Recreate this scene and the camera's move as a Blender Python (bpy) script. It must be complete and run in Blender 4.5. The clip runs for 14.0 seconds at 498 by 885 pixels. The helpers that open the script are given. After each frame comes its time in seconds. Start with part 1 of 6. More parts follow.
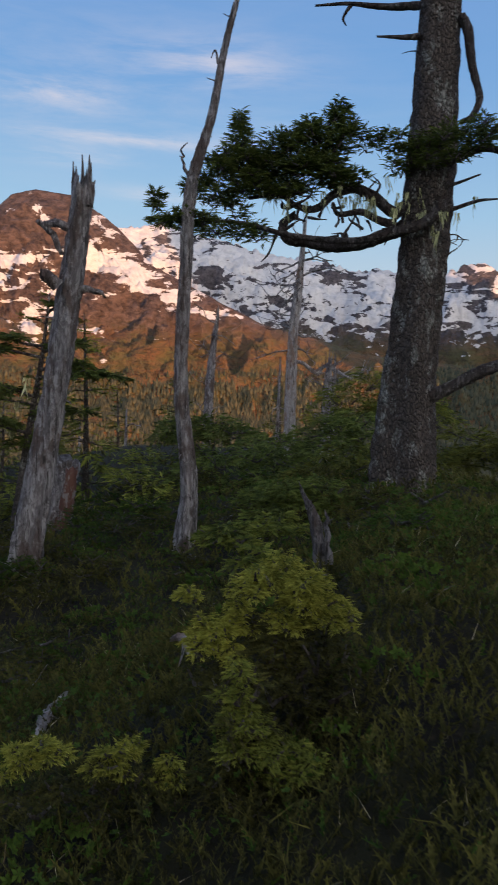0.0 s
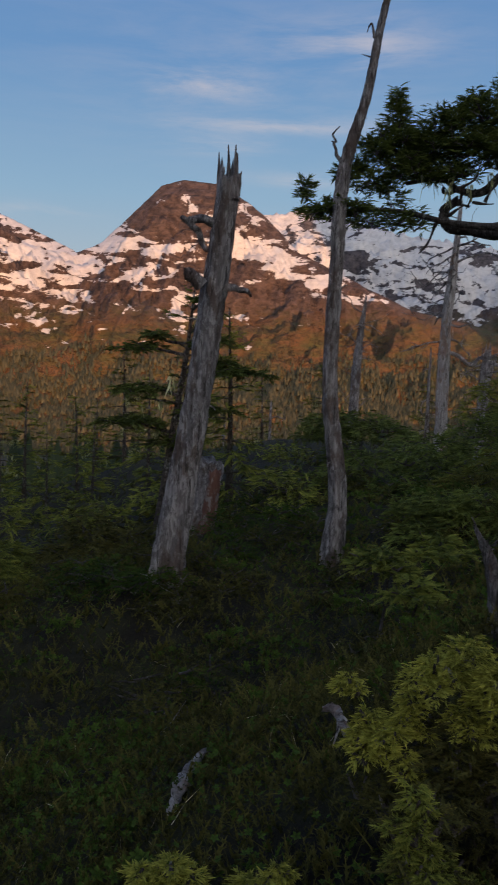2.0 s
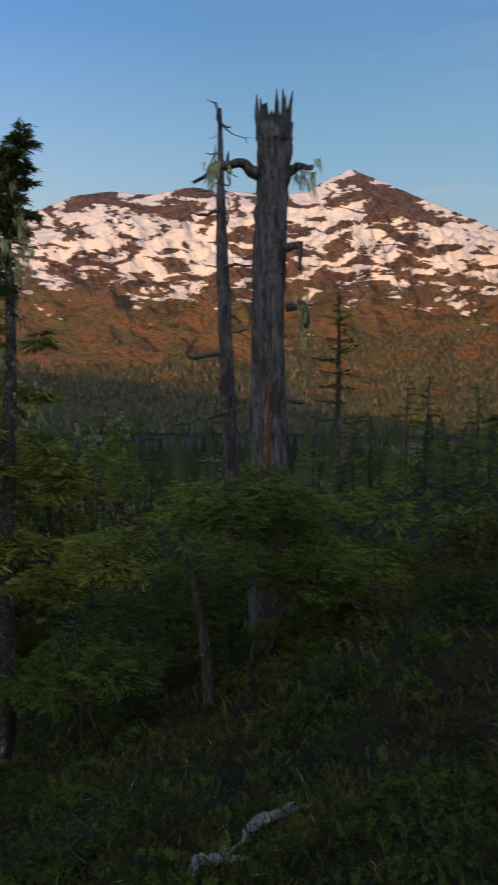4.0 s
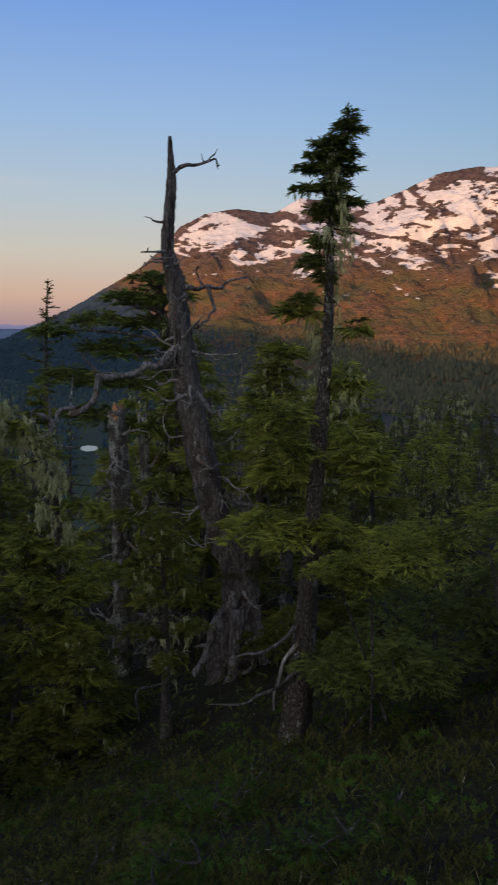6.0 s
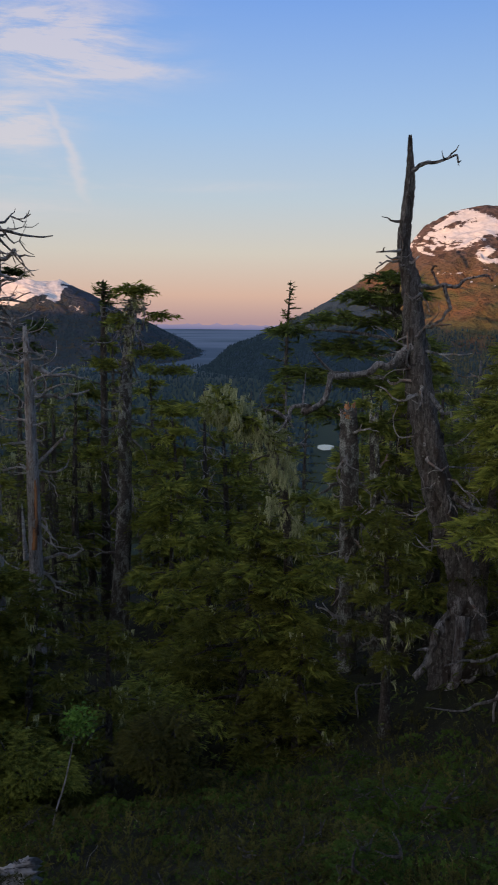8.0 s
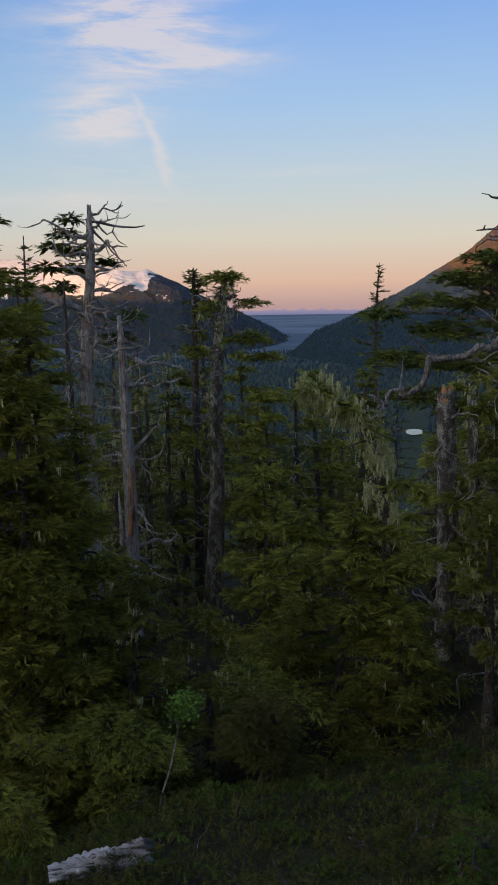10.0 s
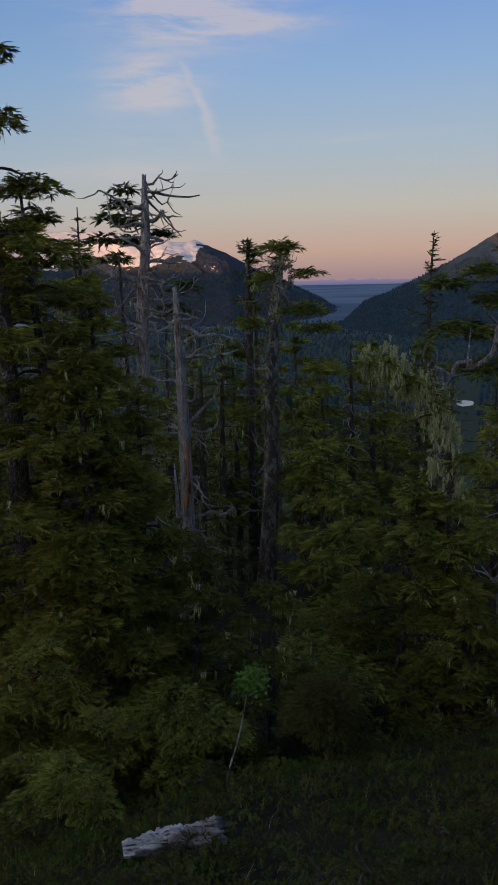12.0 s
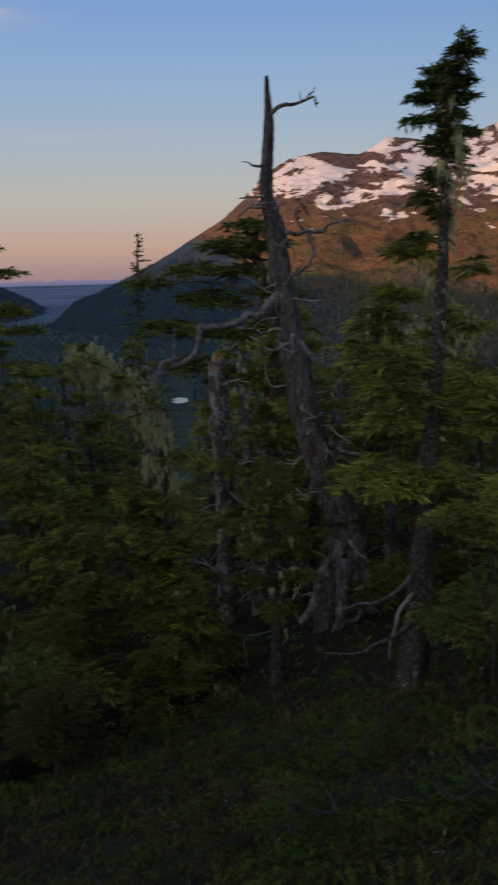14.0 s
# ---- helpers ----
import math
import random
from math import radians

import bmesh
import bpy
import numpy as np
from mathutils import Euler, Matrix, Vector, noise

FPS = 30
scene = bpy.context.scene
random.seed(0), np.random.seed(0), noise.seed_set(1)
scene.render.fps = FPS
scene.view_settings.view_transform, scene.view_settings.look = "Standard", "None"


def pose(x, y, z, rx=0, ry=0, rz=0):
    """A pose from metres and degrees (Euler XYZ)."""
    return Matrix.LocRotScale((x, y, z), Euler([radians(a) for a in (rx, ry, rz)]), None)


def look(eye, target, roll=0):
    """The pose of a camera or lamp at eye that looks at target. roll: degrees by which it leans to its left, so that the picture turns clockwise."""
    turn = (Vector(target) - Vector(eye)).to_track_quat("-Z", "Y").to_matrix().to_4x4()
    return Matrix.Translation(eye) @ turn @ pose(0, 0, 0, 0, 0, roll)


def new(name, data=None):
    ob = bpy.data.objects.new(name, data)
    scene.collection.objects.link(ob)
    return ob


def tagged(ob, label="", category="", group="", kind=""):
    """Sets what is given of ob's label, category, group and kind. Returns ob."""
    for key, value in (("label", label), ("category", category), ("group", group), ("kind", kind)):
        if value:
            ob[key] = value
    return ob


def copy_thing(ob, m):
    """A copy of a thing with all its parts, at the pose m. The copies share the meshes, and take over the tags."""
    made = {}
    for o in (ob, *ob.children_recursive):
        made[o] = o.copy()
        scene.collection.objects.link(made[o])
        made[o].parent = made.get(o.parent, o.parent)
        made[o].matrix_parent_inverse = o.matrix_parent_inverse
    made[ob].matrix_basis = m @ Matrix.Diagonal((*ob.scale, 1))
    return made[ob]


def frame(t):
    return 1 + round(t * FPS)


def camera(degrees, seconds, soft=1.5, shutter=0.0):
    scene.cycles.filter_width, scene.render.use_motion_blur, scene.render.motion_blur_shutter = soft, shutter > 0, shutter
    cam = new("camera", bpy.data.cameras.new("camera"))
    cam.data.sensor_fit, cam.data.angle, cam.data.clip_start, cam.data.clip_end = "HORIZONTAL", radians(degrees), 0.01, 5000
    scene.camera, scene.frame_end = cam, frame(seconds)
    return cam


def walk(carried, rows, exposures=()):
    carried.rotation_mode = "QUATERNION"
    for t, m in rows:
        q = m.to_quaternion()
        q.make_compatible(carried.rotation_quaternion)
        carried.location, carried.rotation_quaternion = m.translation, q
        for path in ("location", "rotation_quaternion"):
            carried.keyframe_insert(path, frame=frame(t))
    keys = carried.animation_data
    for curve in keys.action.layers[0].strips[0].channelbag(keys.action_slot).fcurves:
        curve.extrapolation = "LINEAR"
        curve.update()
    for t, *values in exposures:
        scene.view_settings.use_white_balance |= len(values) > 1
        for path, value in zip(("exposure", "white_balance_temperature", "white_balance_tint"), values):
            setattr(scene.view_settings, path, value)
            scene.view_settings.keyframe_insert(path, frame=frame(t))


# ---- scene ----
cam = camera(33.09, 14.0, 1.6, 0.35)
ROWS = [
    (0.0, -0.0, 0.0, 1.6, 86.5, -1.66, 0.1),
    (0.5, -0.046, 0.16, 1.613, 86.83, -2.85, 3.06),
    (1.0, -0.094, 0.279, 1.674, 87.12, -2.87, 4.97),
    (1.5, -0.107, 0.36, 1.717, 86.03, -2.2, 7.07),
    (2.0, -0.084, 0.448, 1.729, 85.28, -1.57, 9.87),
    (2.5, -0.045, 0.581, 1.748, 84.01, -1.03, 15.48),
    (3.0, -0.021, 0.704, 1.822, 82.59, -0.63, 23.26),
    (3.5, 0.002, 0.797, 1.857, 82.75, -0.12, 30.9),
    (4.0, 0.013, 0.879, 1.853, 83.65, -0.3, 37.8),
    (4.2, 0.025, 0.912, 1.855, 83.94, -0.66, 40.75),
    (6.3, 0.103, 1.25, 1.918, 81.76, -0.9, 64.7),
    (6.5, 0.124, 1.263, 1.914, 81.68, -1.03, 66.81),
    (7.0, 0.154, 1.282, 1.909, 81.64, -1.23, 71.51),
    (7.5, 0.184, 1.284, 1.906, 81.81, -1.12, 75.14),
    (8.0, 0.192, 1.271, 1.905, 81.85, -0.71, 77.76),
    (8.5, 0.185, 1.246, 1.898, 81.66, -0.21, 80.0),
    (11.0, 0.048, 1.092, 1.909, 80.07, 0.98, 85.43),
    (11.5, 0.001, 1.047, 1.91, 79.49, 1.06, 86.61),
    (12.0, -0.038, 1.013, 1.906, 78.97, 1.18, 86.77),
    (12.5, -0.063, 1.004, 1.902, 78.56, 1.34, 85.61),
    (13.0, -0.08, 1.009, 1.902, 78.38, 1.49, 82.07),
    (13.5, -0.081, 1.033, 1.911, 78.41, 1.52, 75.5),
    (14.0, -0.088, 1.111, 1.895, 78.6, 1.34, 67.41),
]
walk(cam, [(t, pose(x, y, z, rx, ry, rz)) for t, x, y, z, rx, ry, rz in ROWS],
     [(0.0, 0.33, 6500, 10), (1.0, 0.24, 6500, 10), (1.5, 0.0, 6500, 10), (2.0, -0.08, 6500, 10), (3.0, -0.06, 6500, 10), (3.5, -0.05, 6250, 3), (4.0, -0.05, 6250, 3), (4.2, -0.05, 6250, 3), (6.5, -0.03, 6500, 10), (7.5, 0.06, 6500, 10), (8.5, 0.08, 6450, 10),
      (11.0, 0.2, 6800, 6), (11.5, 0.05, 6500, 10), (12.0, -0.25, 6250, 10), (12.5, -0.42, 6150, 10), (13.5, -0.45, 6200, 10), (14.0, -0.29, 6300, 10)])

# ---- light: a low evening sun behind the viewer, a clear sky with thin cirrus ----
SUN_DIR = Vector((0.45, -0.89, 0.09)).normalized()
sun_data = bpy.data.lights.new("sun", "SUN")
sun_data.energy, sun_data.angle, sun_data.color = 4.3, radians(0.5), (1.0, 0.48, 0.195)
sun = new("sun", sun_data)
sun.matrix_world = look((0, 0, 300), Vector((0, 0, 300)) - SUN_DIR)

world = bpy.data.worlds.new("evening_sky")
scene.world = world
world.use_nodes = True


class Nodes:
    """A short way to write node trees."""

    def __init__(self, tree):
        self.tree = tree
        tree.nodes.clear()

    def add(self, kind, inputs=()):
        node = self.tree.nodes.new(kind)
        for key, value in dict(inputs).items():
            if isinstance(value, bpy.types.NodeSocket):
                self.tree.links.new(value, node.inputs[key])
            else:
                node.inputs[key].default_value = value
        return node

    def math(self, op, a, b=0.0, c=0.0, clamp=False):
        node = self.add("ShaderNodeMath", {0: a, 1: b, 2: c})
        node.operation, node.use_clamp = op, clamp
        return node.outputs[0]

    def noise(self, vector, scale, detail=4.0, rough=0.55, distortion=0.0):
        return self.add("ShaderNodeTexNoise", {"Vector": vector, "Scale": scale, "Detail": detail, "Roughness": rough, "Distortion": distortion}).outputs["Fac"]

    def ramp(self, fac, stops):
        node = self.add("ShaderNodeValToRGB", {"Fac": fac})
        elements = node.color_ramp.elements
        while len(elements) < len(stops):
            elements.new(0.5)
        for e, (at, color) in zip(elements, stops):
            e.position, e.color = at, (*color, 1.0) if len(color) == 3 else color
        return node.outputs["Color"]

    def mix(self, fac, a, b, blend="MIX"):
        node = self.add("ShaderNodeMix")
        node.data_type, node.blend_type = "RGBA", blend
        for key, value in ((0, fac), (6, a), (7, b)):
            if isinstance(value, bpy.types.NodeSocket):
                self.tree.links.new(value, node.inputs[key])
            else:
                node.inputs[key].default_value = value
        return node.outputs[2]

    def step(self, value, low, high):
        node = self.add("ShaderNodeMapRange", {0: value, 1: low, 2: high, 3: 0.0, 4: 1.0})
        node.interpolation_type = "SMOOTHSTEP"
        return node.outputs[0]

    def mapping(self, vector, scale, rotation=(0, 0, 0), location=(0, 0, 0)):
        return self.add("ShaderNodeMapping", {"Vector": vector, "Location": location, "Rotation": rotation, "Scale": scale}).outputs[0]


def build_sky():
    n = Nodes(world.node_tree)
    way = n.add("ShaderNodeTexCoord").outputs["Generated"]
    xyz = n.add("ShaderNodeSeparateXYZ", {0: way})
    x, y, z = xyz.outputs
    sky = n.add("ShaderNodeTexSky")
    sky.sky_type, sky.sun_disc, sky.sun_elevation, sky.sun_rotation = "NISHITA", False, radians(5.1), radians(153.2)
    sky.air_density, sky.dust_density, sky.ozone_density = 1.0, 1.5, 1.6
    base = n.mix(1.0, sky.outputs[0], (0.1, 0.1, 0.1, 1), "MULTIPLY")
    # evening gradient: the blush near the horizon is strongest down the valley to the west
    west = n.step(n.math("MULTIPLY_ADD", x, -0.97, n.math("MULTIPLY", y, 0.24)), 0.72, 1.0)
    cool = n.ramp(z, [(0.0, (0.50, 0.50, 0.51)), (0.10, (0.47, 0.55, 0.63)), (0.20, (0.305, 0.485, 0.675)), (0.34, (0.16, 0.335, 0.625)), (0.48, (0.145, 0.285, 0.58)), (1.0, (0.13, 0.25, 0.52))])
    warm = n.ramp(z, [(0.0, (0.50, 0.33, 0.34)), (0.03, (0.73, 0.48, 0.38)), (0.08, (0.69, 0.63, 0.55)), (0.14, (0.54, 0.63, 0.71)), (0.22, (0.38, 0.56, 0.84)), (0.36, (0.18, 0.37, 0.88))])
    glow = n.mix(west, cool, warm)
    color = n.mix(0.85, base, glow)
    # the bright afterglow round the sun, behind the viewer
    toward = n.math("MULTIPLY_ADD", x, 0.45, n.math("MULTIPLY", y, -0.89))
    after = n.step(toward, -0.05, 1.0)
    color = n.mix(1.0, color, n.mix(after, (0, 0, 0, 1), (0.98, 0.84, 0.64, 1)), "ADD")
    # thin cirrus: stretched streaks near fixed bearings
    bearing = n.math("ARCTAN2", n.math("MULTIPLY", x, -1.0), y)
    height = n.math("ARCSINE", z)
    flat = n.add("ShaderNodeCombineXYZ", {0: bearing, 1: height, 2: 0.0}).outputs[0]
    streak = n.step(n.noise(n.mapping(flat, (6.0, 34.0, 1.0), (0, 0, 0.12)), 1.0, 9.0, 0.66, 0.3), 0.32, 0.74)

    def patch(az, el, w, h):
        a = n.math("DIVIDE", n.math("SUBTRACT", bearing, radians(az)), radians(w))
        b = n.math("DIVIDE", n.math("SUBTRACT", height, radians(el)), radians(h))
        return n.math("EXPONENT", n.math("MULTIPLY", n.math("ADD", n.math("MULTIPLY", a, a), n.math("MULTIPLY", b, b)), -1.0))

    veil = n.math("MULTIPLY", patch(13.5, 18.2, 3.5, 0.9), 0.7)
    for az, el, w, h, power in ((3, 20.8, 5, 1.2, 0.7), (8, 16.0, 7, 0.45, 0.75), (12, 14.7, 3.0, 0.5, 0.6), (5.8, 12.7, 4, 0.5, 0.6), (24, 10.1, 3, 0.4, 0.7),
                                (90.5, 16.9, 5.0, 2.5, 3.0), (85.5, 15.6, 4.5, 0.6, 1.0), (93, 12.0, 2.8, 1.5, 2.4), (91.5, 9.0, 4, 0.8, 0.9), (94, 7.0, 6, 0.7, 0.8), (82, 8.8, 7, 0.35, 0.5), (9, 19, 16, 5, 0.25)):
        veil = n.math("MULTIPLY_ADD", patch(az, el, w, h), power, veil)
    cloud = n.math("MULTIPLY", streak, veil, clamp=True)
    # one falling streak under the large cloud
    lane = n.math("MULTIPLY_ADD", n.math("SUBTRACT", height, radians(10.9)), 0.45, radians(89.7))
    lane = n.math("ADD", lane, n.math("MULTIPLY", n.math("SUBTRACT", n.noise(n.mapping(flat, (10, 30, 1)), 1.0, 4.0), 0.5), 0.035))
    off = n.math("DIVIDE", n.math("SUBTRACT", bearing, lane), radians(0.4))
    tail = n.math("EXPONENT", n.math("MULTIPLY", n.math("MULTIPLY", off, off), -1.0))
    tail = n.math("MULTIPLY", tail, n.math("MULTIPLY", n.step(height, radians(6.6), radians(9.5)), n.math("SUBTRACT", 1.0, n.step(height, radians(12.5), radians(15)))))
    cloud = n.math("MAXIMUM", cloud, n.math("MULTIPLY", tail, n.math("MULTIPLY_ADD", streak, 0.35, 0.65)))
    color = n.mix(n.math("MULTIPLY", cloud, 0.62), color, (0.74, 0.64, 0.62, 1))
    n.tree.links.new(n.add("ShaderNodeBackground", {0: color, 1: 1.0}).outputs[0], n.add("ShaderNodeOutputWorld").inputs[0])


build_sky()

# ---- materials ----


def material(name, build):
    m = bpy.data.materials.new(name)
    m.use_nodes = True
    n = Nodes(m.node_tree)
    shader = build(n)
    n.tree.links.new(shader, n.add("ShaderNodeOutputMaterial").inputs[0])
    return m


def place(n):
    return n.add("ShaderNodeNewGeometry").outputs["Position"]


def local(n):
    return n.add("ShaderNodeTexCoord").outputs["Object"]


def surface(n, color, rough=0.9, bump=None, strength=0.5, distance=0.01, spec=0.2):
    inputs = {"Base Color": color, "Roughness": rough, "Specular IOR Level": spec}
    if bump is not None:
        inputs["Normal"] = n.add("ShaderNodeBump", {"Height": bump, "Strength": strength, "Distance": distance}).outputs[0]
    return n.add("ShaderNodeBsdfPrincipled", inputs).outputs[0]


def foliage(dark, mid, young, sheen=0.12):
    """Needles or leaves: dark bases, tips painted paler as if lit, and a spread from leaf to leaf."""
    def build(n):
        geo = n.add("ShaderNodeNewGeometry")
        # "young" holds the share of pale tip colour that stands in for caught light
        lit_share = n.add("ShaderNodeAttribute")
        lit_share.attribute_name = "young"
        tip = lit_share.outputs["Fac"]
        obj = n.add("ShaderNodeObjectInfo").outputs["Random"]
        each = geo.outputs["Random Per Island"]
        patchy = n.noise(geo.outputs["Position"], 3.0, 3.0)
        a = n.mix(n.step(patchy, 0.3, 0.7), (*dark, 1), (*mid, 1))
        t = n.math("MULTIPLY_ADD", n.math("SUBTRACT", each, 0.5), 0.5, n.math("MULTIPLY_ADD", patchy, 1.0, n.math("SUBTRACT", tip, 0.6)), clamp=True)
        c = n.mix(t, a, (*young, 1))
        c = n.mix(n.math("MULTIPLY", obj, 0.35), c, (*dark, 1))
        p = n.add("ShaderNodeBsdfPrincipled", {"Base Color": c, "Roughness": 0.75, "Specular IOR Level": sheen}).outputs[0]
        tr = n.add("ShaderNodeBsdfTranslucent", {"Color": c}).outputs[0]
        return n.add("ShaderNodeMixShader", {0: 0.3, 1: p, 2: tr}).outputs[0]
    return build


def dead_wood(pale, grey, brown, moss=0.25, lie=False):
    """Weathered wood: long grain, cracks, remnants of bark, lichen spots. lie: the grain runs along y instead of z."""
    def long(n, p, across, along):
        return n.mapping(p, (across, along, across) if lie else (across, across, along))

    def build(n):
        p = local(n)
        grain = n.noise(long(n, p, 34, 5.0), 1.0, 6.0, 0.65, 0.6)
        blotch = n.noise(long(n, p, 6, 2.6), 1.0, 6.0, 0.65)
        flake = n.noise(long(n, p, 16, 6.5), 1.0, 6.0, 0.72, 1.0)
        spots = n.noise(p, 26.0, 4.0, 0.6)
        crack = n.step(n.noise(long(n, p, 48, 3.0), 1.0, 5.0, 0.65, 0.9), 0.36, 0.46)
        c = n.mix(n.step(grain, 0.3, 0.7), (*grey, 1), (*pale, 1))
        c = n.mix(n.math("MULTIPLY", n.step(flake, 0.50, 0.56), 0.85), c, (*grey, 1))
        c = n.mix(n.math("MULTIPLY", n.step(blotch, 0.5, 0.6), 0.85), c, (*brown, 1))
        c = n.mix(n.math("MULTIPLY", n.step(spots, 0.58, 0.68), moss), c, (0.42, 0.43, 0.38, 1))
        c = n.mix(n.math("MULTIPLY_ADD", crack, 0.82, 0.18), (0.05, 0.042, 0.038, 1), c)
        h = n.math("ADD", n.math("MULTIPLY_ADD", crack, 0.7, grain), n.math("MULTIPLY_ADD", flake, 1.0, blotch))
        return surface(n, c, 0.9, h, 1.0, 0.055)
    return build


def bark(dark=(0.05, 0.04, 0.036), light=(0.19, 0.155, 0.135), crust=(0.34, 0.34, 0.31), bare=0.52):
    """Scaly bark in small plates, with patches of crusty lichen."""
    def build(n):
        p = local(n)
        cells = n.add("ShaderNodeTexVoronoi")
        cells.feature = "DISTANCE_TO_EDGE"
        n.tree.links.new(n.mapping(p, (46, 46, 20)), cells.inputs["Vector"])
        cells.inputs["Scale"].default_value = 1.0
        plates = cells.outputs["Distance"]
        fine = n.noise(p, 45.0, 5.0, 0.65)
        spots = n.noise(n.mapping(p, (7, 7, 3.5)), 1.0, 7.0, 0.78)
        c = n.mix(fine, (*dark, 1), (*light, 1))
        c = n.mix(n.step(spots, bare, bare + 0.1), c, (*crust, 1))
        c = n.mix(n.math("MULTIPLY_ADD", n.step(plates, 0.0, 0.2), 0.6, 0.4), (0.03, 0.025, 0.022, 1), c)
        return surface(n, c, 0.95, n.math("ADD", n.step(plates, 0.0, 0.25), n.math("MULTIPLY", fine, 0.5)), 1.0, 0.03)
    return build


def red_wood(n):
    p = local(n)
    grain = n.noise(n.mapping(p, (50, 50, 3)), 1.0, 5.0, 0.6, 0.3)
    c = n.mix(grain, (0.05, 0.024, 0.019, 1), (0.17, 0.082, 0.06, 1))
    c = n.mix(n.step(n.noise(n.mapping(p, (22, 22, 8)), 1.0, 5.0, 0.7), 0.52, 0.6), c, (0.2, 0.175, 0.165, 1))
    return surface(n, c, 0.9, grain, 0.9, 0.015)


def soil(n):
    p = place(n)
    reach = n.add("ShaderNodeVectorMath", {0: p})
    reach.operation = "LENGTH"
    far = n.step(reach.outputs["Value"], 15.0, 60.0)
    a = n.noise(p, 2.2, 6.0, 0.65)
    b = n.noise(p, 21.0, 6.0, 0.7)
    near = n.mix(n.step(a, 0.38, 0.62), (0.014, 0.011, 0.007, 1), (0.030, 0.028, 0.011, 1))
    near = n.mix(n.step(b, 0.55, 0.7), near, (0.04, 0.03, 0.016, 1))
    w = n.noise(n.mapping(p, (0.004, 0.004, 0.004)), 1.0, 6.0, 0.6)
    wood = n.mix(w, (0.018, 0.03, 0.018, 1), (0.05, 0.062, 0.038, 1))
    # the flats at the valley mouth, with distance haze painted in as paler blue
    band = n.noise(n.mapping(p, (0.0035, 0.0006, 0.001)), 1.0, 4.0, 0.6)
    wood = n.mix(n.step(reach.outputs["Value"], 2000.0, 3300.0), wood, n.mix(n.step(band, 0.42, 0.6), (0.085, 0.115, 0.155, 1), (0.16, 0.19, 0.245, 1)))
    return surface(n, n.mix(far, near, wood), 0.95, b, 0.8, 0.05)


def mountain_skin(wooded=False, stone=((0.06, 0.04, 0.034), (0.18, 0.118, 0.094)), grassy=((0.185, 0.098, 0.050), (0.110, 0.098, 0.042)), grain=1.0):
    """Snow in drifts and gullies over brown rock, meadow and brush lower down. The mesh says how much snow lies where."""
    def build(n):
        p = place(n)
        x, y, z = n.add("ShaderNodeSeparateXYZ", {0: p}).outputs
        reach = n.add("ShaderNodeVectorMath", {0: p})
        reach.operation = "LENGTH"
        bearing = n.math("MULTIPLY", n.math("ARCTAN2", n.math("MULTIPLY", x, -1.0), y), 57.3)
        height = n.math("MULTIPLY", n.math("ARCSINE", n.math("DIVIDE", z, reach.outputs["Value"])), 57.3)
        flat = n.add("ShaderNodeCombineXYZ", {0: bearing, 1: height, 2: 0.0}).outputs[0]
        field = n.noise(n.mapping(flat, (0.5 * grain, 1.35 * grain, 1.0), (0, 0, -0.42)), 1.0, 7.0, 0.54, 0.7)
        drift = n.noise(n.mapping(flat, (1.9 * grain, 3.2 * grain, 1.0), (0, 0, -0.5)), 1.0, 6.0, 0.6, 0.8)
        fine = n.noise(p, 0.05, 6.0, 0.65)
        cover = n.add("ShaderNodeAttribute")
        cover.attribute_name = "cover"
        cover = cover.outputs["Fac"]
        amount = n.math("MULTIPLY_ADD", field, 0.76, n.math("MULTIPLY", drift, 0.24))
        limit = n.math("MULTIPLY_ADD", cover, -0.27, 0.675)
        snow = n.step(n.math("SUBTRACT", amount, limit), -0.012, 0.016)
        rock = n.mix(n.step(n.math("MULTIPLY_ADD", drift, 0.5, n.math("MULTIPLY", fine, 0.5)), 0.36, 0.64), (*stone[0], 1), (*stone[1], 1))
        meadow = n.mix(n.step(n.noise(n.mapping(flat, (0.35, 0.9, 1.0), (0, 0, -0.2)), 1.0, 7.0, 0.65), 0.38, 0.62), (*grassy[0], 1), (*grassy[1], 1))
        meadow = n.mix(n.math("MULTIPLY", n.step(drift, 0.5, 0.62), 0.7), meadow, (0.07, 0.052, 0.03, 1))
        low = n.math("SUBTRACT", 1.0, n.step(n.math("MULTIPLY_ADD", fine, 2.0, height), 3.4, 6.2))
        ground_c = n.mix(low, rock, meadow)
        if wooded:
            # closed spruce wood where the ridge runs to the valley mouth, haze painted blue
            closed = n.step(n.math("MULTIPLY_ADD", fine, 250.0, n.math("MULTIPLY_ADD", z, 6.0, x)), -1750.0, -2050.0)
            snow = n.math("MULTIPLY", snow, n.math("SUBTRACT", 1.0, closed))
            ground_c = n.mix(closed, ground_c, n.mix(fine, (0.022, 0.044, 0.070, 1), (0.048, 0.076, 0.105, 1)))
        c = n.mix(snow, ground_c, n.mix(n.step(drift, 0.35, 0.6), (0.58, 0.54, 0.52, 1), (0.70, 0.655, 0.63, 1)))
        rough = n.math("MULTIPLY", n.math("MULTIPLY_ADD", drift, 0.8, fine), n.math("MULTIPLY_ADD", snow, -0.75, 1.0))
        return surface(n, c, 0.9, n.math("ADD", rough, n.math("MULTIPLY", snow, 0.7)), 0.9, 16.0)
    return build


def far_needles(n):
    each = n.add("ShaderNodeNewGeometry").outputs["Random Per Island"]
    c = n.mix(each, (0.042, 0.050, 0.032, 1), (0.135, 0.118, 0.064, 1))
    return surface(n, c, 0.95)


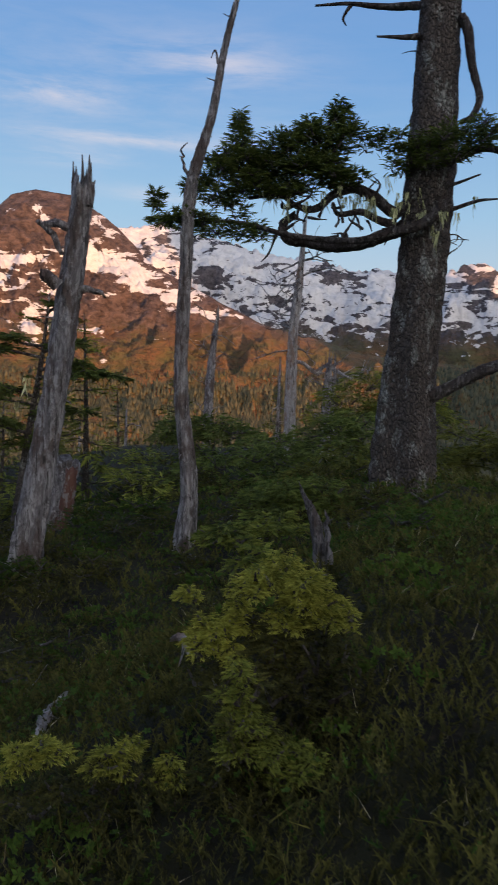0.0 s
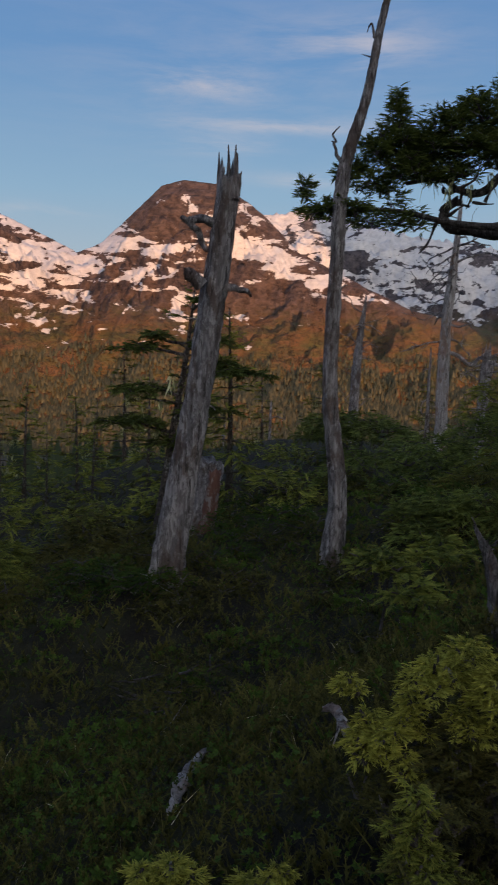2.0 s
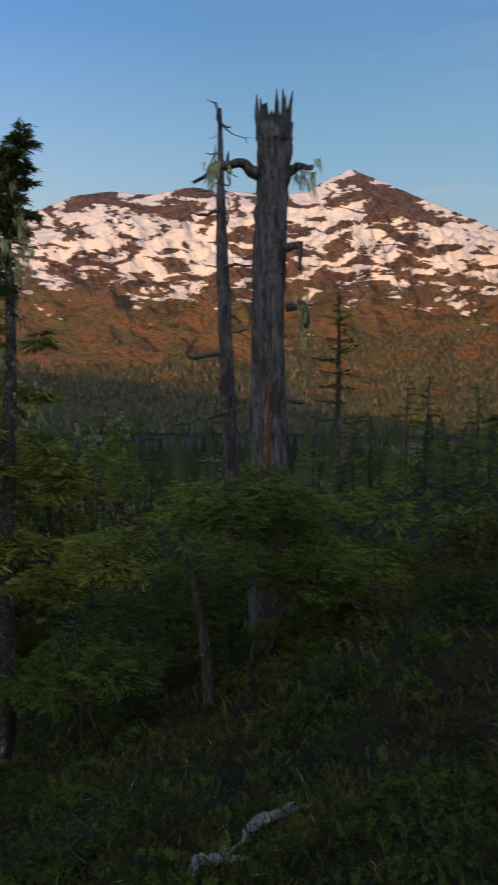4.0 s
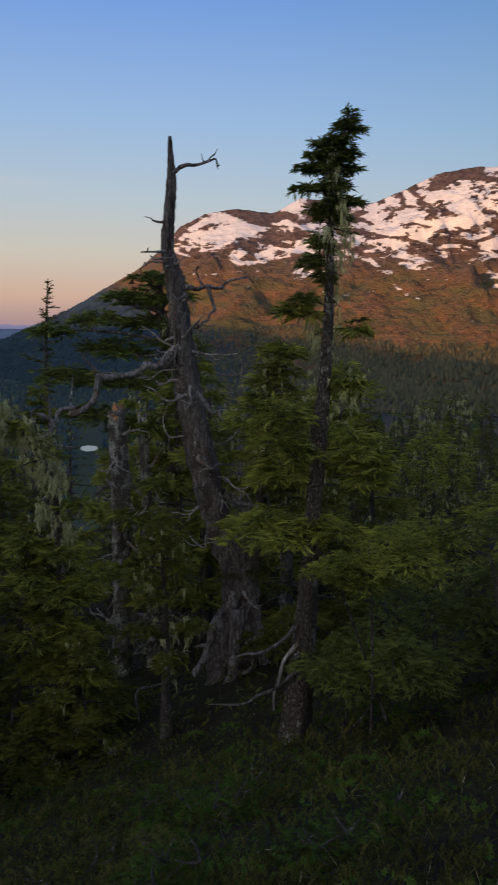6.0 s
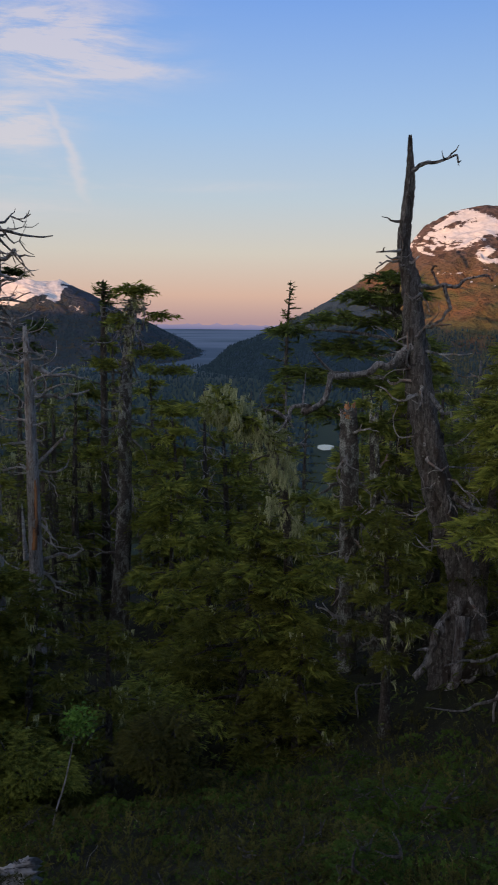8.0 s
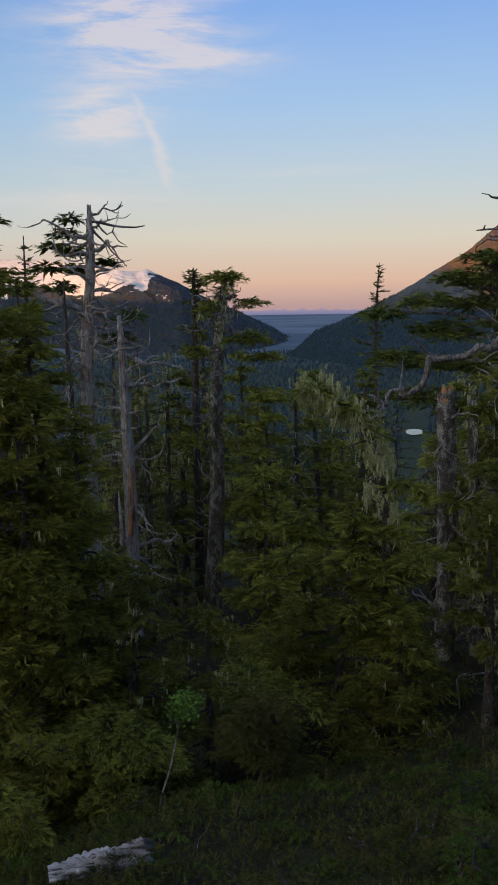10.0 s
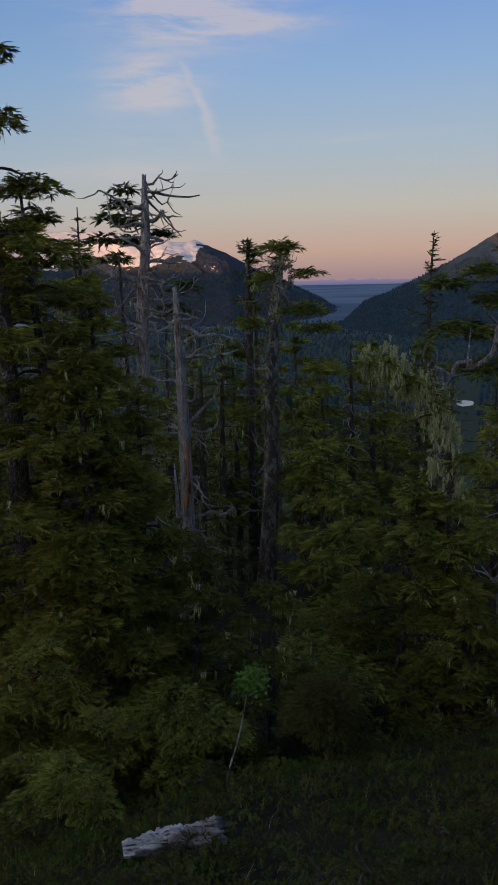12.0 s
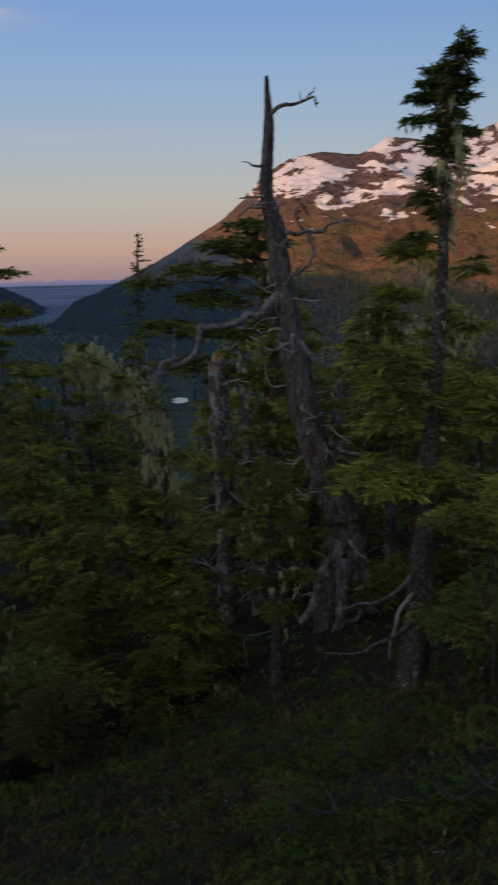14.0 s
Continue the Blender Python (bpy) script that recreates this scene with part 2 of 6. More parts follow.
def water_skin(n):
    p = place(n)
    return surface(n, (0.008, 0.014, 0.018, 1), 0.3, n.noise(p, 0.2, 3.0), 0.3, 1.0, 0.25)


def lichen_skin(n):
    each = n.add("ShaderNodeNewGeometry").outputs["Random Per Island"]
    return surface(n, n.mix(each, (0.20, 0.21, 0.095, 1), (0.52, 0.52, 0.28, 1)), 0.95)


def straw_skin(n):
    each = n.add("ShaderNodeNewGeometry").outputs["Random Per Island"]
    return surface(n, n.mix(each, (0.12, 0.09, 0.04, 1), (0.55, 0.48, 0.32, 1)), 0.8)


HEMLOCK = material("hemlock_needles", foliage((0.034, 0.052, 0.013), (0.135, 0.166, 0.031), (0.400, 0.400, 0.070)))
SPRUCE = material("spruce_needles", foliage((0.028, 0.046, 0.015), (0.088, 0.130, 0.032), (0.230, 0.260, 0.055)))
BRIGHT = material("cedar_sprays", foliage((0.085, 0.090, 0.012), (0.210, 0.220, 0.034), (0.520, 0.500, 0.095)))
# darker olive copy of the hemlock needles, with understory shade in the colour
SHADED_OLIVE = material("shaded_olive_needles", foliage((0.026, 0.036, 0.009), (0.082, 0.094, 0.018), (0.255, 0.245, 0.044)))
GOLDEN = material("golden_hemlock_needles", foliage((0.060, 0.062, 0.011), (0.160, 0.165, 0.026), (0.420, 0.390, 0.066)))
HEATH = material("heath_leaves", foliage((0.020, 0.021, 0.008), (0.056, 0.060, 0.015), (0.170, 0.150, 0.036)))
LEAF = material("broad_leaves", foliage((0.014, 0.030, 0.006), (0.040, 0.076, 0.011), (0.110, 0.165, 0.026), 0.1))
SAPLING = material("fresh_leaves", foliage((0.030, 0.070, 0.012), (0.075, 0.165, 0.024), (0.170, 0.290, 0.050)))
STRAW = material("dry_grass", straw_skin)
LICHEN = material("beard_lichen", lichen_skin)
GREY = material("weathered_grey_wood", dead_wood((0.50, 0.465, 0.46), (0.165, 0.145, 0.145), (0.125, 0.088, 0.074)))
ASH = material("dark_grey_wood", dead_wood((0.30, 0.275, 0.285), (0.12, 0.108, 0.112), (0.085, 0.062, 0.055)))
PALE = material("bleached_wood", dead_wood((0.62, 0.58, 0.56), (0.34, 0.30, 0.29), (0.30, 0.20, 0.15)))
LOGWOOD = material("bleached_log_wood", dead_wood((0.84, 0.81, 0.82), (0.62, 0.59, 0.60), (0.42, 0.37, 0.35), 0.1, True))
DARK = material("dark_dead_wood", dead_wood((0.16, 0.14, 0.135), (0.055, 0.046, 0.043), (0.06, 0.042, 0.035), 0.45))
BARK = material("scaly_bark", bark())
MOSSY = material("lichen_crusted_bark", bark((0.065, 0.053, 0.047), (0.27, 0.23, 0.20), (0.54, 0.53, 0.48), 0.47))
TWISTED = material("weathered_brown_wood", dead_wood((0.27, 0.238, 0.225), (0.088, 0.074, 0.067), (0.085, 0.062, 0.052), 0.45))
RED = material("bare_red_heartwood", red_wood)
FRESH = material("fresh_broken_wood", lambda n: surface(n, n.mix(n.noise(local(n), 40.0), (0.30, 0.11, 0.04, 1), (0.62, 0.30, 0.14, 1)), 0.85, n.noise(local(n), 60.0), 0.8, 0.02))
SOIL = material("peaty_ground", soil)
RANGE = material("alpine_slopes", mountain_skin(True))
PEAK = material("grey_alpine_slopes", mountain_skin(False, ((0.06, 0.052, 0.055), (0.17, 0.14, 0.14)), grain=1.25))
# the valley mountain's violet-blue rock and brush carry its shade in the colour
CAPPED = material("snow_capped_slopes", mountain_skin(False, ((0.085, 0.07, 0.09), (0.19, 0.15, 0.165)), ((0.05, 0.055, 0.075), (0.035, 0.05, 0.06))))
RIDGE = material("wooded_ridge", mountain_skin())
SPIKES = material("far_conifers", far_needles)
NEAR_SPIKES = material("green_conifers", lambda n: surface(n, n.mix(n.add("ShaderNodeNewGeometry").outputs["Random Per Island"], (0.016, 0.026, 0.012, 1), (0.050, 0.062, 0.024, 1)), 0.95))
# spires coloured bluer to carry the haze and shade of the valley
SHADED_SPIKES = material("haze_blue_conifers", lambda n: surface(n, n.mix(n.add("ShaderNodeNewGeometry").outputs["Random Per Island"], (0.016, 0.034, 0.046, 1), (0.045, 0.072, 0.082, 1)), 0.95))
WATER = material("dark_lake", water_skin)
POOL = material("still_pool", lambda n: surface(n, (0.02, 0.025, 0.03, 1), 0.03, n.noise(place(n), 0.5, 2.0), 0.02, 0.1, 0.9))

# ---- mesh helpers ----
rng = np.random.default_rng(7)


def mesh_from(name, verts, tris, mat, smooth=True, young=None, attribute="young"):
    """A mesh from numpy arrays of corners and triangles."""
    verts, tris = np.asarray(verts, dtype=np.float32), np.asarray(tris, dtype=np.int32)
    me = bpy.data.meshes.new(name)
    me.vertices.add(len(verts))
    me.vertices.foreach_set("co", verts.ravel())
    me.loops.add(len(tris) * 3)
    me.loops.foreach_set("vertex_index", tris.ravel())
    me.polygons.add(len(tris))
    me.polygons.foreach_set("loop_start", np.arange(0, len(tris) * 3, 3, dtype=np.int32))
    me.polygons.foreach_set("use_smooth", np.full(len(tris), smooth))
    if young is not None:
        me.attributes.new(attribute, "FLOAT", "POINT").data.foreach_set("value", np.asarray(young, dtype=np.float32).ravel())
    me.materials.append(mat)
    me.update(calc_edges=True)
    return me


def part(name, me, parent, label="", kind=""):
    ob = new(name, me)
    ob.parent = parent
    tagged(ob, kind=kind)
    return tagged(ob, label) if label else ob


def root(name, at, label, category, group=""):
    ob = new(name)
    ob.location = at
    return tagged(ob, label, category, group)


def joined(pieces):
    """One set of corners and triangles out of several."""
    verts, tris, base = [], [], 0
    for v, t in pieces:
        verts.append(v)
        tris.append(np.asarray(t) + base)
        base += len(v)
    return np.concatenate(verts), np.concatenate(tris)


def smooth_line(points, radii, per=5):
    """A Catmull-Rom line through the points, with radii between them."""
    p = np.asarray(points, float)
    r = np.asarray(radii, float)
    q = np.vstack([2 * p[0] - p[1], p, 2 * p[-1] - p[-2]])
    out, rad = [], []
    for i in range(len(p) - 1):
        for k in range(per):
            t = k / per
            a, b, c, d = q[i:i + 4]
            out.append(0.5 * (2 * b + (c - a) * t + (2 * a - 5 * b + 4 * c - d) * t * t + (3 * b - a - 3 * c + d) * t ** 3))
            rad.append(r[i] + (r[i + 1] - r[i]) * t)
    return np.array(out + [p[-1]]), np.array(rad + [r[-1]])


def tube(points, radii, sides=10, per=5, rough=0.12, lobes=0.0, ragged=0.0, seed=0):
    """A round, uneven stem along a line; ragged pulls the last ring into splinters."""
    g = np.random.default_rng(seed + 11)
    line, rad = smooth_line(points, radii, per)
    n = len(line)
    way = np.gradient(line, axis=0)
    way /= np.linalg.norm(way, axis=1)[:, None] + 1e-9
    ref = np.array([0.0, 1.0, 0.0]) if abs(way[0][2]) > 0.6 else np.array([0.0, 0.0, 1.0])
    u = np.cross(way, ref)
    u /= np.linalg.norm(u, axis=1)[:, None] + 1e-9
    v = np.cross(way, u)
    ang = np.linspace(0, 2 * np.pi, sides, endpoint=False)
    ph = g.random(4) * 6.28
    hgt = np.linspace(0, 1, n)[:, None]
    shape = 1 + rough * (0.5 * np.sin(3 * ang + ph[0] + 5 * hgt) + 0.4 * np.sin(5 * ang + ph[1] - 9 * hgt) + 0.9 * (g.random((n, sides)) - 0.5))
    shape = shape + lobes * np.maximum(0, 1 - 4 * hgt) * (0.6 + np.sin(4 * ang + ph[2]))
    rr = rad[:, None] * shape
    ring = line[:, None, :] + rr[:, :, None] * (np.cos(ang)[None, :, None] * u[:, None, :] + np.sin(ang)[None, :, None] * v[:, None, :])
    if ragged:
        ring[-1] += way[-1] * (g.random(sides)[:, None] ** 2) * ragged
        ring[-2] += way[-1] * (g.random(sides)[:, None] - 0.5) * ragged * 0.2
    verts = ring.reshape(-1, 3)
    i = np.arange(n - 1)[:, None] * sides
    k = np.arange(sides)[None, :]
    a, b = i + k, i + (k + 1) % sides
    tris = np.concatenate([np.stack([a, b, b + sides], 2).reshape(-1, 3), np.stack([a, b + sides, a + sides], 2).reshape(-1, 3)])
    cap = len(verts)
    top = ring[-1].mean(axis=0) - (way[-1] * ragged * 0.6 if ragged else 0)
    verts = np.vstack([verts, top[None]])
    e = (n - 1) * sides + np.arange(sides)
    tris = np.vstack([tris, np.stack([e, (n - 1) * sides + (np.arange(sides) + 1) % sides, np.full(sides, cap)], 1)])
    return verts, tris


def spray_template(seed, count=9, width=0.34, leaf=0.085, lift=0.05, core=0.55):
    """One flat twig of unit length along x: side needles as narrow blades, shorter to the tip."""
    g = np.random.default_rng(seed)
    out, tip_light = [], []
    for i in range(count):
        x = (i + 0.4) / count
        for side in (-1, 1):
            reach = width * (1.05 - 0.7 * x) * g.uniform(0.75, 1.2)
            tip = (x + reach * g.uniform(0.55, 0.95), side * reach, g.uniform(-0.08, lift))
            out.append([(x - leaf / 2, 0, 0), (x + leaf / 2, 0, 0.01), tip])
            tip_light.append([0.35 * x, 0.35 * x, 0.55 + 0.45 * x])
        if i % 2:
            reach = width * 0.45 * g.uniform(0.6, 1.1)
            out.append([(x - leaf / 2, 0, 0), (x + leaf / 2, 0, 0), (x + reach, g.uniform(-0.05, 0.05), reach)])
            tip_light.append([0.35 * x, 0.35 * x, 0.6 + 0.4 * x])
    out.append([(0.93, -0.03, 0), (0.93, 0.03, 0), (1.15, 0, -0.02)])
    tip_light.append([0.8, 0.8, 1.0])
    for side in (-1, 1):
        # the closed middle of the twig, where needles overlap
        out.append([(0, 0, 0.0), (1.0, 0, -0.03), (0.42, side * width * core, 0.012)])
        tip_light.append([0.1, 0.8, 0.5])
    return np.array(out), np.array(tip_light)


SPRAYS = [spray_template(s, 9, 0.30, 0.075) for s in range(4)]


def shoot_template(seed, pairs=3, blade=0.11):
    """A narrow forward-pointing shoot of unit length: one long blade and slim side blades that sag a little."""
    g = np.random.default_rng(seed)
    out = [[(0, -blade * 0.6, 0), (0.55, blade * 0.8, 0.03), (1.05, 0, -0.06)], [(0, blade * 0.6, 0), (0.5, -blade * 0.8, 0.03), (1.05, 0, -0.06)]]
    tip_light = [[0.1, 0.5, 1.0], [0.1, 0.5, 1.0]]
    for i in range(pairs):
        x = 0.08 + 0.62 * i / pairs
        for side in (-1, 1):
            reach = g.uniform(0.36, 0.56) * (1.0 - 0.25 * x)
            tip = (x + reach, side * reach * g.uniform(0.4, 0.75), g.uniform(-0.12, 0.05))
            out.append([(x - blade * 0.5, 0, 0), (x + blade * 0.7, side * 0.02, 0.02), tip])
            tip_light.append([0.2, 0.4, 0.75 + 0.25 * x])
    return np.array(out), np.array(tip_light)


TUFTS = [shoot_template(s) for s in range(5)]
SPRIGS = [spray_template(s + 9, 4, 0.28, 0.13, 0.2, 0.35) for s in range(3)]


def drape_template(seed, strands=9, width=0.30):
    """A ragged hank of beard lichen of unit length along x: tapering strands of uneven length from one line."""
    g = np.random.default_rng(seed)
    out = []
    for i in range(strands):
        y0 = width * ((i + 0.5) / strands - 0.5)
        long = g.uniform(0.35, 1.0) * (1.1 - 1.3 * abs(y0) / width)
        y1, z1 = y0 * g.uniform(0.3, 1.2), g.uniform(-0.1, 0.1)
        w = width / strands * g.uniform(0.25, 0.55)
        out.append([(g.uniform(-0.08, 0.05), y0 - w, 0), (0, y0 + w, g.uniform(-0.04, 0.04)), (long * 0.55, y1 + w * 0.8, z1)])
        out.append([(0.0, y0 - w, 0), (long * 0.55, y1 + w * 0.8, z1), (long, y1 + g.normal(0, 0.05), z1 * 1.4)])
    return np.array(out), np.zeros((len(out), 3))


BEARDS = [drape_template(k + 50) for k in range(5)]


def unit(v):
    return v / (np.linalg.norm(v, axis=-1, keepdims=True) + 1e-9)


def scatter(templates, at, way, size, g, roll=0.45, up=(0, 0, 1)):
    """Sets templates at places, along ways, at sizes. Returns corners, triangles and how light the tips are."""
    verts, tip_lights = [], []
    pick = g.integers(0, len(templates), len(at))
    up = np.broadcast_to(np.array(up, float), at.shape) + g.normal(0, roll, at.shape)
    x = unit(way)
    y = unit(np.cross(up, x))
    z = np.cross(x, y)
    for k, (shape, tip_light) in enumerate(templates):
        m = pick == k
        if not m.any():
            continue
        basis = np.stack([x[m], y[m], z[m]], 1) * size[m][:, None, None]
        verts.append((np.einsum("tcj,njk->ntck", shape, basis) + at[m][:, None, None, :]).reshape(-1, 3))
        tip_lights.append(np.broadcast_to(tip_light, (m.sum(), *tip_light.shape)).reshape(-1))
    v = np.concatenate(verts)
    return v, np.arange(len(v)).reshape(-1, 3), np.concatenate(tip_lights)


def limb_points(start, heading, length, droop, g, steps=5):
    """A limb that leaves sideways, sags and lifts its tip a little."""
    out = [np.array(start, float)]
    h = unit(np.array(heading, float))
    for k in range(steps):
        h = unit(h + np.array([g.normal(0, 0.13), g.normal(0, 0.13), -droop if k < steps * 0.6 else droop * 0.7]))
        out.append(out[-1] + h * length / steps)
    return np.array(out)


def limb_foliage(line, g, size, gap, first=0.2):
    """Places, ways and sizes of twigs on both sides of a limb."""
    seg = np.linalg.norm(np.diff(line, axis=0), axis=1)
    total = seg.sum()
    f = np.arange(first, 1.0, gap / max(total, 1e-6))
    f = np.concatenate([f, [0.99]])
    pos = np.stack([np.interp(f * total, np.concatenate([[0], np.cumsum(seg)]), line[:, k]) for k in range(3)], 1)
    along = unit(line[-1] - line[0])
    side = unit(np.cross([0, 0, 1.0], along))
    at, way, sizes = [], [], []
    for sgn in (-1, 1):
        at.append(pos + g.normal(0, 0.02 + 0.06 * size, pos.shape))
        way.append(along * g.uniform(0.5, 1.1, (len(f), 1)) + side * sgn * g.uniform(0.5, 1.0, (len(f), 1)) + np.array([0, 0, 1]) * g.uniform(-0.4, 0.15, (len(f), 1)))
        sizes.append(size * (1.15 - 0.5 * f) * g.uniform(0.7, 1.2, len(f)))
    at.append(pos[-3:])
    way.append(np.tile(along, (len(pos[-3:]), 1)) + g.normal(0, 0.2, (len(pos[-3:]), 3)))
    sizes.append(np.full(len(pos[-3:]), size * 0.8))
    return np.concatenate(at), np.concatenate(way), np.concatenate(sizes)


# ---- the lie of the land ----
WATER_Z = -150.0


def lump(x, y, scale, seed):
    """Smooth waves that stand in for hummocks, for arrays."""
    g = np.random.default_rng(seed)
    out = 0.0
    for _ in range(7):
        a, k, ph = g.uniform(0, 6.28), g.uniform(0.6, 2.2) / scale, g.uniform(0, 6.28)
        out = out + np.sin((x * np.cos(a) + y * np.sin(a)) * k * 6.28 + ph)
    return out / 7


# small rises and hollows in the heath: place and height
HUMMOCKS = [(-1.7, 6.3, 0.34), (-0.6, 6.9, -0.25), (0.4, 3.7, 0.51), (1.3, 7.2, 0.2), (-9.1, 6.0, 0.33), (-0.8, 3.2, -0.39), (-1.6, 2.8, 0.3), (-6.3, 1.0, 0.33), (-8.9, 4.2, -0.18), (-0.8, 5.0, -0.44)]


def knoll(x, y):
    s = np.tanh(x / 9)
    return 0.39 + 3.02 * s + 0.031 * y - 3.58 * s * s - 0.233 * s * y - 0.0017 * y * y


def ground_z(x, y):
    x, y = np.asarray(x, float), np.asarray(y, float)
    r = np.hypot(x, y) + 1e-6
    k = np.minimum(1.0, 17.0 / r)
    rise = sum(h * np.exp(-((x - a) ** 2 + (y - b) ** 2) / 2.25) for a, b, h in HUMMOCKS)
    z = knoll(x * k, y * k) + rise + 0.13 * lump(x, y, 3.0, 3) + 0.05 * lump(x, y, 0.8, 4)
    out = np.maximum(0, r - 17.0)
    behind = np.clip((0.25 * x - y) / r, 0, 1)
    z = z - 0.21 * out * (1 - behind) + 0.05 * np.minimum(out, 300) * behind + np.minimum(out / 40, 1) * 2.5 * lump(x, y, 60.0, 5)
    west = np.clip((-x * 0.97 + y * 0.24) / r * 3.0 - 1.95, 0, 1)
    floor_z = WATER_Z - 4.0 + west * 4.5 + west * np.maximum(0, r - 3000) / 1950 * 114
    return np.maximum(z, floor_z)


def polar_sheet(angles, rings, height):
    a, r = np.meshgrid(np.radians(angles), rings)
    x, y = -np.sin(a) * r, np.cos(a) * r
    z = height(a, r, x, y)
    n, m = len(rings), len(angles)
    i, k = np.meshgrid(np.arange(n - 1) * m, np.arange(m - 1), indexing="ij")
    q = i + k
    tris = np.concatenate([np.stack([q, q + m, q + m + 1], 2).reshape(-1, 3), np.stack([q, q + m + 1, q + 1], 2).reshape(-1, 3)])
    return np.stack([x, y, z], 2).reshape(-1, 3), tris


angles = np.concatenate([np.linspace(-180, -30, 60, endpoint=False), np.linspace(-30, 115, 280, endpoint=False), np.linspace(115, 180, 30)])
rings = np.concatenate([[0.05], np.geomspace(0.5, 17, 100), np.geomspace(17.5, 4950, 120)])
v, t = polar_sheet(angles, rings, lambda a, r, x, y: ground_z(x, y))
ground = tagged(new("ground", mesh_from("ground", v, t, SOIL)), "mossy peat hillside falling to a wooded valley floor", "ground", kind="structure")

v, t = polar_sheet(np.linspace(-40, 70, 40), np.linspace(800, 2300, 12), lambda a, r, x, y: np.full_like(x, WATER_Z))
lake = tagged(new("water", mesh_from("water", v, t, WATER)), "dark calm mountain lake below wooded slopes", "lake", kind="structure")

pool_at = (-math.sin(radians(72.3)) * 1020, math.cos(radians(72.3)) * 1020)
v, t = polar_sheet(np.linspace(0, 360, 33), np.linspace(1.0, 30.0, 4), lambda a, r, x, y: np.full_like(x, float(ground_z(*pool_at)) + 1.2))
pool = new("pool", mesh_from("pool", v * np.stack([0.34 + 0.16 * lump(v[:, 1], v[:, 0] * 0, 9.0, 12), 0.85 + 0.35 * lump(v[:, 0], v[:, 1] * 0, 11.0, 13), np.ones(len(v))], 1), t, POOL))
pool.location, pool.rotation_euler = (*pool_at, 0.0), (0, 0, radians(72.3))
tagged(pool, "small pale pool glinting in the dark valley wood", "pool", kind="structure")

# ---- mountains ----


def ridged(x, y, scale, seed, octaves=5):
    """Ridged waves for arrays: folds of rock and gully."""
    total, amp = 0.0, 1.0
    for o in range(octaves):
        f = 2.03 ** o / scale
        wave = lump(x + 0.35 * scale * lump(x, y, scale * 1.7, seed + 40 + o), y, 1.0 / f, seed + o) * 2.0
        total = total + amp * (1 - np.abs(np.clip(wave, -1, 1)))
        amp *= 0.52
    return total / 2.0 - 0.5


def mountain(name, label, crest, foot, far, mat, seed, relief=1.0, bulge=1.25, rows=110, step=0.22, teeth=6.0, spurs=(), snow=None, slant=7.0):
    """A range whose skyline follows crest (bearing, degrees above the eye), from foot to far metres away."""
    az, el = np.array(crest, float).T
    order = np.argsort(az)
    az, el = az[order], el[order]
    ang = np.arange(az[0], az[-1], step)
    s = np.concatenate([np.linspace(0, 1, rows), np.linspace(1.03, 1.35, 8)])
    a, q = np.meshgrid(ang, s)
    far_at = np.interp(a, *far) if isinstance(far, tuple) else far
    foot_at = np.interp(a, *foot) if isinstance(foot, tuple) else foot
    r = foot_at + (far_at - foot_at) * q
    top = 1.9 + far_at * np.tan(np.radians(np.interp(a, az, el)))
    x, y = -np.sin(np.radians(a)) * r, np.cos(np.radians(a)) * r
    rise = np.clip(q, 0, 1) ** bulge
    z = WATER_Z - 3 + (top - WATER_Z) * rise
    fold = ridged(x, y, 620.0, seed) * 150 + ridged(x * 1.0, y, 170.0, seed + 9, 4) * 42
    low = np.clip((top - WATER_Z) / 320, 0.12, 1) * np.interp(a, [40, 54], [1.0, 0.4])
    z = z + low * relief * fold * np.clip(q * 2.2, 0, 1) * np.clip((1 - q) * 3.2, 0, 1)
    z = z + teeth * ridged(x, y, 60.0, seed + 20, 3) * np.clip(q * 3, 0, 1) * (q <= 1.0)
    for bearing, wide, tall in spurs:
        # a sharp rib that runs from the summit towards the valley
        rib = np.maximum(0, 1 - np.abs(a - bearing - slant * (1 - q) - 1.0 * lump(q, q * 0, 0.45, seed)) / wide)
        z = z + tall * rib * np.clip(q * 1.6, 0, 1) * np.clip((1 - q) * 2.2, 0, 1)
    z = np.where(q > 1, top - (q - 1) * 900, z)
    n, m = a.shape
    i, k = np.meshgrid(np.arange(n - 1) * m, np.arange(m - 1), indexing="ij")
    c = i + k
    tris = np.concatenate([np.stack([c, c + 1, c + m + 1], 2).reshape(-1, 3), np.stack([c, c + m + 1, c + m], 2).reshape(-1, 3)])
    # snow gathers in the folds and blows off the ribs
    cover = snow(a, np.degrees(np.arctan2(z - 1.9, r))) - 0.0016 * relief * (fold - fold.mean())
    ob = new(name, mesh_from(name, np.stack([x, y, z], 2).reshape(-1, 3), tris, mat, True, cover, "cover"))
    tagged(ob, label, "mountain", kind="structure")
    return a, q, x, y, z


def patches(a, e, list_of):
    """Snowfields and bare faces: bearing, height, half widths in degrees, and how much snow they add."""
    return sum(d * np.exp(-((a - b) / w) ** 2 - ((e - h) / t) ** 2) for b, h, w, t, d in list_of)


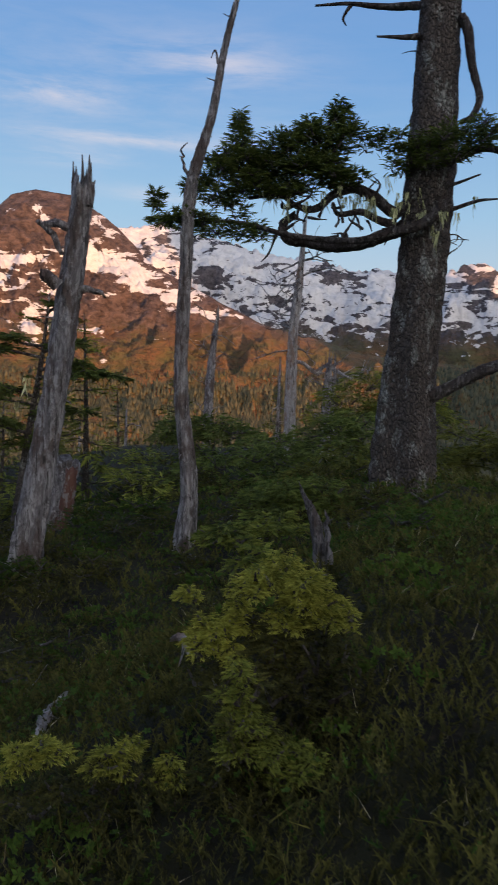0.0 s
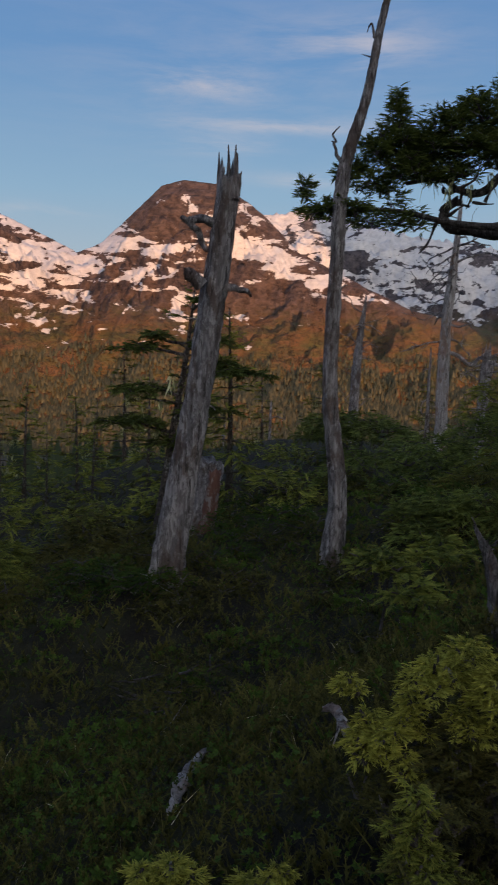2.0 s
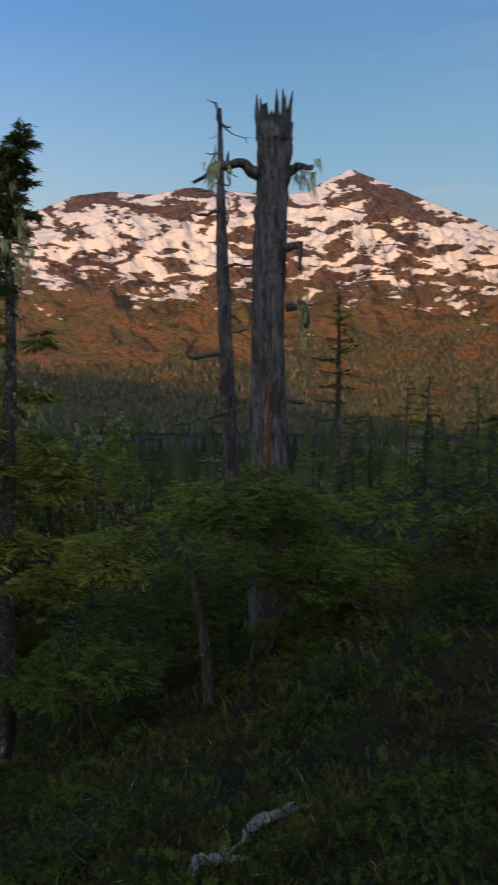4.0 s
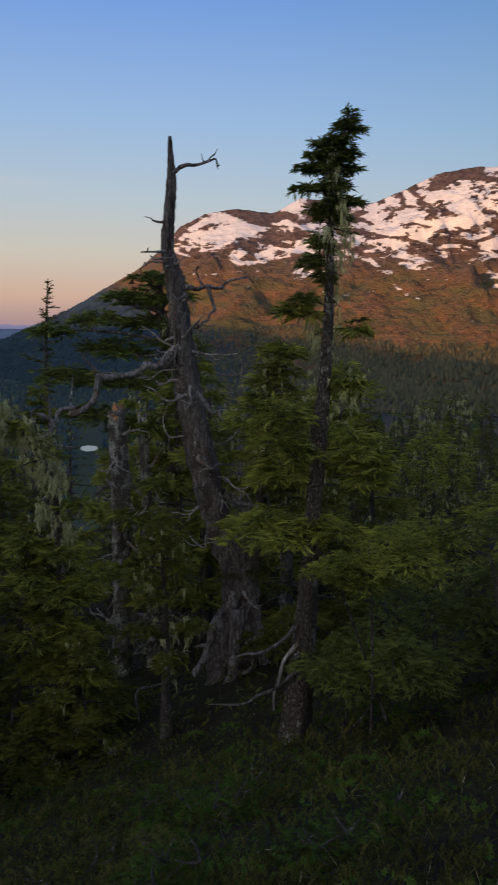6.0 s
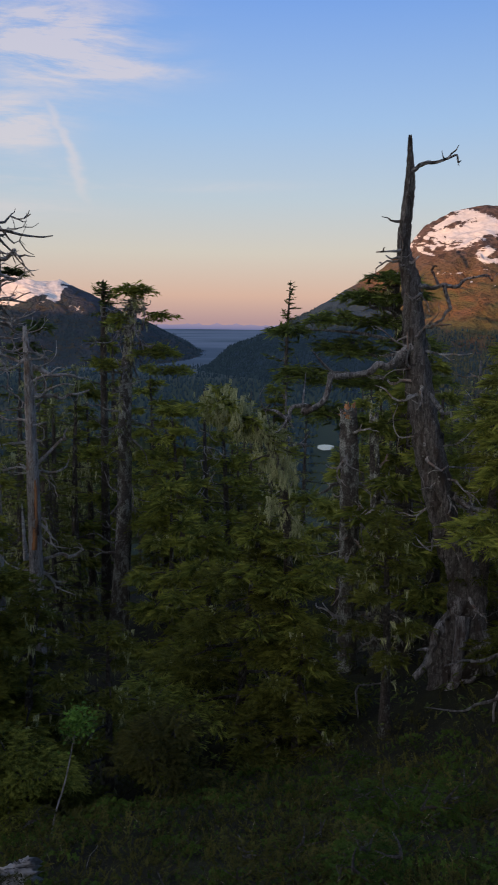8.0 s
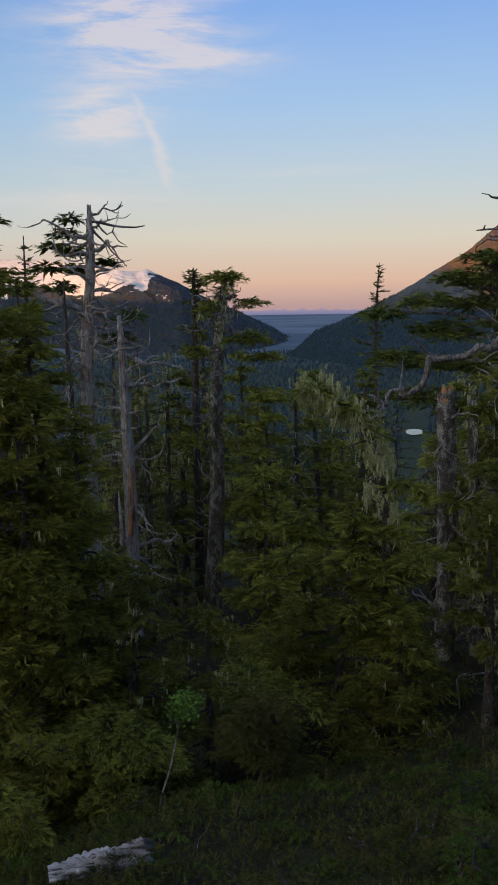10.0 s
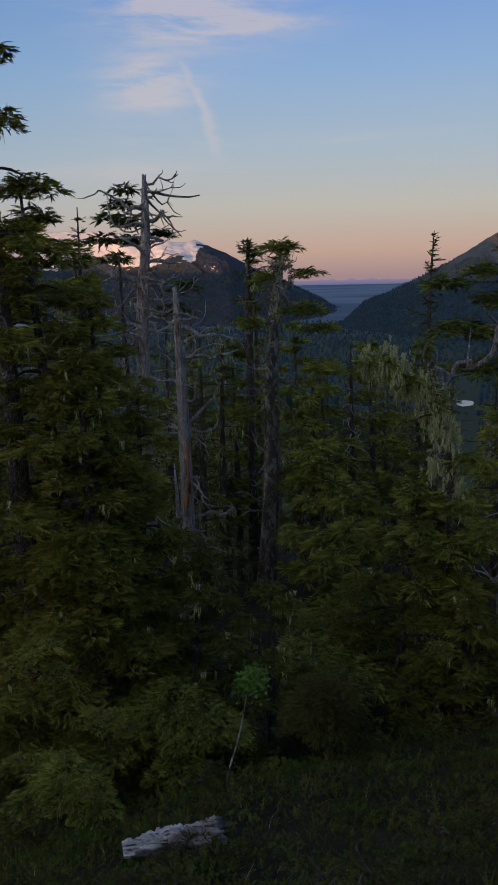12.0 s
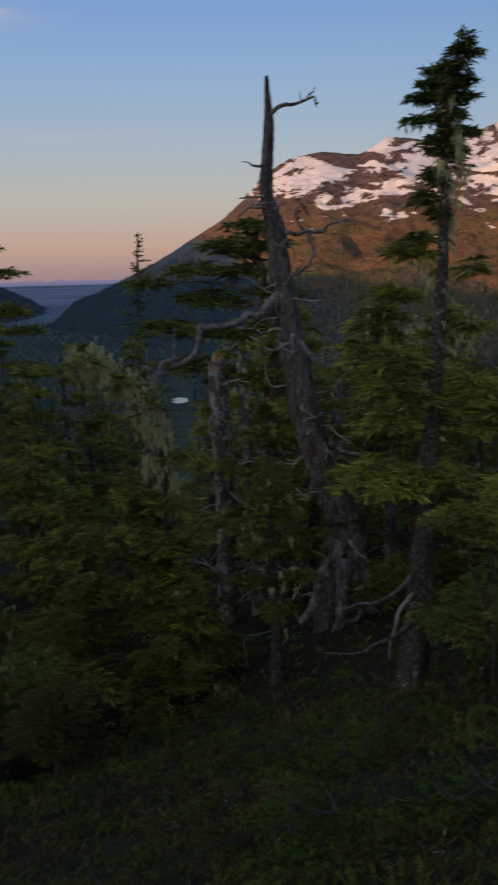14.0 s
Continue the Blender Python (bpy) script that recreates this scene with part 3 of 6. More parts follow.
def range_snow(a, e):
    low = np.interp(a, [-24, 0, 4, 8, 12, 20, 26, 35, 50, 60, 66, 84], [3.4, 3.2, 2.2, 1.2, 0.0, 0.0, 0.2, 0.4, 0.6, 0.8, 3.0, 7.0])
    high = np.interp(a, [-24, 4, 8, 12, 20, 26, 35, 50, 60, 66, 84], [8, 8.5, 8, 7, 6.5, 6.4, 6.2, 6.2, 6.0, 6.8, 12])
    most = np.interp(a, [-24, 5, 8, 18, 21, 26, 35, 60, 66], [0.3, 0.3, 0.3, 0.42, 0.66, 0.68, 0.72, 0.72, 0.72])
    c = most * np.clip((e - low) / (high - low), 0, 1)
    return c + patches(a, e, ((14.5, 11.2, 3.0, 1.4, -0.35), (14.5, 11.5, 0.35, 0.4, 0.9), (13.9, 10.8, 0.45, 0.35, 0.8), (11.2, 8.9, 1.5, 0.8, 0.95), (8.4, 7.7, 1.9, 0.8, 0.95), (5.0, 6.3, 1.9, 0.6, 0.9), (2.4, 5.2, 1.6, 0.45, 0.75), (10.0, 10.7, 0.7, 0.5, 0.5),
                              (18.8, 8.3, 1.6, 0.6, 0.7), (21.5, 6.9, 2.2, 0.6, 0.4), (14.9, 8.2, 1.5, 0.35, 0.8), (14.8, 4.3, 0.5, 0.8, 0.75), (16.5, 6.3, 2.4, 0.25, 0.35), (27.7, 9.4, 1.3, 1.1, -0.75), (30.0, 10.5, 0.8, 0.7, -0.45), (43.2, 8.9, 0.8, 0.5, -0.8), (48.6, 9.8, 1.3, 0.4, -0.7),
                              (61.0, 7.2, 1.4, 0.5, -0.9), (63.6, 5.9, 1.5, 1.0, 0.35), (45.0, 7.5, 6.0, 1.2, 0.12), (6.0, 3.0, 2.0, 0.3, 0.35)))


def far_snow(a, e):
    c = 0.92 * np.clip((e - 1.8) / 3.6, 0, 1)
    return c + patches(a, e, ((-14.8, 7.7, 1.2, 0.8, -0.75), (-5.7, 7.9, 1.3, 0.6, -0.7), (2.8, 7.3, 0.9, 0.9, -0.8), (-1.5, 5.9, 1.6, 0.5, -0.35), (-9.0, 6.6, 1.6, 0.5, 0.2), (5.0, 9.6, 2.0, 0.5, -0.3), (-3.0, 7.2, 1.5, 0.6, 0.2)))


def cap_snow(a, e):
    return np.interp(a, [88.8, 90.4], [0.1, 1.0]) * np.clip((e - 0.1) / 1.7, 0, 1)


main_crest = [(84, -3.7), (80.4, -2.84), (79, -1.5), (77.5, -1.0), (73.8, 0.75), (71.6, 2.1), (69.2, 3.5), (67.4, 5.0), (66.3, 6.4), (64.5, 7.3), (62.6, 7.65), (60, 7.4),
              (58.2, 8.4), (56.6, 8.2), (55, 7.9), (53.4, 8.1), (51.7, 8.8), (49.3, 9.85), (47, 10.2), (44.6, 10.05), (41.6, 10.6), (39.4, 10.4), (36, 10.2), (34, 10.35), (32.6, 11.1),
              (31.2, 11.75), (29, 10.9), (27.2, 10.1), (24, 8.8), (21.5, 7.65), (20, 8.3), (18.2, 10), (16, 12.15), (14.6, 12.55), (12.3, 12.4)]
right_crest = [(16, 12.0), (14.6, 12.5), (12.3, 12.4), (10.2, 11.3), (8.9, 10.3), (6.8, 8.2), (1.84, 5.8), (-0.9, 4.5), (-4.35, 3.7), (-7.4, 2.8), (-15.2, 2.0), (-24, 1.6)]
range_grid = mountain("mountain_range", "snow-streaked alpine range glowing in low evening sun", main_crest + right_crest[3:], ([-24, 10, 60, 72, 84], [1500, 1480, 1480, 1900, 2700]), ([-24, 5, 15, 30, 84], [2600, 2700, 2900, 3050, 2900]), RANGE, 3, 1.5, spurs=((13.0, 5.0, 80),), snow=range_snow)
back_crest = [(22, 6), (15, 8.5), (12, 9.9), (9, 10.5), (7.3, 10.7), (6.4, 10.9), (4, 10.3), (2, 10.0), (-0.8, 9.2), (-3.4, 8.9), (-5.2, 8.7), (-6.3, 8.2), (-7.4, 8.3), (-8.7, 8.3), (-11, 7.8), (-13.1, 8.2), (-14.7, 8.8), (-16, 8.2), (-19, 7.6), (-26, 7.0)]
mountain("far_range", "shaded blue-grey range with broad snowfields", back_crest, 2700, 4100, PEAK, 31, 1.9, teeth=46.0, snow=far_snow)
left_crest = [(125, 4.5), (112, 4.0), (105, 3.6), (100.5, 3.3), (97, 3.3), (93.2, 2.9), (91.8, 2.55), (90.9, 2.55), (90.2, 2.7), (89.7, 2.4), (88.2, 1.75), (85.9, 0.5), (84.1, -0.2), (82.5, -1.0), (80.8, -1.8), (79.3, -2.5)]
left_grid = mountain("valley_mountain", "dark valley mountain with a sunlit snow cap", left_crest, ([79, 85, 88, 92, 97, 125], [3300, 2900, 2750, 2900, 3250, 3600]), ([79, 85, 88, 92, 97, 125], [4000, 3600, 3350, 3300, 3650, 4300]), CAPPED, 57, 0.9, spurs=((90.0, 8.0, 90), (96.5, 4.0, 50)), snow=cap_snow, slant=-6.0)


def shade_ridge():
    """The unseen hillside behind the viewer, added to keep the foreground and the valley floor out of the sun."""
    s = np.array([0.45, -0.89]) / np.hypot(0.45, 0.89)
    p = np.array([-s[1], s[0]])
    q = np.linspace(-3600, 2600, 240)
    # crest heights follow the wanted shade edges; the right jump shades the far range
    top = np.interp(q, [-3600, -2200, -1381, -1155, -950, -719, -543, -346, -171, -60, 24, 70, 179, 383, 559, 833, 1100, 1349, 1440, 2600],
                    [215, 220, 214, 206, 182, 161, 145, 120, 97, 84, 72, 62, 54, 48, 44, 96, 163, 219, 1180, 1500])
    top = top + 3 * lump(q, q * 0, 90, 8)
    across = np.array([-420, -300, -150, 0, 250, 700.0])
    drop = np.array([0.0, 0.18, 0.55, 1.0, 0.8, 0.3])
    base = -40.0
    v = np.stack([(s[0] * (700 + c) + p[0] * q, s[1] * (700 + c) + p[1] * q, base + (top - base) * d) for c, d in zip(across, drop)])
    v = v.transpose(0, 2, 1)
    n, m = v.shape[:2]
    i, k = np.meshgrid(np.arange(n - 1) * m, np.arange(m - 1), indexing="ij")
    c = i + k
    tris = np.concatenate([np.stack([c, c + 1, c + m + 1], 2).reshape(-1, 3), np.stack([c, c + m + 1, c + m], 2).reshape(-1, 3)])
    tagged(new("near_ridge", mesh_from("near_ridge", v.reshape(-1, 3), tris, RIDGE)), "unseen hillside behind the clearing, shaped to cast shade", "mountain", kind="structure")


shade_ridge()


def far_wood(name, label, at, height, mat, g):
    """Thousands of distant conifers, each a slim uneven spire."""
    n = len(at)
    sides = 5
    ang = np.linspace(0, 2 * np.pi, sides, endpoint=False)
    w = height * g.uniform(0.19, 0.30, n)
    spin = g.uniform(0, 6.28, n)
    ring = np.stack([np.cos(ang[None] + spin[:, None]) * w[:, None] * g.uniform(0.6, 1.3, (n, sides)), np.sin(ang[None] + spin[:, None]) * w[:, None], np.broadcast_to(height[:, None] * 0.08, (n, sides))], 2) + at[:, None, :]
    tip = at + np.stack([g.normal(0, 0.03, n) * height, g.normal(0, 0.03, n) * height, height], 1)
    verts = np.concatenate([ring, tip[:, None, :]], 1).reshape(-1, 3)
    base = np.arange(n)[:, None] * (sides + 1)
    k = np.arange(sides)
    tris = np.stack([base + k, base + (k + 1) % sides, np.broadcast_to(base + sides, (n, sides))], 2).reshape(-1, 3)
    tagged(new(name, mesh_from(name, verts, tris, mat, True)), label, "forest", kind="stuff")


def slope_wood(name, label, grid, low, high, spread, count, size, seed, mat=None):
    """Trees over a mountain grid, from the foot up, thinning to the tree line."""
    a, q, x, y, z = grid
    g = np.random.default_rng(seed)
    n, m = a.shape
    i, k = g.integers(0, n - 9, count * 6), g.integers(0, m - 1, count * 6)
    fi, fk = g.random(len(i)), g.random(len(i))
    def blend(w):
        return (w[i, k] * (1 - fi) * (1 - fk) + w[i + 1, k] * fi * (1 - fk) + w[i, k + 1] * (1 - fi) * fk + w[i + 1, k + 1] * fi * fk)
    p = np.stack([blend(x), blend(y), blend(z)], 1)
    az = blend(a)
    edge = np.interp(az, *high) + 45 * lump(p[:, 0], p[:, 1], 260, seed)
    thick = np.clip((edge - p[:, 2]) / spread, 0, 1) * np.clip(0.75 + 0.9 * lump(p[:, 0], p[:, 1], 150, seed + 1), 0.12, 1)
    keep = (g.random(len(p)) < thick) & (p[:, 2] > low)
    p = p[keep][:count]
    far_wood(name, label, p, g.uniform(0.55, 1.25, len(p)) * size * np.interp(-np.degrees(np.arctan2(p[:, 0], p[:, 1])), [45, 65], [1.0, 0.55]), mat or SPIKES, g)


slope_wood("slope_forest", "dense conifer forest on the mountain foot", tuple(w[:, range_grid[0][0] < 66] for w in range_grid), WATER_Z, ([-24, 0, 8, 20, 35, 45, 60, 84], [90, 60, 20, 75, 25, -25, -5, 40]), 55, 54000, 15, 5)
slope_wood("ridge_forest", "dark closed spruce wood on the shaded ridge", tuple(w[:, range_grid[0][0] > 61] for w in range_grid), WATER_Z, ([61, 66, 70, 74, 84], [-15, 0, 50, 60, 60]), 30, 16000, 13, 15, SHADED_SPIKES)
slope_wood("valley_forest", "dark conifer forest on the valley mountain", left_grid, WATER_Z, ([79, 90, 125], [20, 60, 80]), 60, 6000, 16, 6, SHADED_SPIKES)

# ---- trees and snags ----


def shifted(points, at):
    return np.asarray(points, float) - np.asarray(at, float)


def snag(name, label, line, radii, mat, limbs=(), ragged=0.25, sides=16, lobes=0.0, seed=0, splinters=0, bare=None, rough=0.2, limb_mat=None):
    """A dead standing tree: uneven trunk, broken top with splinters, and dead limbs as parts. limbs: (points, first and last radius)."""
    at = np.array(line[0], float)
    at[2] = min(at[2], float(ground_z(at[0], at[1])))
    ob = root(name, at, label, "dead tree")
    pts = shifted(line, at)
    pts[0, 2] = min(pts[0, 2], 0.0) - 0.12
    part("trunk", mesh_from("trunk", *tube(pts, radii, sides, 14, rough, lobes, ragged, seed), mat), ob)
    g = np.random.default_rng(seed)
    for k in range(splinters):
        a = 6.28 * k / splinters + g.uniform(-0.4, 0.4)
        r = radii[-1] * 0.85
        foot = pts[-1] + np.array([np.cos(a) * r, np.sin(a) * r, -0.1])
        tall = g.uniform(0.12, 0.42)
        tip = foot + np.array([np.cos(a) * r * g.uniform(-0.2, 0.7), np.sin(a) * r * g.uniform(-0.2, 0.7), tall])
        part("splinter", mesh_from("splinter", *tube([foot, (foot + tip) / 2 + g.normal(0, 0.012, 3), tip], [r * 0.36, r * 0.22, 0.004], 6, 3, 0.3, 0, 0, k), mat), ob)
    for k, (points, r0, r1) in enumerate(limbs):
        q, rr = smooth_line(points, np.linspace(r0, r1, len(points)), 3)
        span = float(np.linalg.norm(q[-1] - q[0]))
        q[2:] += g.normal(0, 0.032 * min(span, 2.0), q[2:].shape)
        part("limb", mesh_from("limb", *tube(shifted(q, at), rr, 7, 3, 0.22, 0, 0.03, seed + k), limb_mat or mat), ob)
        for _ in range(int(min(5, span * 4)) if span > 0.3 else 0):
            i = int(g.integers(len(q) // 3, len(q)))
            d = unit(q[-1] - q[0]) * g.uniform(0.0, 0.8) + g.normal(0, 0.6, 3)
            e = q[i] + unit(d) * span * g.uniform(0.12, 0.3)
            part("twig", mesh_from("twig", *tube(shifted([q[i], (q[i] + e) / 2 + g.normal(0, 0.03 * span, 3), e], at), [rr[i] * 0.55, rr[i] * 0.4, 0.003], 5, 3, 0.2), limb_mat or mat), ob)
    if bare:
        points, r0, r1 = bare
        part("bare_wood", mesh_from("bare_wood", *tube(shifted(points, at), np.linspace(r0, r1, len(points)), 10, 6, 0.25, 0, 0.1, seed + 50), RED), ob, "strip of bare reddish wood")
    return ob


def stubs(ob, line, radii, count, g, low=0.2, high=0.98, length=0.16, thick=0.012, mat=None, hang=0.0):
    """Dead twigs all round a trunk: each kinks its way out, and the longer ones fork."""
    p, r = smooth_line(line, radii, 8)
    at = np.array(ob.location)

    def crooked(start, out, long, w, steps):
        q = [np.array(start, float)]
        for k in range(steps):
            out = unit(out + g.normal(0, 0.42, 3) + np.array([0, 0, -hang + (0.22 if k > steps / 2 else -0.05)]))
            q.append(q[-1] + out * long / steps)
        return np.array(q), tube(np.array(q) - at, np.linspace(w, w * 0.3, steps + 1), 5, 2, 0.25)

    for _ in range(count):
        i = int(g.uniform(low, high) * (len(p) - 1))
        a = g.uniform(0, 6.28)
        out = np.array([np.cos(a), np.sin(a), g.uniform(-0.5, 0.35)])
        long = length * g.uniform(0.4, 1.7)
        w = thick * g.uniform(0.6, 1.4)
        q, main = crooked(p[i] + out * r[i] * 0.6, out, long, w, 5 if long > 0.25 else 3)
        pieces = [main]
        for _ in range(int(g.integers(1, 4)) if long > 0.25 else 0):
            k = int(g.integers(1, len(q) - 1))
            pieces.append(crooked(q[k], unit(q[k] - q[k - 1]) + g.normal(0, 0.7, 3), long * g.uniform(0.2, 0.45), w * 0.55, 3)[1])
        part("twig", mesh_from("twig", *joined(pieces), mat or GREY), ob)


def beards(ob, places, g, size, name="lichen"):
    """Hanging beard lichen below limbs."""
    at = np.asarray(places, float)
    way = np.stack([g.normal(0, 0.14, len(at)), g.normal(0, 0.14, len(at)), -np.ones(len(at))], 1)
    v, t, y = scatter(BEARDS, at, way, size * g.uniform(0.35, 1.1, len(at)), g, 1.0, (1, 0, 0))
    part(name, mesh_from(name, v, t, LICHEN, False), ob, "pale hanging beard lichen", "stuff")


def conifer(name, label, line, radii, low, reach, limbs, needles, seed, size=0.22, gap=0.075, droop=0.12, profile=None, beard=0, dead=0, bark_mat=None, sides=9, group="", wind=(0, 0), rise=0.1, templates=None):
    """A living conifer: trunk along line, limbs from low (share of its height) to the top, needles on the limbs."""
    g = np.random.default_rng(seed)
    at = np.array(line[0], float)
    at[2] = min(at[2], float(ground_z(at[0], at[1])) + 0.05)
    ob = root(name, at, label, "tree", group)
    pts = shifted(line, at)
    pts[0, 2] = min(0.0, pts[0, 2]) - 0.1
    part("trunk", mesh_from("trunk", *tube(pts, radii, sides, 5, 0.14, 0.5, 0, seed), bark_mat or BARK), ob)
    p, r = smooth_line(pts, radii, 10)
    woods, places, ways, sizes, hangs = [], [], [], [], []
    for k in range(limbs):
        f = low + (1 - low) * ((k + g.random()) / limbs) ** 0.9
        i = min(len(p) - 1, int(f * (len(p) - 1)))
        s = (f - low) / (1 - low)
        width = (profile(s, g) if profile else (1 - s) ** 0.8 + 0.06) * reach * g.uniform(0.65, 1.2)
        a = g.uniform(0, 6.28)
        head = np.array([np.cos(a) + wind[0], np.sin(a) + wind[1], rise + 0.5 * s * s + g.uniform(-0.15, 0.2)])
        line_k = limb_points(p[i], head, max(width, 0.05), droop, g)
        w = max(0.006, min(r[i] * 0.4, 0.02 + 0.02 * width))
        woods.append(tube(line_k, np.linspace(w, w * 0.25, len(line_k)), 3 if templates else 5, 1 if templates else 2, 0.2, 0, 0, k))
        if g.random() < dead:
            hangs.append(line_k[1:-1])
            continue
        a_, w_, s_ = limb_foliage(line_k, g, size * (0.55 + 0.6 * min(1.0, width / reach)), gap)
        places.append(a_), ways.append(w_), sizes.append(s_)
        if beard and g.random() < 0.5 and s < 0.6:
            hangs.append(line_k[1:-1])
    part("limb_tangle", mesh_from("limb_tangle", *joined(woods), bark_mat or BARK), ob, kind="stuff")
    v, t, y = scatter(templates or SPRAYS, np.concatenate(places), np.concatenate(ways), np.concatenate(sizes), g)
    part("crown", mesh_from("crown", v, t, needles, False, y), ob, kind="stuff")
    if beard and hangs:
        h = np.concatenate(hangs)
        h = h[g.integers(0, len(h), beard)] + g.normal(0, 0.05, (beard, 3))
        beards(ob, h, g, 0.28)
    return ob


def pads(ob, clumps, needles, g, density=230, size=0.2, name="crown", templates=None, twigs=True, up=0.0, split=6, roll=0.4):
    """Flat layered pads of foliage: clumps of (centre, half width, half height), places relative to ob."""
    at = np.array(ob.location)
    places, ways, sizes, woods, lumps = [], [], [], [], []
    for c, w, h in clumps:
        # each clump breaks up into smaller overlapping pads
        for k in range(split):
            a = 6.28 * k / 5 + g.uniform(-0.6, 0.6)
            d = w * g.uniform(0.35, 0.75) if k != 5 else 0.0
            lumps.append((np.array(c, float) + np.array([np.cos(a) * d, np.sin(a) * d, h * (g.uniform(-0.9, 0.5) if k != 5 else 0.75)]), w * g.uniform(0.38, 0.56) * (6 / split) ** 0.7, h * g.uniform(0.3, 0.5) + 0.02 * w))
    for c, w, h in lumps:
        c = np.array(c, float) - at
        n = int(density * (w * w * 2 + w * h * 2.5) + 12)
        a = g.uniform(0, 6.28, n)
        u = np.sqrt(g.uniform(0.02, 1, n)) * (1 + 0.22 * np.sin(3 * a + g.uniform(0, 6)) + 0.12 * np.sin(7 * a + g.uniform(0, 6)))
        dome = np.sqrt(np.maximum(0, 1 - np.minimum(u, 1) ** 2))
        layer = np.round(g.uniform(-0.5, 1, n) * 4) / 4
        p = c + np.stack([np.cos(a) * u * w, np.sin(a) * u * w, h * (layer * dome + 0.12 * g.normal(0, 1, n)) - 0.22 * w * u * u], 1)
        places.append(p)
        ways.append(np.stack([np.cos(a) + g.normal(0, 0.6, n), np.sin(a) + g.normal(0, 0.6, n), g.uniform(-0.7, 0.08, n) + 0.3 * dome + up * g.uniform(0, 1.6, n)], 1))
        sizes.append(size * g.uniform(0.6, 1.25, n))
        if twigs:
            for _ in range(int(2 + 4 * w)):
                b = g.uniform(0, 6.28)
                e = c + np.array([np.cos(b) * w * g.uniform(0.5, 1), np.sin(b) * w * g.uniform(0.5, 1), h * g.uniform(-0.3, 0.5)])
                f = c + np.array([g.normal(0, 0.1 * w), g.normal(0, 0.1 * w), -h * 0.9])
                woods.append(tube([f, (e + f) / 2 + g.normal(0, 0.05 * w, 3), e], [0.02 * w + 0.006, 0.012 * w + 0.004, 0.003], 5, 3, 0.2))
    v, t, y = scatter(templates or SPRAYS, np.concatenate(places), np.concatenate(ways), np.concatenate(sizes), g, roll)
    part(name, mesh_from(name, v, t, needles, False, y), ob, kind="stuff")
    if woods:
        part("twig_tangle", mesh_from("twig_tangle", *joined(woods), DARK), ob, kind="stuff")


def bush(name, label, clumps, needles, seed, density=230, size=0.17, group="", templates=None, stems=2, roll=0.6):
    """A wind-pressed conifer shrub: stems from the ground and layered pads."""
    g = np.random.default_rng(seed)
    c = np.array(clumps[0][0], float)
    at = np.array([c[0], c[1], float(ground_z(c[0], c[1]))])
    ob = root(name, at, label, "shrub", group)
    for k in range(stems):
        e = np.array(clumps[k % len(clumps)][0], float) - at + g.normal(0, 0.3, 3) * clumps[k % len(clumps)][1] * np.array([1, 1, 0.2])
        b = np.array([g.normal(0, 0.12), g.normal(0, 0.12), -0.08])
        w = 0.008 + 0.012 * clumps[0][1]
        part("stem", mesh_from("stem", *tube([b, (b + e) / 2 + g.normal(0, 0.08, 3) * clumps[0][1], e], [w, w * 0.8, w * 0.4], 7, 4, 0.2, 0, 0, k), DARK), ob)
    pads(ob, clumps, needles, g, density, size, templates=templates, roll=roll)
    return ob


# leaning grey snag with a shattered top
lean = [(-1.72, 6.35, 0.27), (-1.58, 6.38, 0.94), (-1.48, 6.4, 1.62), (-1.39, 6.42, 2.36), (-1.31, 6.44, 3.06)]
ob = snag("leaning_snag", "leaning weathered grey snag with a shattered top", lean, [0.125, 0.1, 0.094, 0.088, 0.078], GREY,
          [([(-1.46, 6.31, 2.34), (-1.52, 6.28, 2.4), (-1.56, 6.27, 2.42)], 0.05, 0.045), ([(-1.33, 6.44, 2.34), (-1.22, 6.46, 2.34), (-1.14, 6.47, 2.3)], 0.035, 0.012),
           ([(-1.36, 6.43, 2.79), (-1.52, 6.4, 2.81), (-1.62, 6.37, 2.82)], 0.04, 0.02), ([(-1.6, 6.38, 2.82), (-1.53, 6.4, 2.74), (-1.46, 6.41, 2.6)], 0.028, 0.02)], 0.22, 22, 0.25, 3, 7)
stubs(ob, lean, [0.15, 0.122, 0.112, 0.104, 0.088], 9, rng, 0.4, 0.95, 0.1, 0.008)
snag("broken_trunk", "broken reddish trunk stub with peeling grey bark", [(-1.96, 8.4, 0.0), (-1.89, 8.42, 0.46), (-1.84, 8.43, 0.83)], [0.155, 0.148, 0.13], GREY, ragged=0.1, seed=4,
     bare=([(-1.87, 8.29, 0.0), (-1.805, 8.305, 0.42), (-1.76, 8.32, 0.76)], 0.085, 0.06))
slim = [(-0.56, 6.94, 0.17), (-0.49, 6.95, 0.76), (-0.58, 6.94, 1.65), (-0.56, 6.94, 2.61), (-0.53, 6.95, 3.26), (-0.38, 6.95, 3.81), (-0.29, 6.96, 4.34), (-0.22, 6.96, 4.65), (-0.17, 6.96, 4.85)]
slim_r = [0.082, 0.062, 0.058, 0.05, 0.049, 0.036, 0.028, 0.024, 0.016]
ob = snag("slim_snag", "slim bleached grey snag with a bent upper stem", slim, slim_r, GREY,
          [([(-0.53, 6.95, 3.3), (-0.6, 6.94, 3.43), (-0.61, 6.94, 3.53), (-0.58, 6.94, 3.6)], 0.016, 0.004), ([(-0.34, 6.96, 4.24), (-0.36, 6.96, 4.34), (-0.39, 6.95, 4.3)], 0.012, 0.004),
           ([(-0.19, 6.96, 4.75), (-0.12, 6.96, 4.8), (-0.05, 6.96, 4.78)], 0.012, 0.004)], 0.02, 14, 0.3, 5)
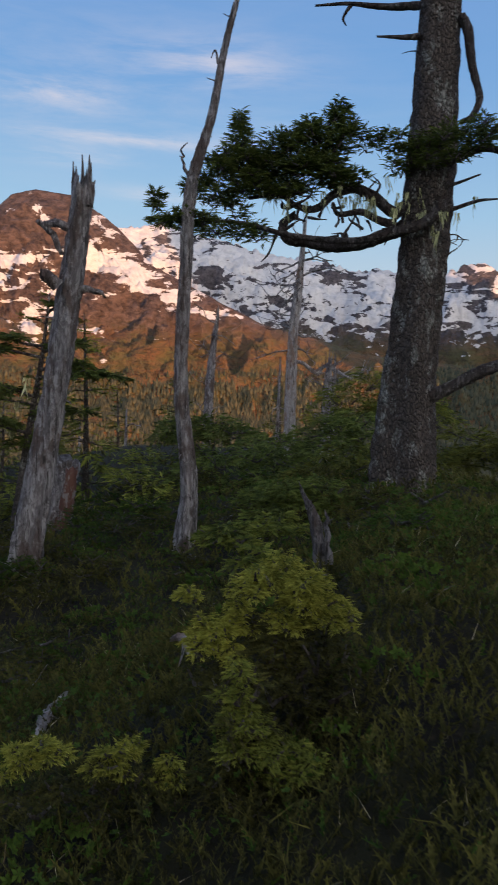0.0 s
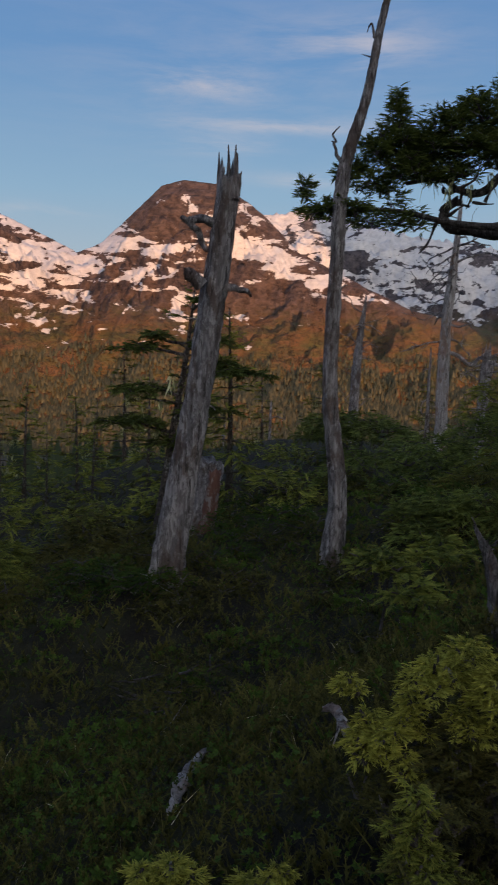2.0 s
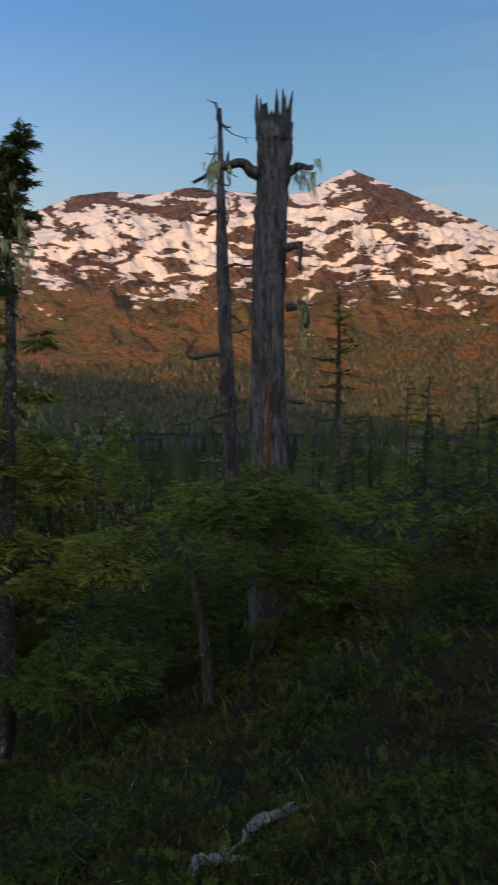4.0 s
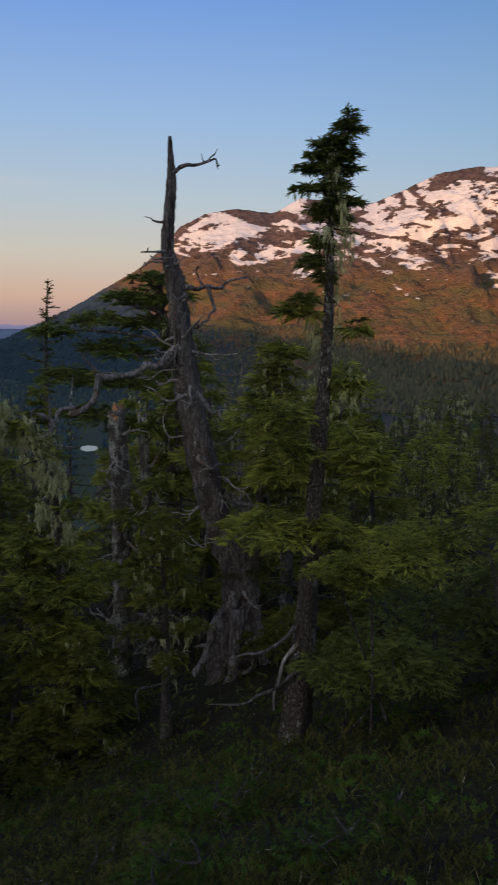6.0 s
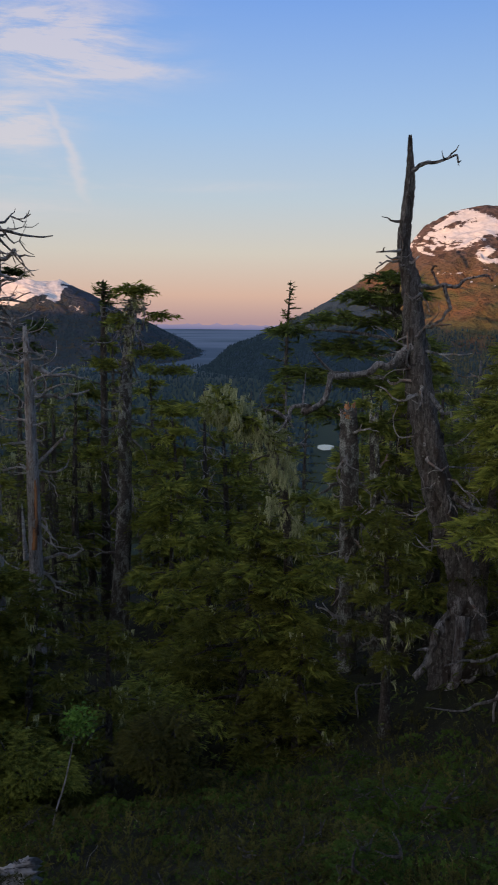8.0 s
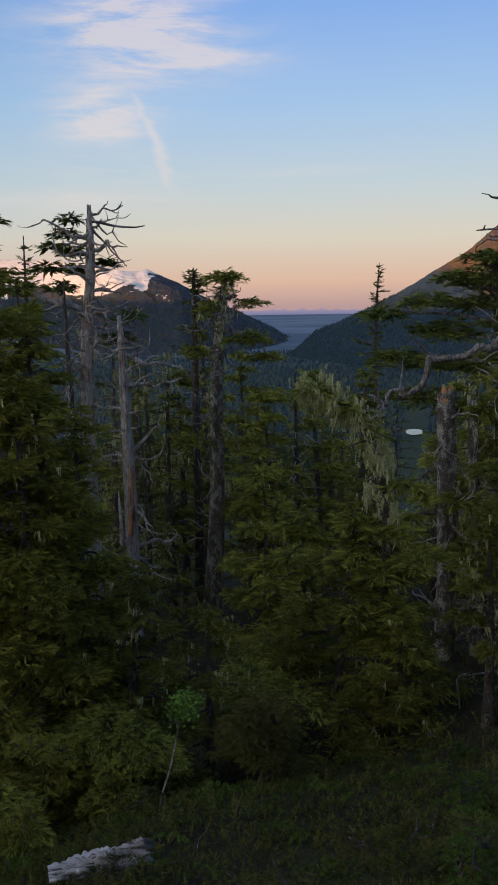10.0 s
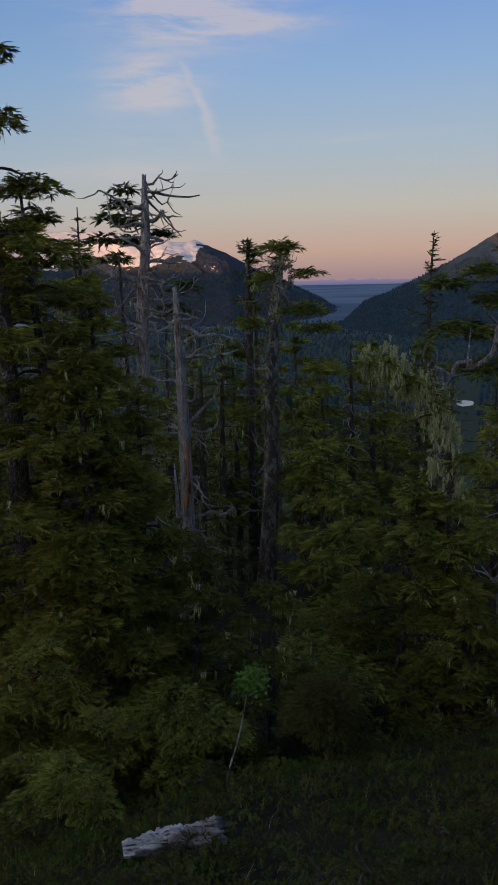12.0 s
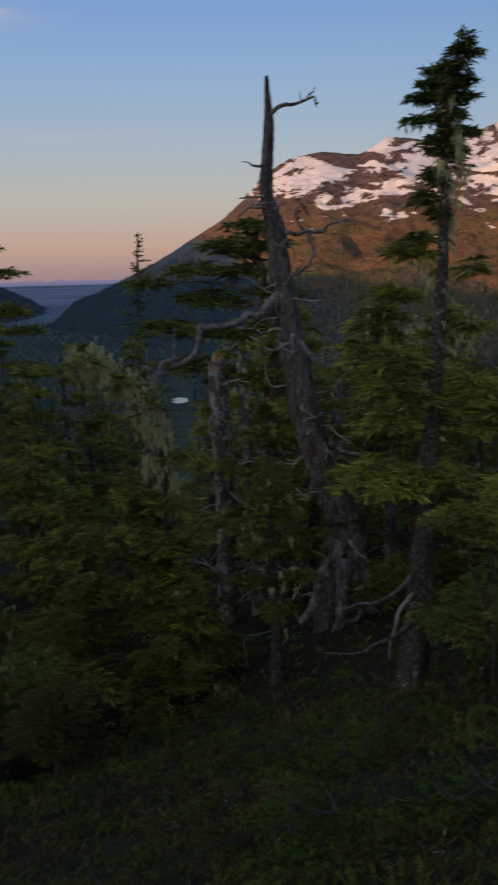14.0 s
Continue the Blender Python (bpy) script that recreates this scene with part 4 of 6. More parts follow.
stubs(ob, slim, slim_r, 10, rng, 0.1, 0.9, 0.06, 0.008)

# the large dark spruce with one-sided, gnarled limbs
big = [(1.34, 7.18, 0.75), (1.36, 7.17, 1.61), (1.4, 7.16, 2.47), (1.44, 7.16, 3.27), (1.46, 7.15, 3.96), (1.48, 7.15, 4.88), (1.48, 7.15, 5.78), (1.45, 7.15, 7.1)]
big_r = [0.235, 0.21, 0.208, 0.2, 0.188, 0.17, 0.145, 0.05]
at = np.array((1.34, 7.18, 0.7))
ob = root("old_spruce", at, "old dark-barked spruce with gnarled one-sided limbs", "tree")
part("trunk", mesh_from("trunk", *tube(shifted(big, at) - [0, 0, 0.05], big_r, 26, 10, 0.14, 0.25, 0, 9), BARK), ob)
for k, (line, r0, r1) in enumerate((
        ([(1.31, 7.08, 3.01), (1.13, 7.11, 2.95), (0.9, 7.14, 2.87), (0.66, 7.17, 2.84), (0.45, 7.19, 2.87), (0.28, 7.19, 2.89), (0.23, 7.2, 3.01), (0.34, 7.19, 3.1)], 0.06, 0.03),
        ([(1.32, 7.08, 3.25), (1.16, 7.11, 3.13), (0.97, 7.13, 3.27), (0.81, 7.15, 3.32), (0.65, 7.17, 3.27), (0.51, 7.18, 3.15), (0.34, 7.19, 3.17), (0.2, 7.2, 3.26), (-0.06, 7.2, 3.23)], 0.055, 0.015),
        ([(1.17, 7.1, 3.02), (1.03, 7.13, 3.06), (0.89, 7.15, 3.13), (0.7, 7.17, 3.11), (0.65, 7.17, 3.2)], 0.04, 0.015),
        ([(1.52, 6.95, 3.2), (1.48, 6.86, 3.09), (1.31, 6.88, 2.97), (1.14, 6.91, 2.93), (0.8, 6.98, 2.86), (0.3, 7.05, 2.9), (-0.1, 7.1, 3.0), (-0.5, 7.15, 3.02)], 0.05, 0.012),
        ([(1.31, 7.08, 4.55), (1.16, 7.11, 4.55), (0.97, 7.13, 4.56)], 0.03, 0.008),
        ([(1.3, 7.08, 4.8), (1.01, 7.13, 4.8), (0.73, 7.16, 4.83), (0.45, 7.19, 4.82)], 0.035, 0.008),
        ([(0.75, 7.16, 4.83), (0.68, 7.16, 4.72), (0.7, 7.16, 4.66)], 0.016, 0.006),
        ([(1.62, 7.02, 4.69), (1.68, 7.0, 4.59), (1.73, 6.99, 4.28), (1.79, 6.97, 4.03), (1.74, 6.99, 3.89), (1.66, 7.01, 3.85)], 0.045, 0.02),
        ([(1.5, 7.01, 1.6), (1.76, 6.98, 1.74), (1.93, 6.94, 1.83), (2.14, 6.87, 1.91), (2.6, 6.8, 2.0)], 0.055, 0.04),
        ([(1.5, 7.03, 3.5), (1.81, 6.97, 3.63), (2.03, 6.91, 3.59), (2.4, 6.9, 3.6)], 0.045, 0.015),
        ([(1.5, 7.03, 3.3), (1.82, 6.97, 3.42)], 0.02, 0.006),
        ([(1.5, 7.02, 3.1), (1.79, 6.97, 3.2), (1.98, 6.92, 3.22)], 0.022, 0.006))):
    part("limb", mesh_from("limb", *tube(shifted(line, at), np.linspace(r0, r1, len(line)), 9, 6, 0.2, 0, 0.02, k), DARK), ob)
g = np.random.default_rng(21)
pads(ob, [((0.22, 7.2, 3.36), 0.22, 0.08), ((0.64, 7.17, 3.48), 0.3, 0.08), ((0.07, 7.2, 3.5), 0.25, 0.14), ((0.4, 7.19, 3.64), 0.35, 0.16), ((0.74, 7.11, 3.68), 0.25, 0.15), ((0.69, 7.12, 3.38), 0.2, 0.06), ((0.31, 7.14, 3.3), 0.26, 0.07), ((-0.26, 7.15, 3.45), 0.2, 0.14), ((-0.33, 7.14, 3.26), 0.16, 0.1), ((0.67, 7.12, 3.95), 0.07, 0.1), ((-0.15, 7.15, 3.85), 0.05, 0.1), ((0.56, 7.13, 3.75), 0.32, 0.17), ((0.23, 7.15, 3.59), 0.3, 0.18), ((-0.11, 7.15, 3.59), 0.2, 0.17), ((0.69, 7.12, 3.87), 0.16, 0.1), ((0.5, 7.13, 3.47), 0.36, 0.1), ((-0.02, 7.15, 3.36), 0.2, 0.1), ((-0.15, 7.15, 3.77), 0.06, 0.14), ((-0.72, 7.11, 3.02), 0.2, 0.08), ((-0.41, 7.14, 3.01), 0.24, 0.11), ((-0.06, 7.15, 2.95), 0.24, 0.08), ((-0.18, 7.15, 3.17), 0.14, 0.12), ((1.53, 6.73, 3.59), 0.26, 0.14), ((1.78, 6.67, 3.68), 0.3, 0.1), ((-0.33, 7.09, 3.43), 0.2, 0.1), ((-0.49, 7.08, 3.29), 0.14, 0.08), ((-0.12, 7.10, 3.56), 0.2, 0.1), ((0.16, 7.10, 3.52), 0.22, 0.1), ((-0.02, 7.10, 3.35), 0.24, 0.08), ((0.41, 7.09, 3.80), 0.12, 0.08), ((1.08, 7.02, 3.70), 0.2, 0.07), ((1.22, 6.99, 3.50), 0.16, 0.1), ((1.39, 6.96, 3.67), 0.22, 0.08), ((-0.53, 7.08, 3.01), 0.2, 0.08), ((-0.83, 7.05, 3.16), 0.05, 0.08)], SPRUCE, g, 1200, 0.08, up=0.3, split=11, templates=TUFTS)
for k in range(34):
    # fine dead twigs along the gnarled limbs
    b = np.array([g.uniform(0.15, 1.25), 7.12 + g.normal(0, 0.05), g.uniform(2.9, 3.3)])
    d = unit(np.array([g.normal(-0.3, 1), g.normal(0, 0.5), g.normal(0.3, 0.8)])) * g.uniform(0.12, 0.3)
    part("twig", mesh_from("twig", *tube(np.array([b, b + d * 0.5 + g.normal(0, 0.03, 3), b + d]) - at, [0.014, 0.01, 0.004], 5, 3, 0.3, 0, 0, k), DARK), ob)
stubs(ob, big, big_r, 16, g, 0.3, 0.85, 0.2, 0.01, DARK)
beards(ob, np.concatenate([np.array([(0.9, 7.1, 3.3)]) + g.normal(0, 1, (40, 3)) * [0.4, 0.08, 0.04] + [0, 0, -0.06], np.array([(1.3, 6.95, 3.15)]) + g.normal(0, 1, (24, 3)) * [0.2, 0.08, 0.12]]) - at, g, 0.24)

# the sparse hemlock behind the leaning snag
back = [(-2.55, 9.1, 0.0), (-2.42, 9.12, 1.0), (-2.28, 9.15, 1.9), (-2.2, 9.15, 2.6)]
ob = conifer("flat_limbed_hemlock", "sparse hemlock with flat dark limbs behind the leaning snag", back, [0.045, 0.035, 0.025, 0.01], 0.3, 0.45, 22, SPRUCE, 141, 0.11, 0.08, 0.05, lambda s, g: g.uniform(0.3, 1.0), 10, 0.4)
plates = [((-2.78, 9.1, 2.0), 0.24, 0.04), ((-2.6, 9.12, 2.12), 0.16, 0.03), ((-1.98, 9.18, 2.06), 0.2, 0.035), ((-1.78, 9.2, 1.76), 0.36, 0.03), ((-1.9, 9.15, 1.84), 0.22, 0.03), ((-2.72, 9.08, 1.55), 0.3, 0.05), ((-2.85, 9.05, 1.2), 0.34, 0.06), ((-2.05, 9.1, 1.35), 0.28, 0.04), ((-2.1, 9.2, 2.5), 0.14, 0.03), ((-2.35, 9.2, 1.0), 0.3, 0.06)]
g = np.random.default_rng(144)
pads(ob, plates, SPRUCE, g, 1000, 0.11, "plate", templates=TUFTS)
stem, _ = smooth_line(back, [1] * 4, 12)
for c, w, h in plates:
    c = np.array(c)
    b = stem[np.argmin(np.abs(stem[:, 2] - c[2] + 0.1))]
    part("limb", mesh_from("limb", *tube(shifted([b, (b + c) / 2 + g.normal(0, 0.03, 3), c], ob.location), [0.02, 0.014, 0.006], 6, 4, 0.2), DARK), ob)

# bleached and dead stems farther off on the slope
white = [(0.76, 15.98, 0.6), (0.77, 15.98, 2.41), (0.85, 15.98, 3.47), (0.93, 15.97, 4.73)]
ob = snag("bleached_snag", "thin bleached snag with bare side twigs", white, [0.115, 0.095, 0.082, 0.03], PALE, [([(0.8, 15.98, 2.2), (1.4, 15.9, 2.05), (2.0, 15.9, 1.95), (2.3, 15.9, 2.1)], 0.04, 0.012)], seed=6)
stubs(ob, white, [0.115, 0.095, 0.082, 0.03], 26, rng, 0.3, 0.98, 0.75, 0.018, GREY, 0.05)
for k, (line, r, twigs) in enumerate((([(-1.14, 21.97, -0.5), (-1.03, 21.98, 2.35), (-0.9, 21.98, 3.63)], [0.14, 0.1, 0.03], 24), ([(0.65, 19.99, -0.5), (0.69, 19.99, 2.3)], [0.06, 0.02], 8),
                                     ([(1.34, 14.94, 0.4), (1.37, 14.94, 1.67), (1.4, 14.93, 2.2)], [0.1, 0.075, 0.03], 16), ([(1.9, 19.3, 0.2), (1.92, 19.3, 2.4)], [0.07, 0.02], 10), ([(-2.9, 19.4, -1.2), (-2.85, 19.4, 1.0)], [0.06, 0.02], 8),
                                     ([(-4.3, 21.0, -2.0), (-4.25, 21.0, 0.6)], [0.07, 0.02], 8))):
    ob = snag("dead_sapling", "bare dead grey sapling among low conifers", line, r, GREY, seed=30 + k)
    stubs(ob, line, r, twigs, rng, 0.25, 0.97, 0.5, 0.014, GREY)
snag("splintered_stump", "small splintered grey stump in the heath", [(0.36, 3.68, 0.72), (0.31, 3.69, 1.0), (0.24, 3.69, 1.17)], [0.036, 0.026, 0.006], ASH, [([(0.37, 3.66, 0.85), (0.36, 3.66, 0.98), (0.34, 3.66, 1.08)], 0.02, 0.005), ([(0.33, 3.68, 0.85), (0.3, 3.68, 1.0), (0.28, 3.68, 1.1)], 0.018, 0.004)], 0.05, 12, 0, 8, rough=0.4)

# the pair of snags in the middle
twin = [(-4.34, 6.81, 0.14), (-4.36, 6.8, 1.97), (-4.35, 6.8, 2.93), (-4.34, 6.81, 3.71)]
ob = snag("thick_snag", "thick weathered snag with a splintered crown-like top", twin, [0.175, 0.14, 0.135, 0.14], ASH,
          [([(-4.40, 6.68, 3.32), (-4.56, 6.56, 3.41), (-4.68, 6.46, 3.37), (-4.80, 6.36, 3.25)], 0.053, 0.015), ([(-4.24, 6.87, 3.34), (-4.15, 6.94, 3.40), (-4.07, 7.00, 3.38)], 0.045, 0.022),
           ([(-4.22, 6.84, 2.71), (-4.11, 6.89, 2.74), (-4.11, 6.89, 2.52)], 0.038, 0.015), ([(-4.22, 6.85, 2.21), (-4.07, 6.92, 2.22), (-4.05, 6.92, 2.06)], 0.038, 0.022), ([(-4.22, 6.85, 1.43), (-4.07, 6.92, 1.40)], 0.038, 0.015)],
          0.3, 24, 0.1, 12, 8, ([(-4.28, 6.66, 0.77), (-4.27, 6.66, 1.29), (-4.26, 6.67, 1.61)], 0.05, 0.015))
g = np.random.default_rng(33)
beards(ob, np.concatenate([np.array([(-4.68, 6.46, 3.36)]) + g.normal(0, 1, (14, 3)) * [0.12, 0.1, 0.03], np.array([(-4.11, 6.96, 3.36)]) + g.normal(0, 1, (10, 3)) * [0.08, 0.06, 0.05], np.array([(-4.08, 6.91, 2.31)]) + g.normal(0, 1, (16, 3)) * [0.05, 0.05, 0.35]]) - np.array(ob.location), g, 0.3)
thin = [(-5.13, 7.35, -0.16), (-5.22, 7.27, 1.66), (-5.26, 7.24, 3.01), (-5.28, 7.23, 4.12)]
ob = snag("thin_snag", "thin grey snag with short whorled twigs", thin, [0.095, 0.068, 0.05, 0.016], ASH,
          [([(-5.23, 7.19, 1.82), (-5.38, 7.03, 1.77), (-5.47, 6.96, 1.80), (-5.40, 7.02, 1.95)], 0.025, 0.008), ([(-5.24, 7.19, 3.18), (-5.36, 7.05, 3.12), (-5.43, 6.99, 3.15)], 0.02, 0.006),
           ([(-5.21, 7.19, 2.64), (-5.10, 7.27, 2.66), (-5.00, 7.35, 2.64)], 0.02, 0.008), ([(-5.11, 7.11, 1.24), (-5.21, 6.97, 1.20), (-5.33, 6.87, 1.16), (-5.48, 6.74, 1.15)], 0.025, 0.008)], 0.02, seed=13)
stubs(ob, thin, [0.095, 0.068, 0.05, 0.016], 22, rng, 0.15, 0.98, 0.22, 0.012, GREY)
young = [(-8.41, 14.52, -2.0), (-8.41, 14.52, 1.4), (-8.43, 14.51, 2.95)]
conifer("sparse_spruce", "small sparse spruce with layered limbs", young, [0.07, 0.045, 0.01], 0.35, 0.5, 44, SPRUCE, 41, 0.15, 0.08, 0.05)
snag("crooked_stem", "crooked mossy dead stem under the shrubs", [(-4.02, 5.63, -1.0), (-4.08, 5.59, -0.28), (-4.14, 5.53, 0.16)], [0.045, 0.036, 0.02], DARK, seed=14)

# the tall leaning spruce with a drooping bleached branch
spruce = [(-5.59, 4.78, -1.6), (-5.55, 4.84, -0.52), (-5.53, 4.87, 0.43), (-5.51, 4.91, 1.13), (-5.49, 4.94, 1.97), (-5.49, 4.94, 2.66), (-5.48, 4.96, 3.08), (-5.42, 5.04, 3.54)]
ob = conifer("leaning_spruce", "tall leaning spruce with a ragged top and hanging lichen", spruce, [0.1, 0.081, 0.068, 0.059, 0.041, 0.027, 0.018, 0.006], 0.55, 0.16, 46, SPRUCE, 42, 0.08, 0.04, 0.14,
             lambda s, g: g.uniform(0.3, 1), 60, 0.35, rise=-0.05)
pads(ob, [((-5.45, 5.06, 3.51), 0.05, 0.06), ((-5.48, 5.03, 3.42), 0.07, 0.06), ((-5.42, 5.11, 3.42), 0.06, 0.02), ((-5.51, 4.99, 3.34), 0.11, 0.05), ((-5.57, 4.9, 3.31), 0.08, 0.025), ((-5.51, 4.98, 3.23), 0.13, 0.045), ((-5.59, 4.86, 3.23), 0.09, 0.025), ((-5.45, 5.07, 3.25), 0.07, 0.025), ((-5.52, 4.97, 3.12), 0.14, 0.045), ((-5.61, 4.82, 3.14), 0.1, 0.025), ((-5.45, 5.07, 3.13), 0.07, 0.025), ((-5.51, 4.98, 3.0), 0.14, 0.05), ((-5.62, 4.81, 2.98), 0.1, 0.03), ((-5.49, 5.0, 2.89), 0.15, 0.05), ((-5.56, 4.91, 2.8), 0.1, 0.05), ((-5.43, 5.1, 2.86), 0.07, 0.035), ((-5.5, 5.0, 2.76), 0.1, 0.05), ((-5.58, 4.88, 2.57), 0.09, 0.06), ((-5.6, 4.85, 2.43), 0.09, 0.06), ((-5.54, 4.93, 2.31), 0.08, 0.05), ((-5.62, 4.8, 2.14), 0.1, 0.035)], SPRUCE, np.random.default_rng(142), 5200, 0.075, twigs=False, templates=TUFTS)
for line, r0, r1, mat in (([(-5.52, 4.8, -0.42), (-5.55, 4.65, -0.62), (-5.65, 4.48, -0.75), (-5.72, 4.36, -0.77), (-5.79, 4.23, -0.83)], 0.02, 0.006, ASH),
                          ([(-5.51, 4.75, -0.66), (-5.56, 4.65, -0.81), (-5.58, 4.61, -0.98), (-5.6, 4.58, -1.11), (-5.6, 4.58, -1.25)], 0.017, 0.007, PALE),
                          ([(-5.51, 4.75, -0.9), (-5.59, 4.58, -1.06), (-5.66, 4.46, -1.12), (-5.72, 4.36, -1.2), (-5.84, 4.11, -1.2)], 0.016, 0.005, ASH)):
    part("dead_limb", mesh_from("dead_limb", *tube(shifted(line, ob.location), np.linspace(r0, r1, len(line)), 8, 5, 0.45, 0, 0.02, 1), mat), ob, "bare bleached drooping limb" if mat is PALE else "")
pads(ob, [((-5.65, 4.76, 2.05), 0.15, 0.05), ((-5.39, 5.15, 1.93), 0.09, 0.06), ((-5.7, 4.68, 1.72), 0.16, 0.05), ((-5.41, 5.12, 1.49), 0.12, 0.05), ((-5.73, 4.62, 1.21), 0.3, 0.08), ((-5.68, 4.7, 1.0), 0.3, 0.09), ((-5.69, 4.68, 0.76), 0.28, 0.09), ((-5.38, 5.17, 1.0), 0.22, 0.1), ((-5.31, 5.27, 0.79), 0.25, 0.1), ((-5.76, 4.57, 0.3), 0.38, 0.09), ((-5.5, 5.0, 0.31), 0.25, 0.08)], HEMLOCK, np.random.default_rng(43), 1200, 0.12, "lower_crown", templates=TUFTS)
gl = np.random.default_rng(143)
hang = np.array([(-5.46, 5.06, 2.55), (-5.47, 5.04, 2.65), (-5.4, 5.14, 1.42), (-5.53, 4.94, 1.79), (-5.52, 4.96, 1.34)])
beards(ob, hang[gl.integers(0, 5, 220)] + gl.normal(0, 1, (220, 3)) * [0.05, 0.05, 0.1] - np.array(ob.location), gl, 0.13, "hanging_lichen")

# the tall dark dead tree with a twisted base
tall = [(-9.05, 5.97, -2.5), (-9.0, 6.08, -1.35), (-9.12, 5.84, -0.62), (-9.22, 5.62, 0.31), (-9.31, 5.43, 1.36), (-9.36, 5.32, 2.38), (-9.4, 5.22, 2.84), (-9.39, 5.26, 3.5), (-9.39, 5.25, 4.09)]
tall_r = [0.25, 0.185, 0.175, 0.165, 0.132, 0.104, 0.076, 0.056, 0.018]
ob = snag("twisted_snag", "tall twisted dead tree with bare crooked limbs", tall, tall_r, TWISTED,
          [([(-9.38, 5.28, 3.69), (-9.31, 5.44, 3.77), (-9.2, 5.68, 3.83), (-9.14, 5.79, 3.78)], 0.03, 0.008), ([(-9.22, 5.64, 3.81), (-9.17, 5.71, 3.9), (-9.16, 5.74, 3.94)], 0.012, 0.005), ([(-9.41, 5.21, 3.11), (-9.45, 5.1, 3.12), (-9.49, 5.0, 3.17)], 0.02, 0.005),
           ([(-9.33, 5.39, 2.35), (-9.21, 5.64, 2.38), (-9.1, 5.88, 2.39), (-8.95, 6.15, 2.46)], 0.032, 0.01), ([(-9.23, 5.61, 2.38), (-9.26, 5.54, 2.55), (-9.24, 5.57, 2.6)], 0.018, 0.008),
           ([(-9.2, 5.67, 2.37), (-9.18, 5.72, 2.12), (-9.21, 5.65, 1.95), (-9.28, 5.49, 1.87)], 0.026, 0.012), ([(-9.25, 5.33, 1.64), (-9.36, 5.05, 1.46), (-9.53, 4.6, 1.27), (-9.67, 4.18, 0.98), (-9.71, 4.02, 0.82), (-9.77, 3.79, 0.82), (-9.78, 3.76, 0.94)], 0.055, 0.012),
           ([(-9.19, 5.46, 1.16), (-9.08, 5.68, 0.89), (-8.99, 5.87, 0.79)], 0.035, 0.01), ([(-9.01, 5.82, -0.16), (-8.88, 6.07, -0.3), (-8.75, 6.32, -0.4)], 0.04, 0.012), ([(-8.94, 5.97, -1.39), (-9.03, 5.79, -1.92), (-9.17, 5.45, -2.55)], 0.12, 0.04), ([(-8.9, 6.1, -1.5), (-8.8, 6.2, -2.1), (-8.7, 6.5, -2.6)], 0.12, 0.04), ([(-8.85, 5.95, -1.6), (-8.75, 5.85, -2.2), (-8.6, 5.7, -2.7)], 0.1, 0.04)],
          0.02, 22, 0.4, 15, 0, None, 0.32, GREY)
stubs(ob, tall, tall_r, 40, rng, 0.12, 0.75, 0.42, 0.018, PALE)

for k, (line, r) in enumerate((([(-12.08, 5.62, -3.4), (-12.08, 5.6, -2.47), (-12.09, 5.58, -0.8), (-12.1, 5.53, 0.55)], [0.16, 0.15, 0.145, 0.125]), ([(-11.9, 6.05, -3.4), (-11.92, 6.03, -2.44), (-11.97, 5.91, 0.46)], [0.1, 0.1, 0.07]))):
    ob = snag("snapped_trunk" if k == 0 else "bare_trunk", "dark snapped trunk with a fresh orange break" if k == 0 else "bare dark trunk in the forest", line, r, MOSSY, [([(-12.11, 5.51, -0.53), (-12.21, 5.21, -0.68), (-12.3, 4.92, -0.82)], 0.035, 0.012)] if k == 0 else (), 0.12, 14, 0.1, 16 + k, 0, None)
    if k == 0:
        top = np.array(line[-1]) - np.array(ob.location)
        part("break", mesh_from("break", *tube([top - [0, 0, 0.08], top + [0.02, 0.02, 0.06]], [0.118, 0.07], 12, 4, 0.4, 0, 0.12, 3), FRESH), ob, "fresh orange broken wood")
    stubs(ob, line, r, 30, rng, 0.15, 0.95, 0.6, 0.022, PALE)
    beards(ob, np.array(line)[gl.integers(1, len(line), 30)] + gl.normal(0, 1, (30, 3)) * [0.1, 0.1, 0.4] - np.array(ob.location), gl, 0.2)

lich = [(-9.84, 4.05, -3.4), (-9.85, 4.0, -1.17), (-9.88, 3.91, -0.07), (-9.93, 3.7, 0.47), (-9.99, 3.42, 0.75), (-10.05, 3.11, 0.91)]
g = np.random.default_rng(44)
ob = conifer("lichen_hemlock", "bent hemlock draped in pale lichen", lich, [0.075, 0.057, 0.048, 0.04, 0.03, 0.01], 0.5, 0.5, 26, HEMLOCK, 45, 0.15, 0.08, 0.2, beard=0, dead=0.4)
p, _ = smooth_line(lich, [1] * 6, 30)
h = p[24:]
knots = h[g.integers(0, len(h), 70)] + g.normal(0, 1, (70, 3)) * [0.07, 0.1, 0.08]
beards(ob, knots[g.integers(0, 70, 1300)] + g.normal(0, 1, (1300, 3)) * [0.04, 0.045, 0.07] - np.array(ob.location), g, 0.2)
pads(ob, [((-10.05, 3.11, 0.91), 0.22, 0.06), ((-9.99, 3.42, 0.71), 0.2, 0.06), ((-9.83, 4.1, -0.87), 0.3, 0.1), ((-9.96, 3.58, -0.73), 0.22, 0.08), ((-9.8, 4.19, -0.28), 0.2, 0.07), ((-9.65, 3.99, -1.33), 0.4, 0.12), ((-9.76, 3.57, -1.19), 0.3, 0.1), ((-9.54, 4.36, -1.17), 0.3, 0.1), ((-9.68, 3.89, -1.77), 0.45, 0.14), ((-9.62, 4.11, -2.22), 0.5, 0.14)], HEMLOCK, g, 620, 0.16, "plate", templates=TUFTS)
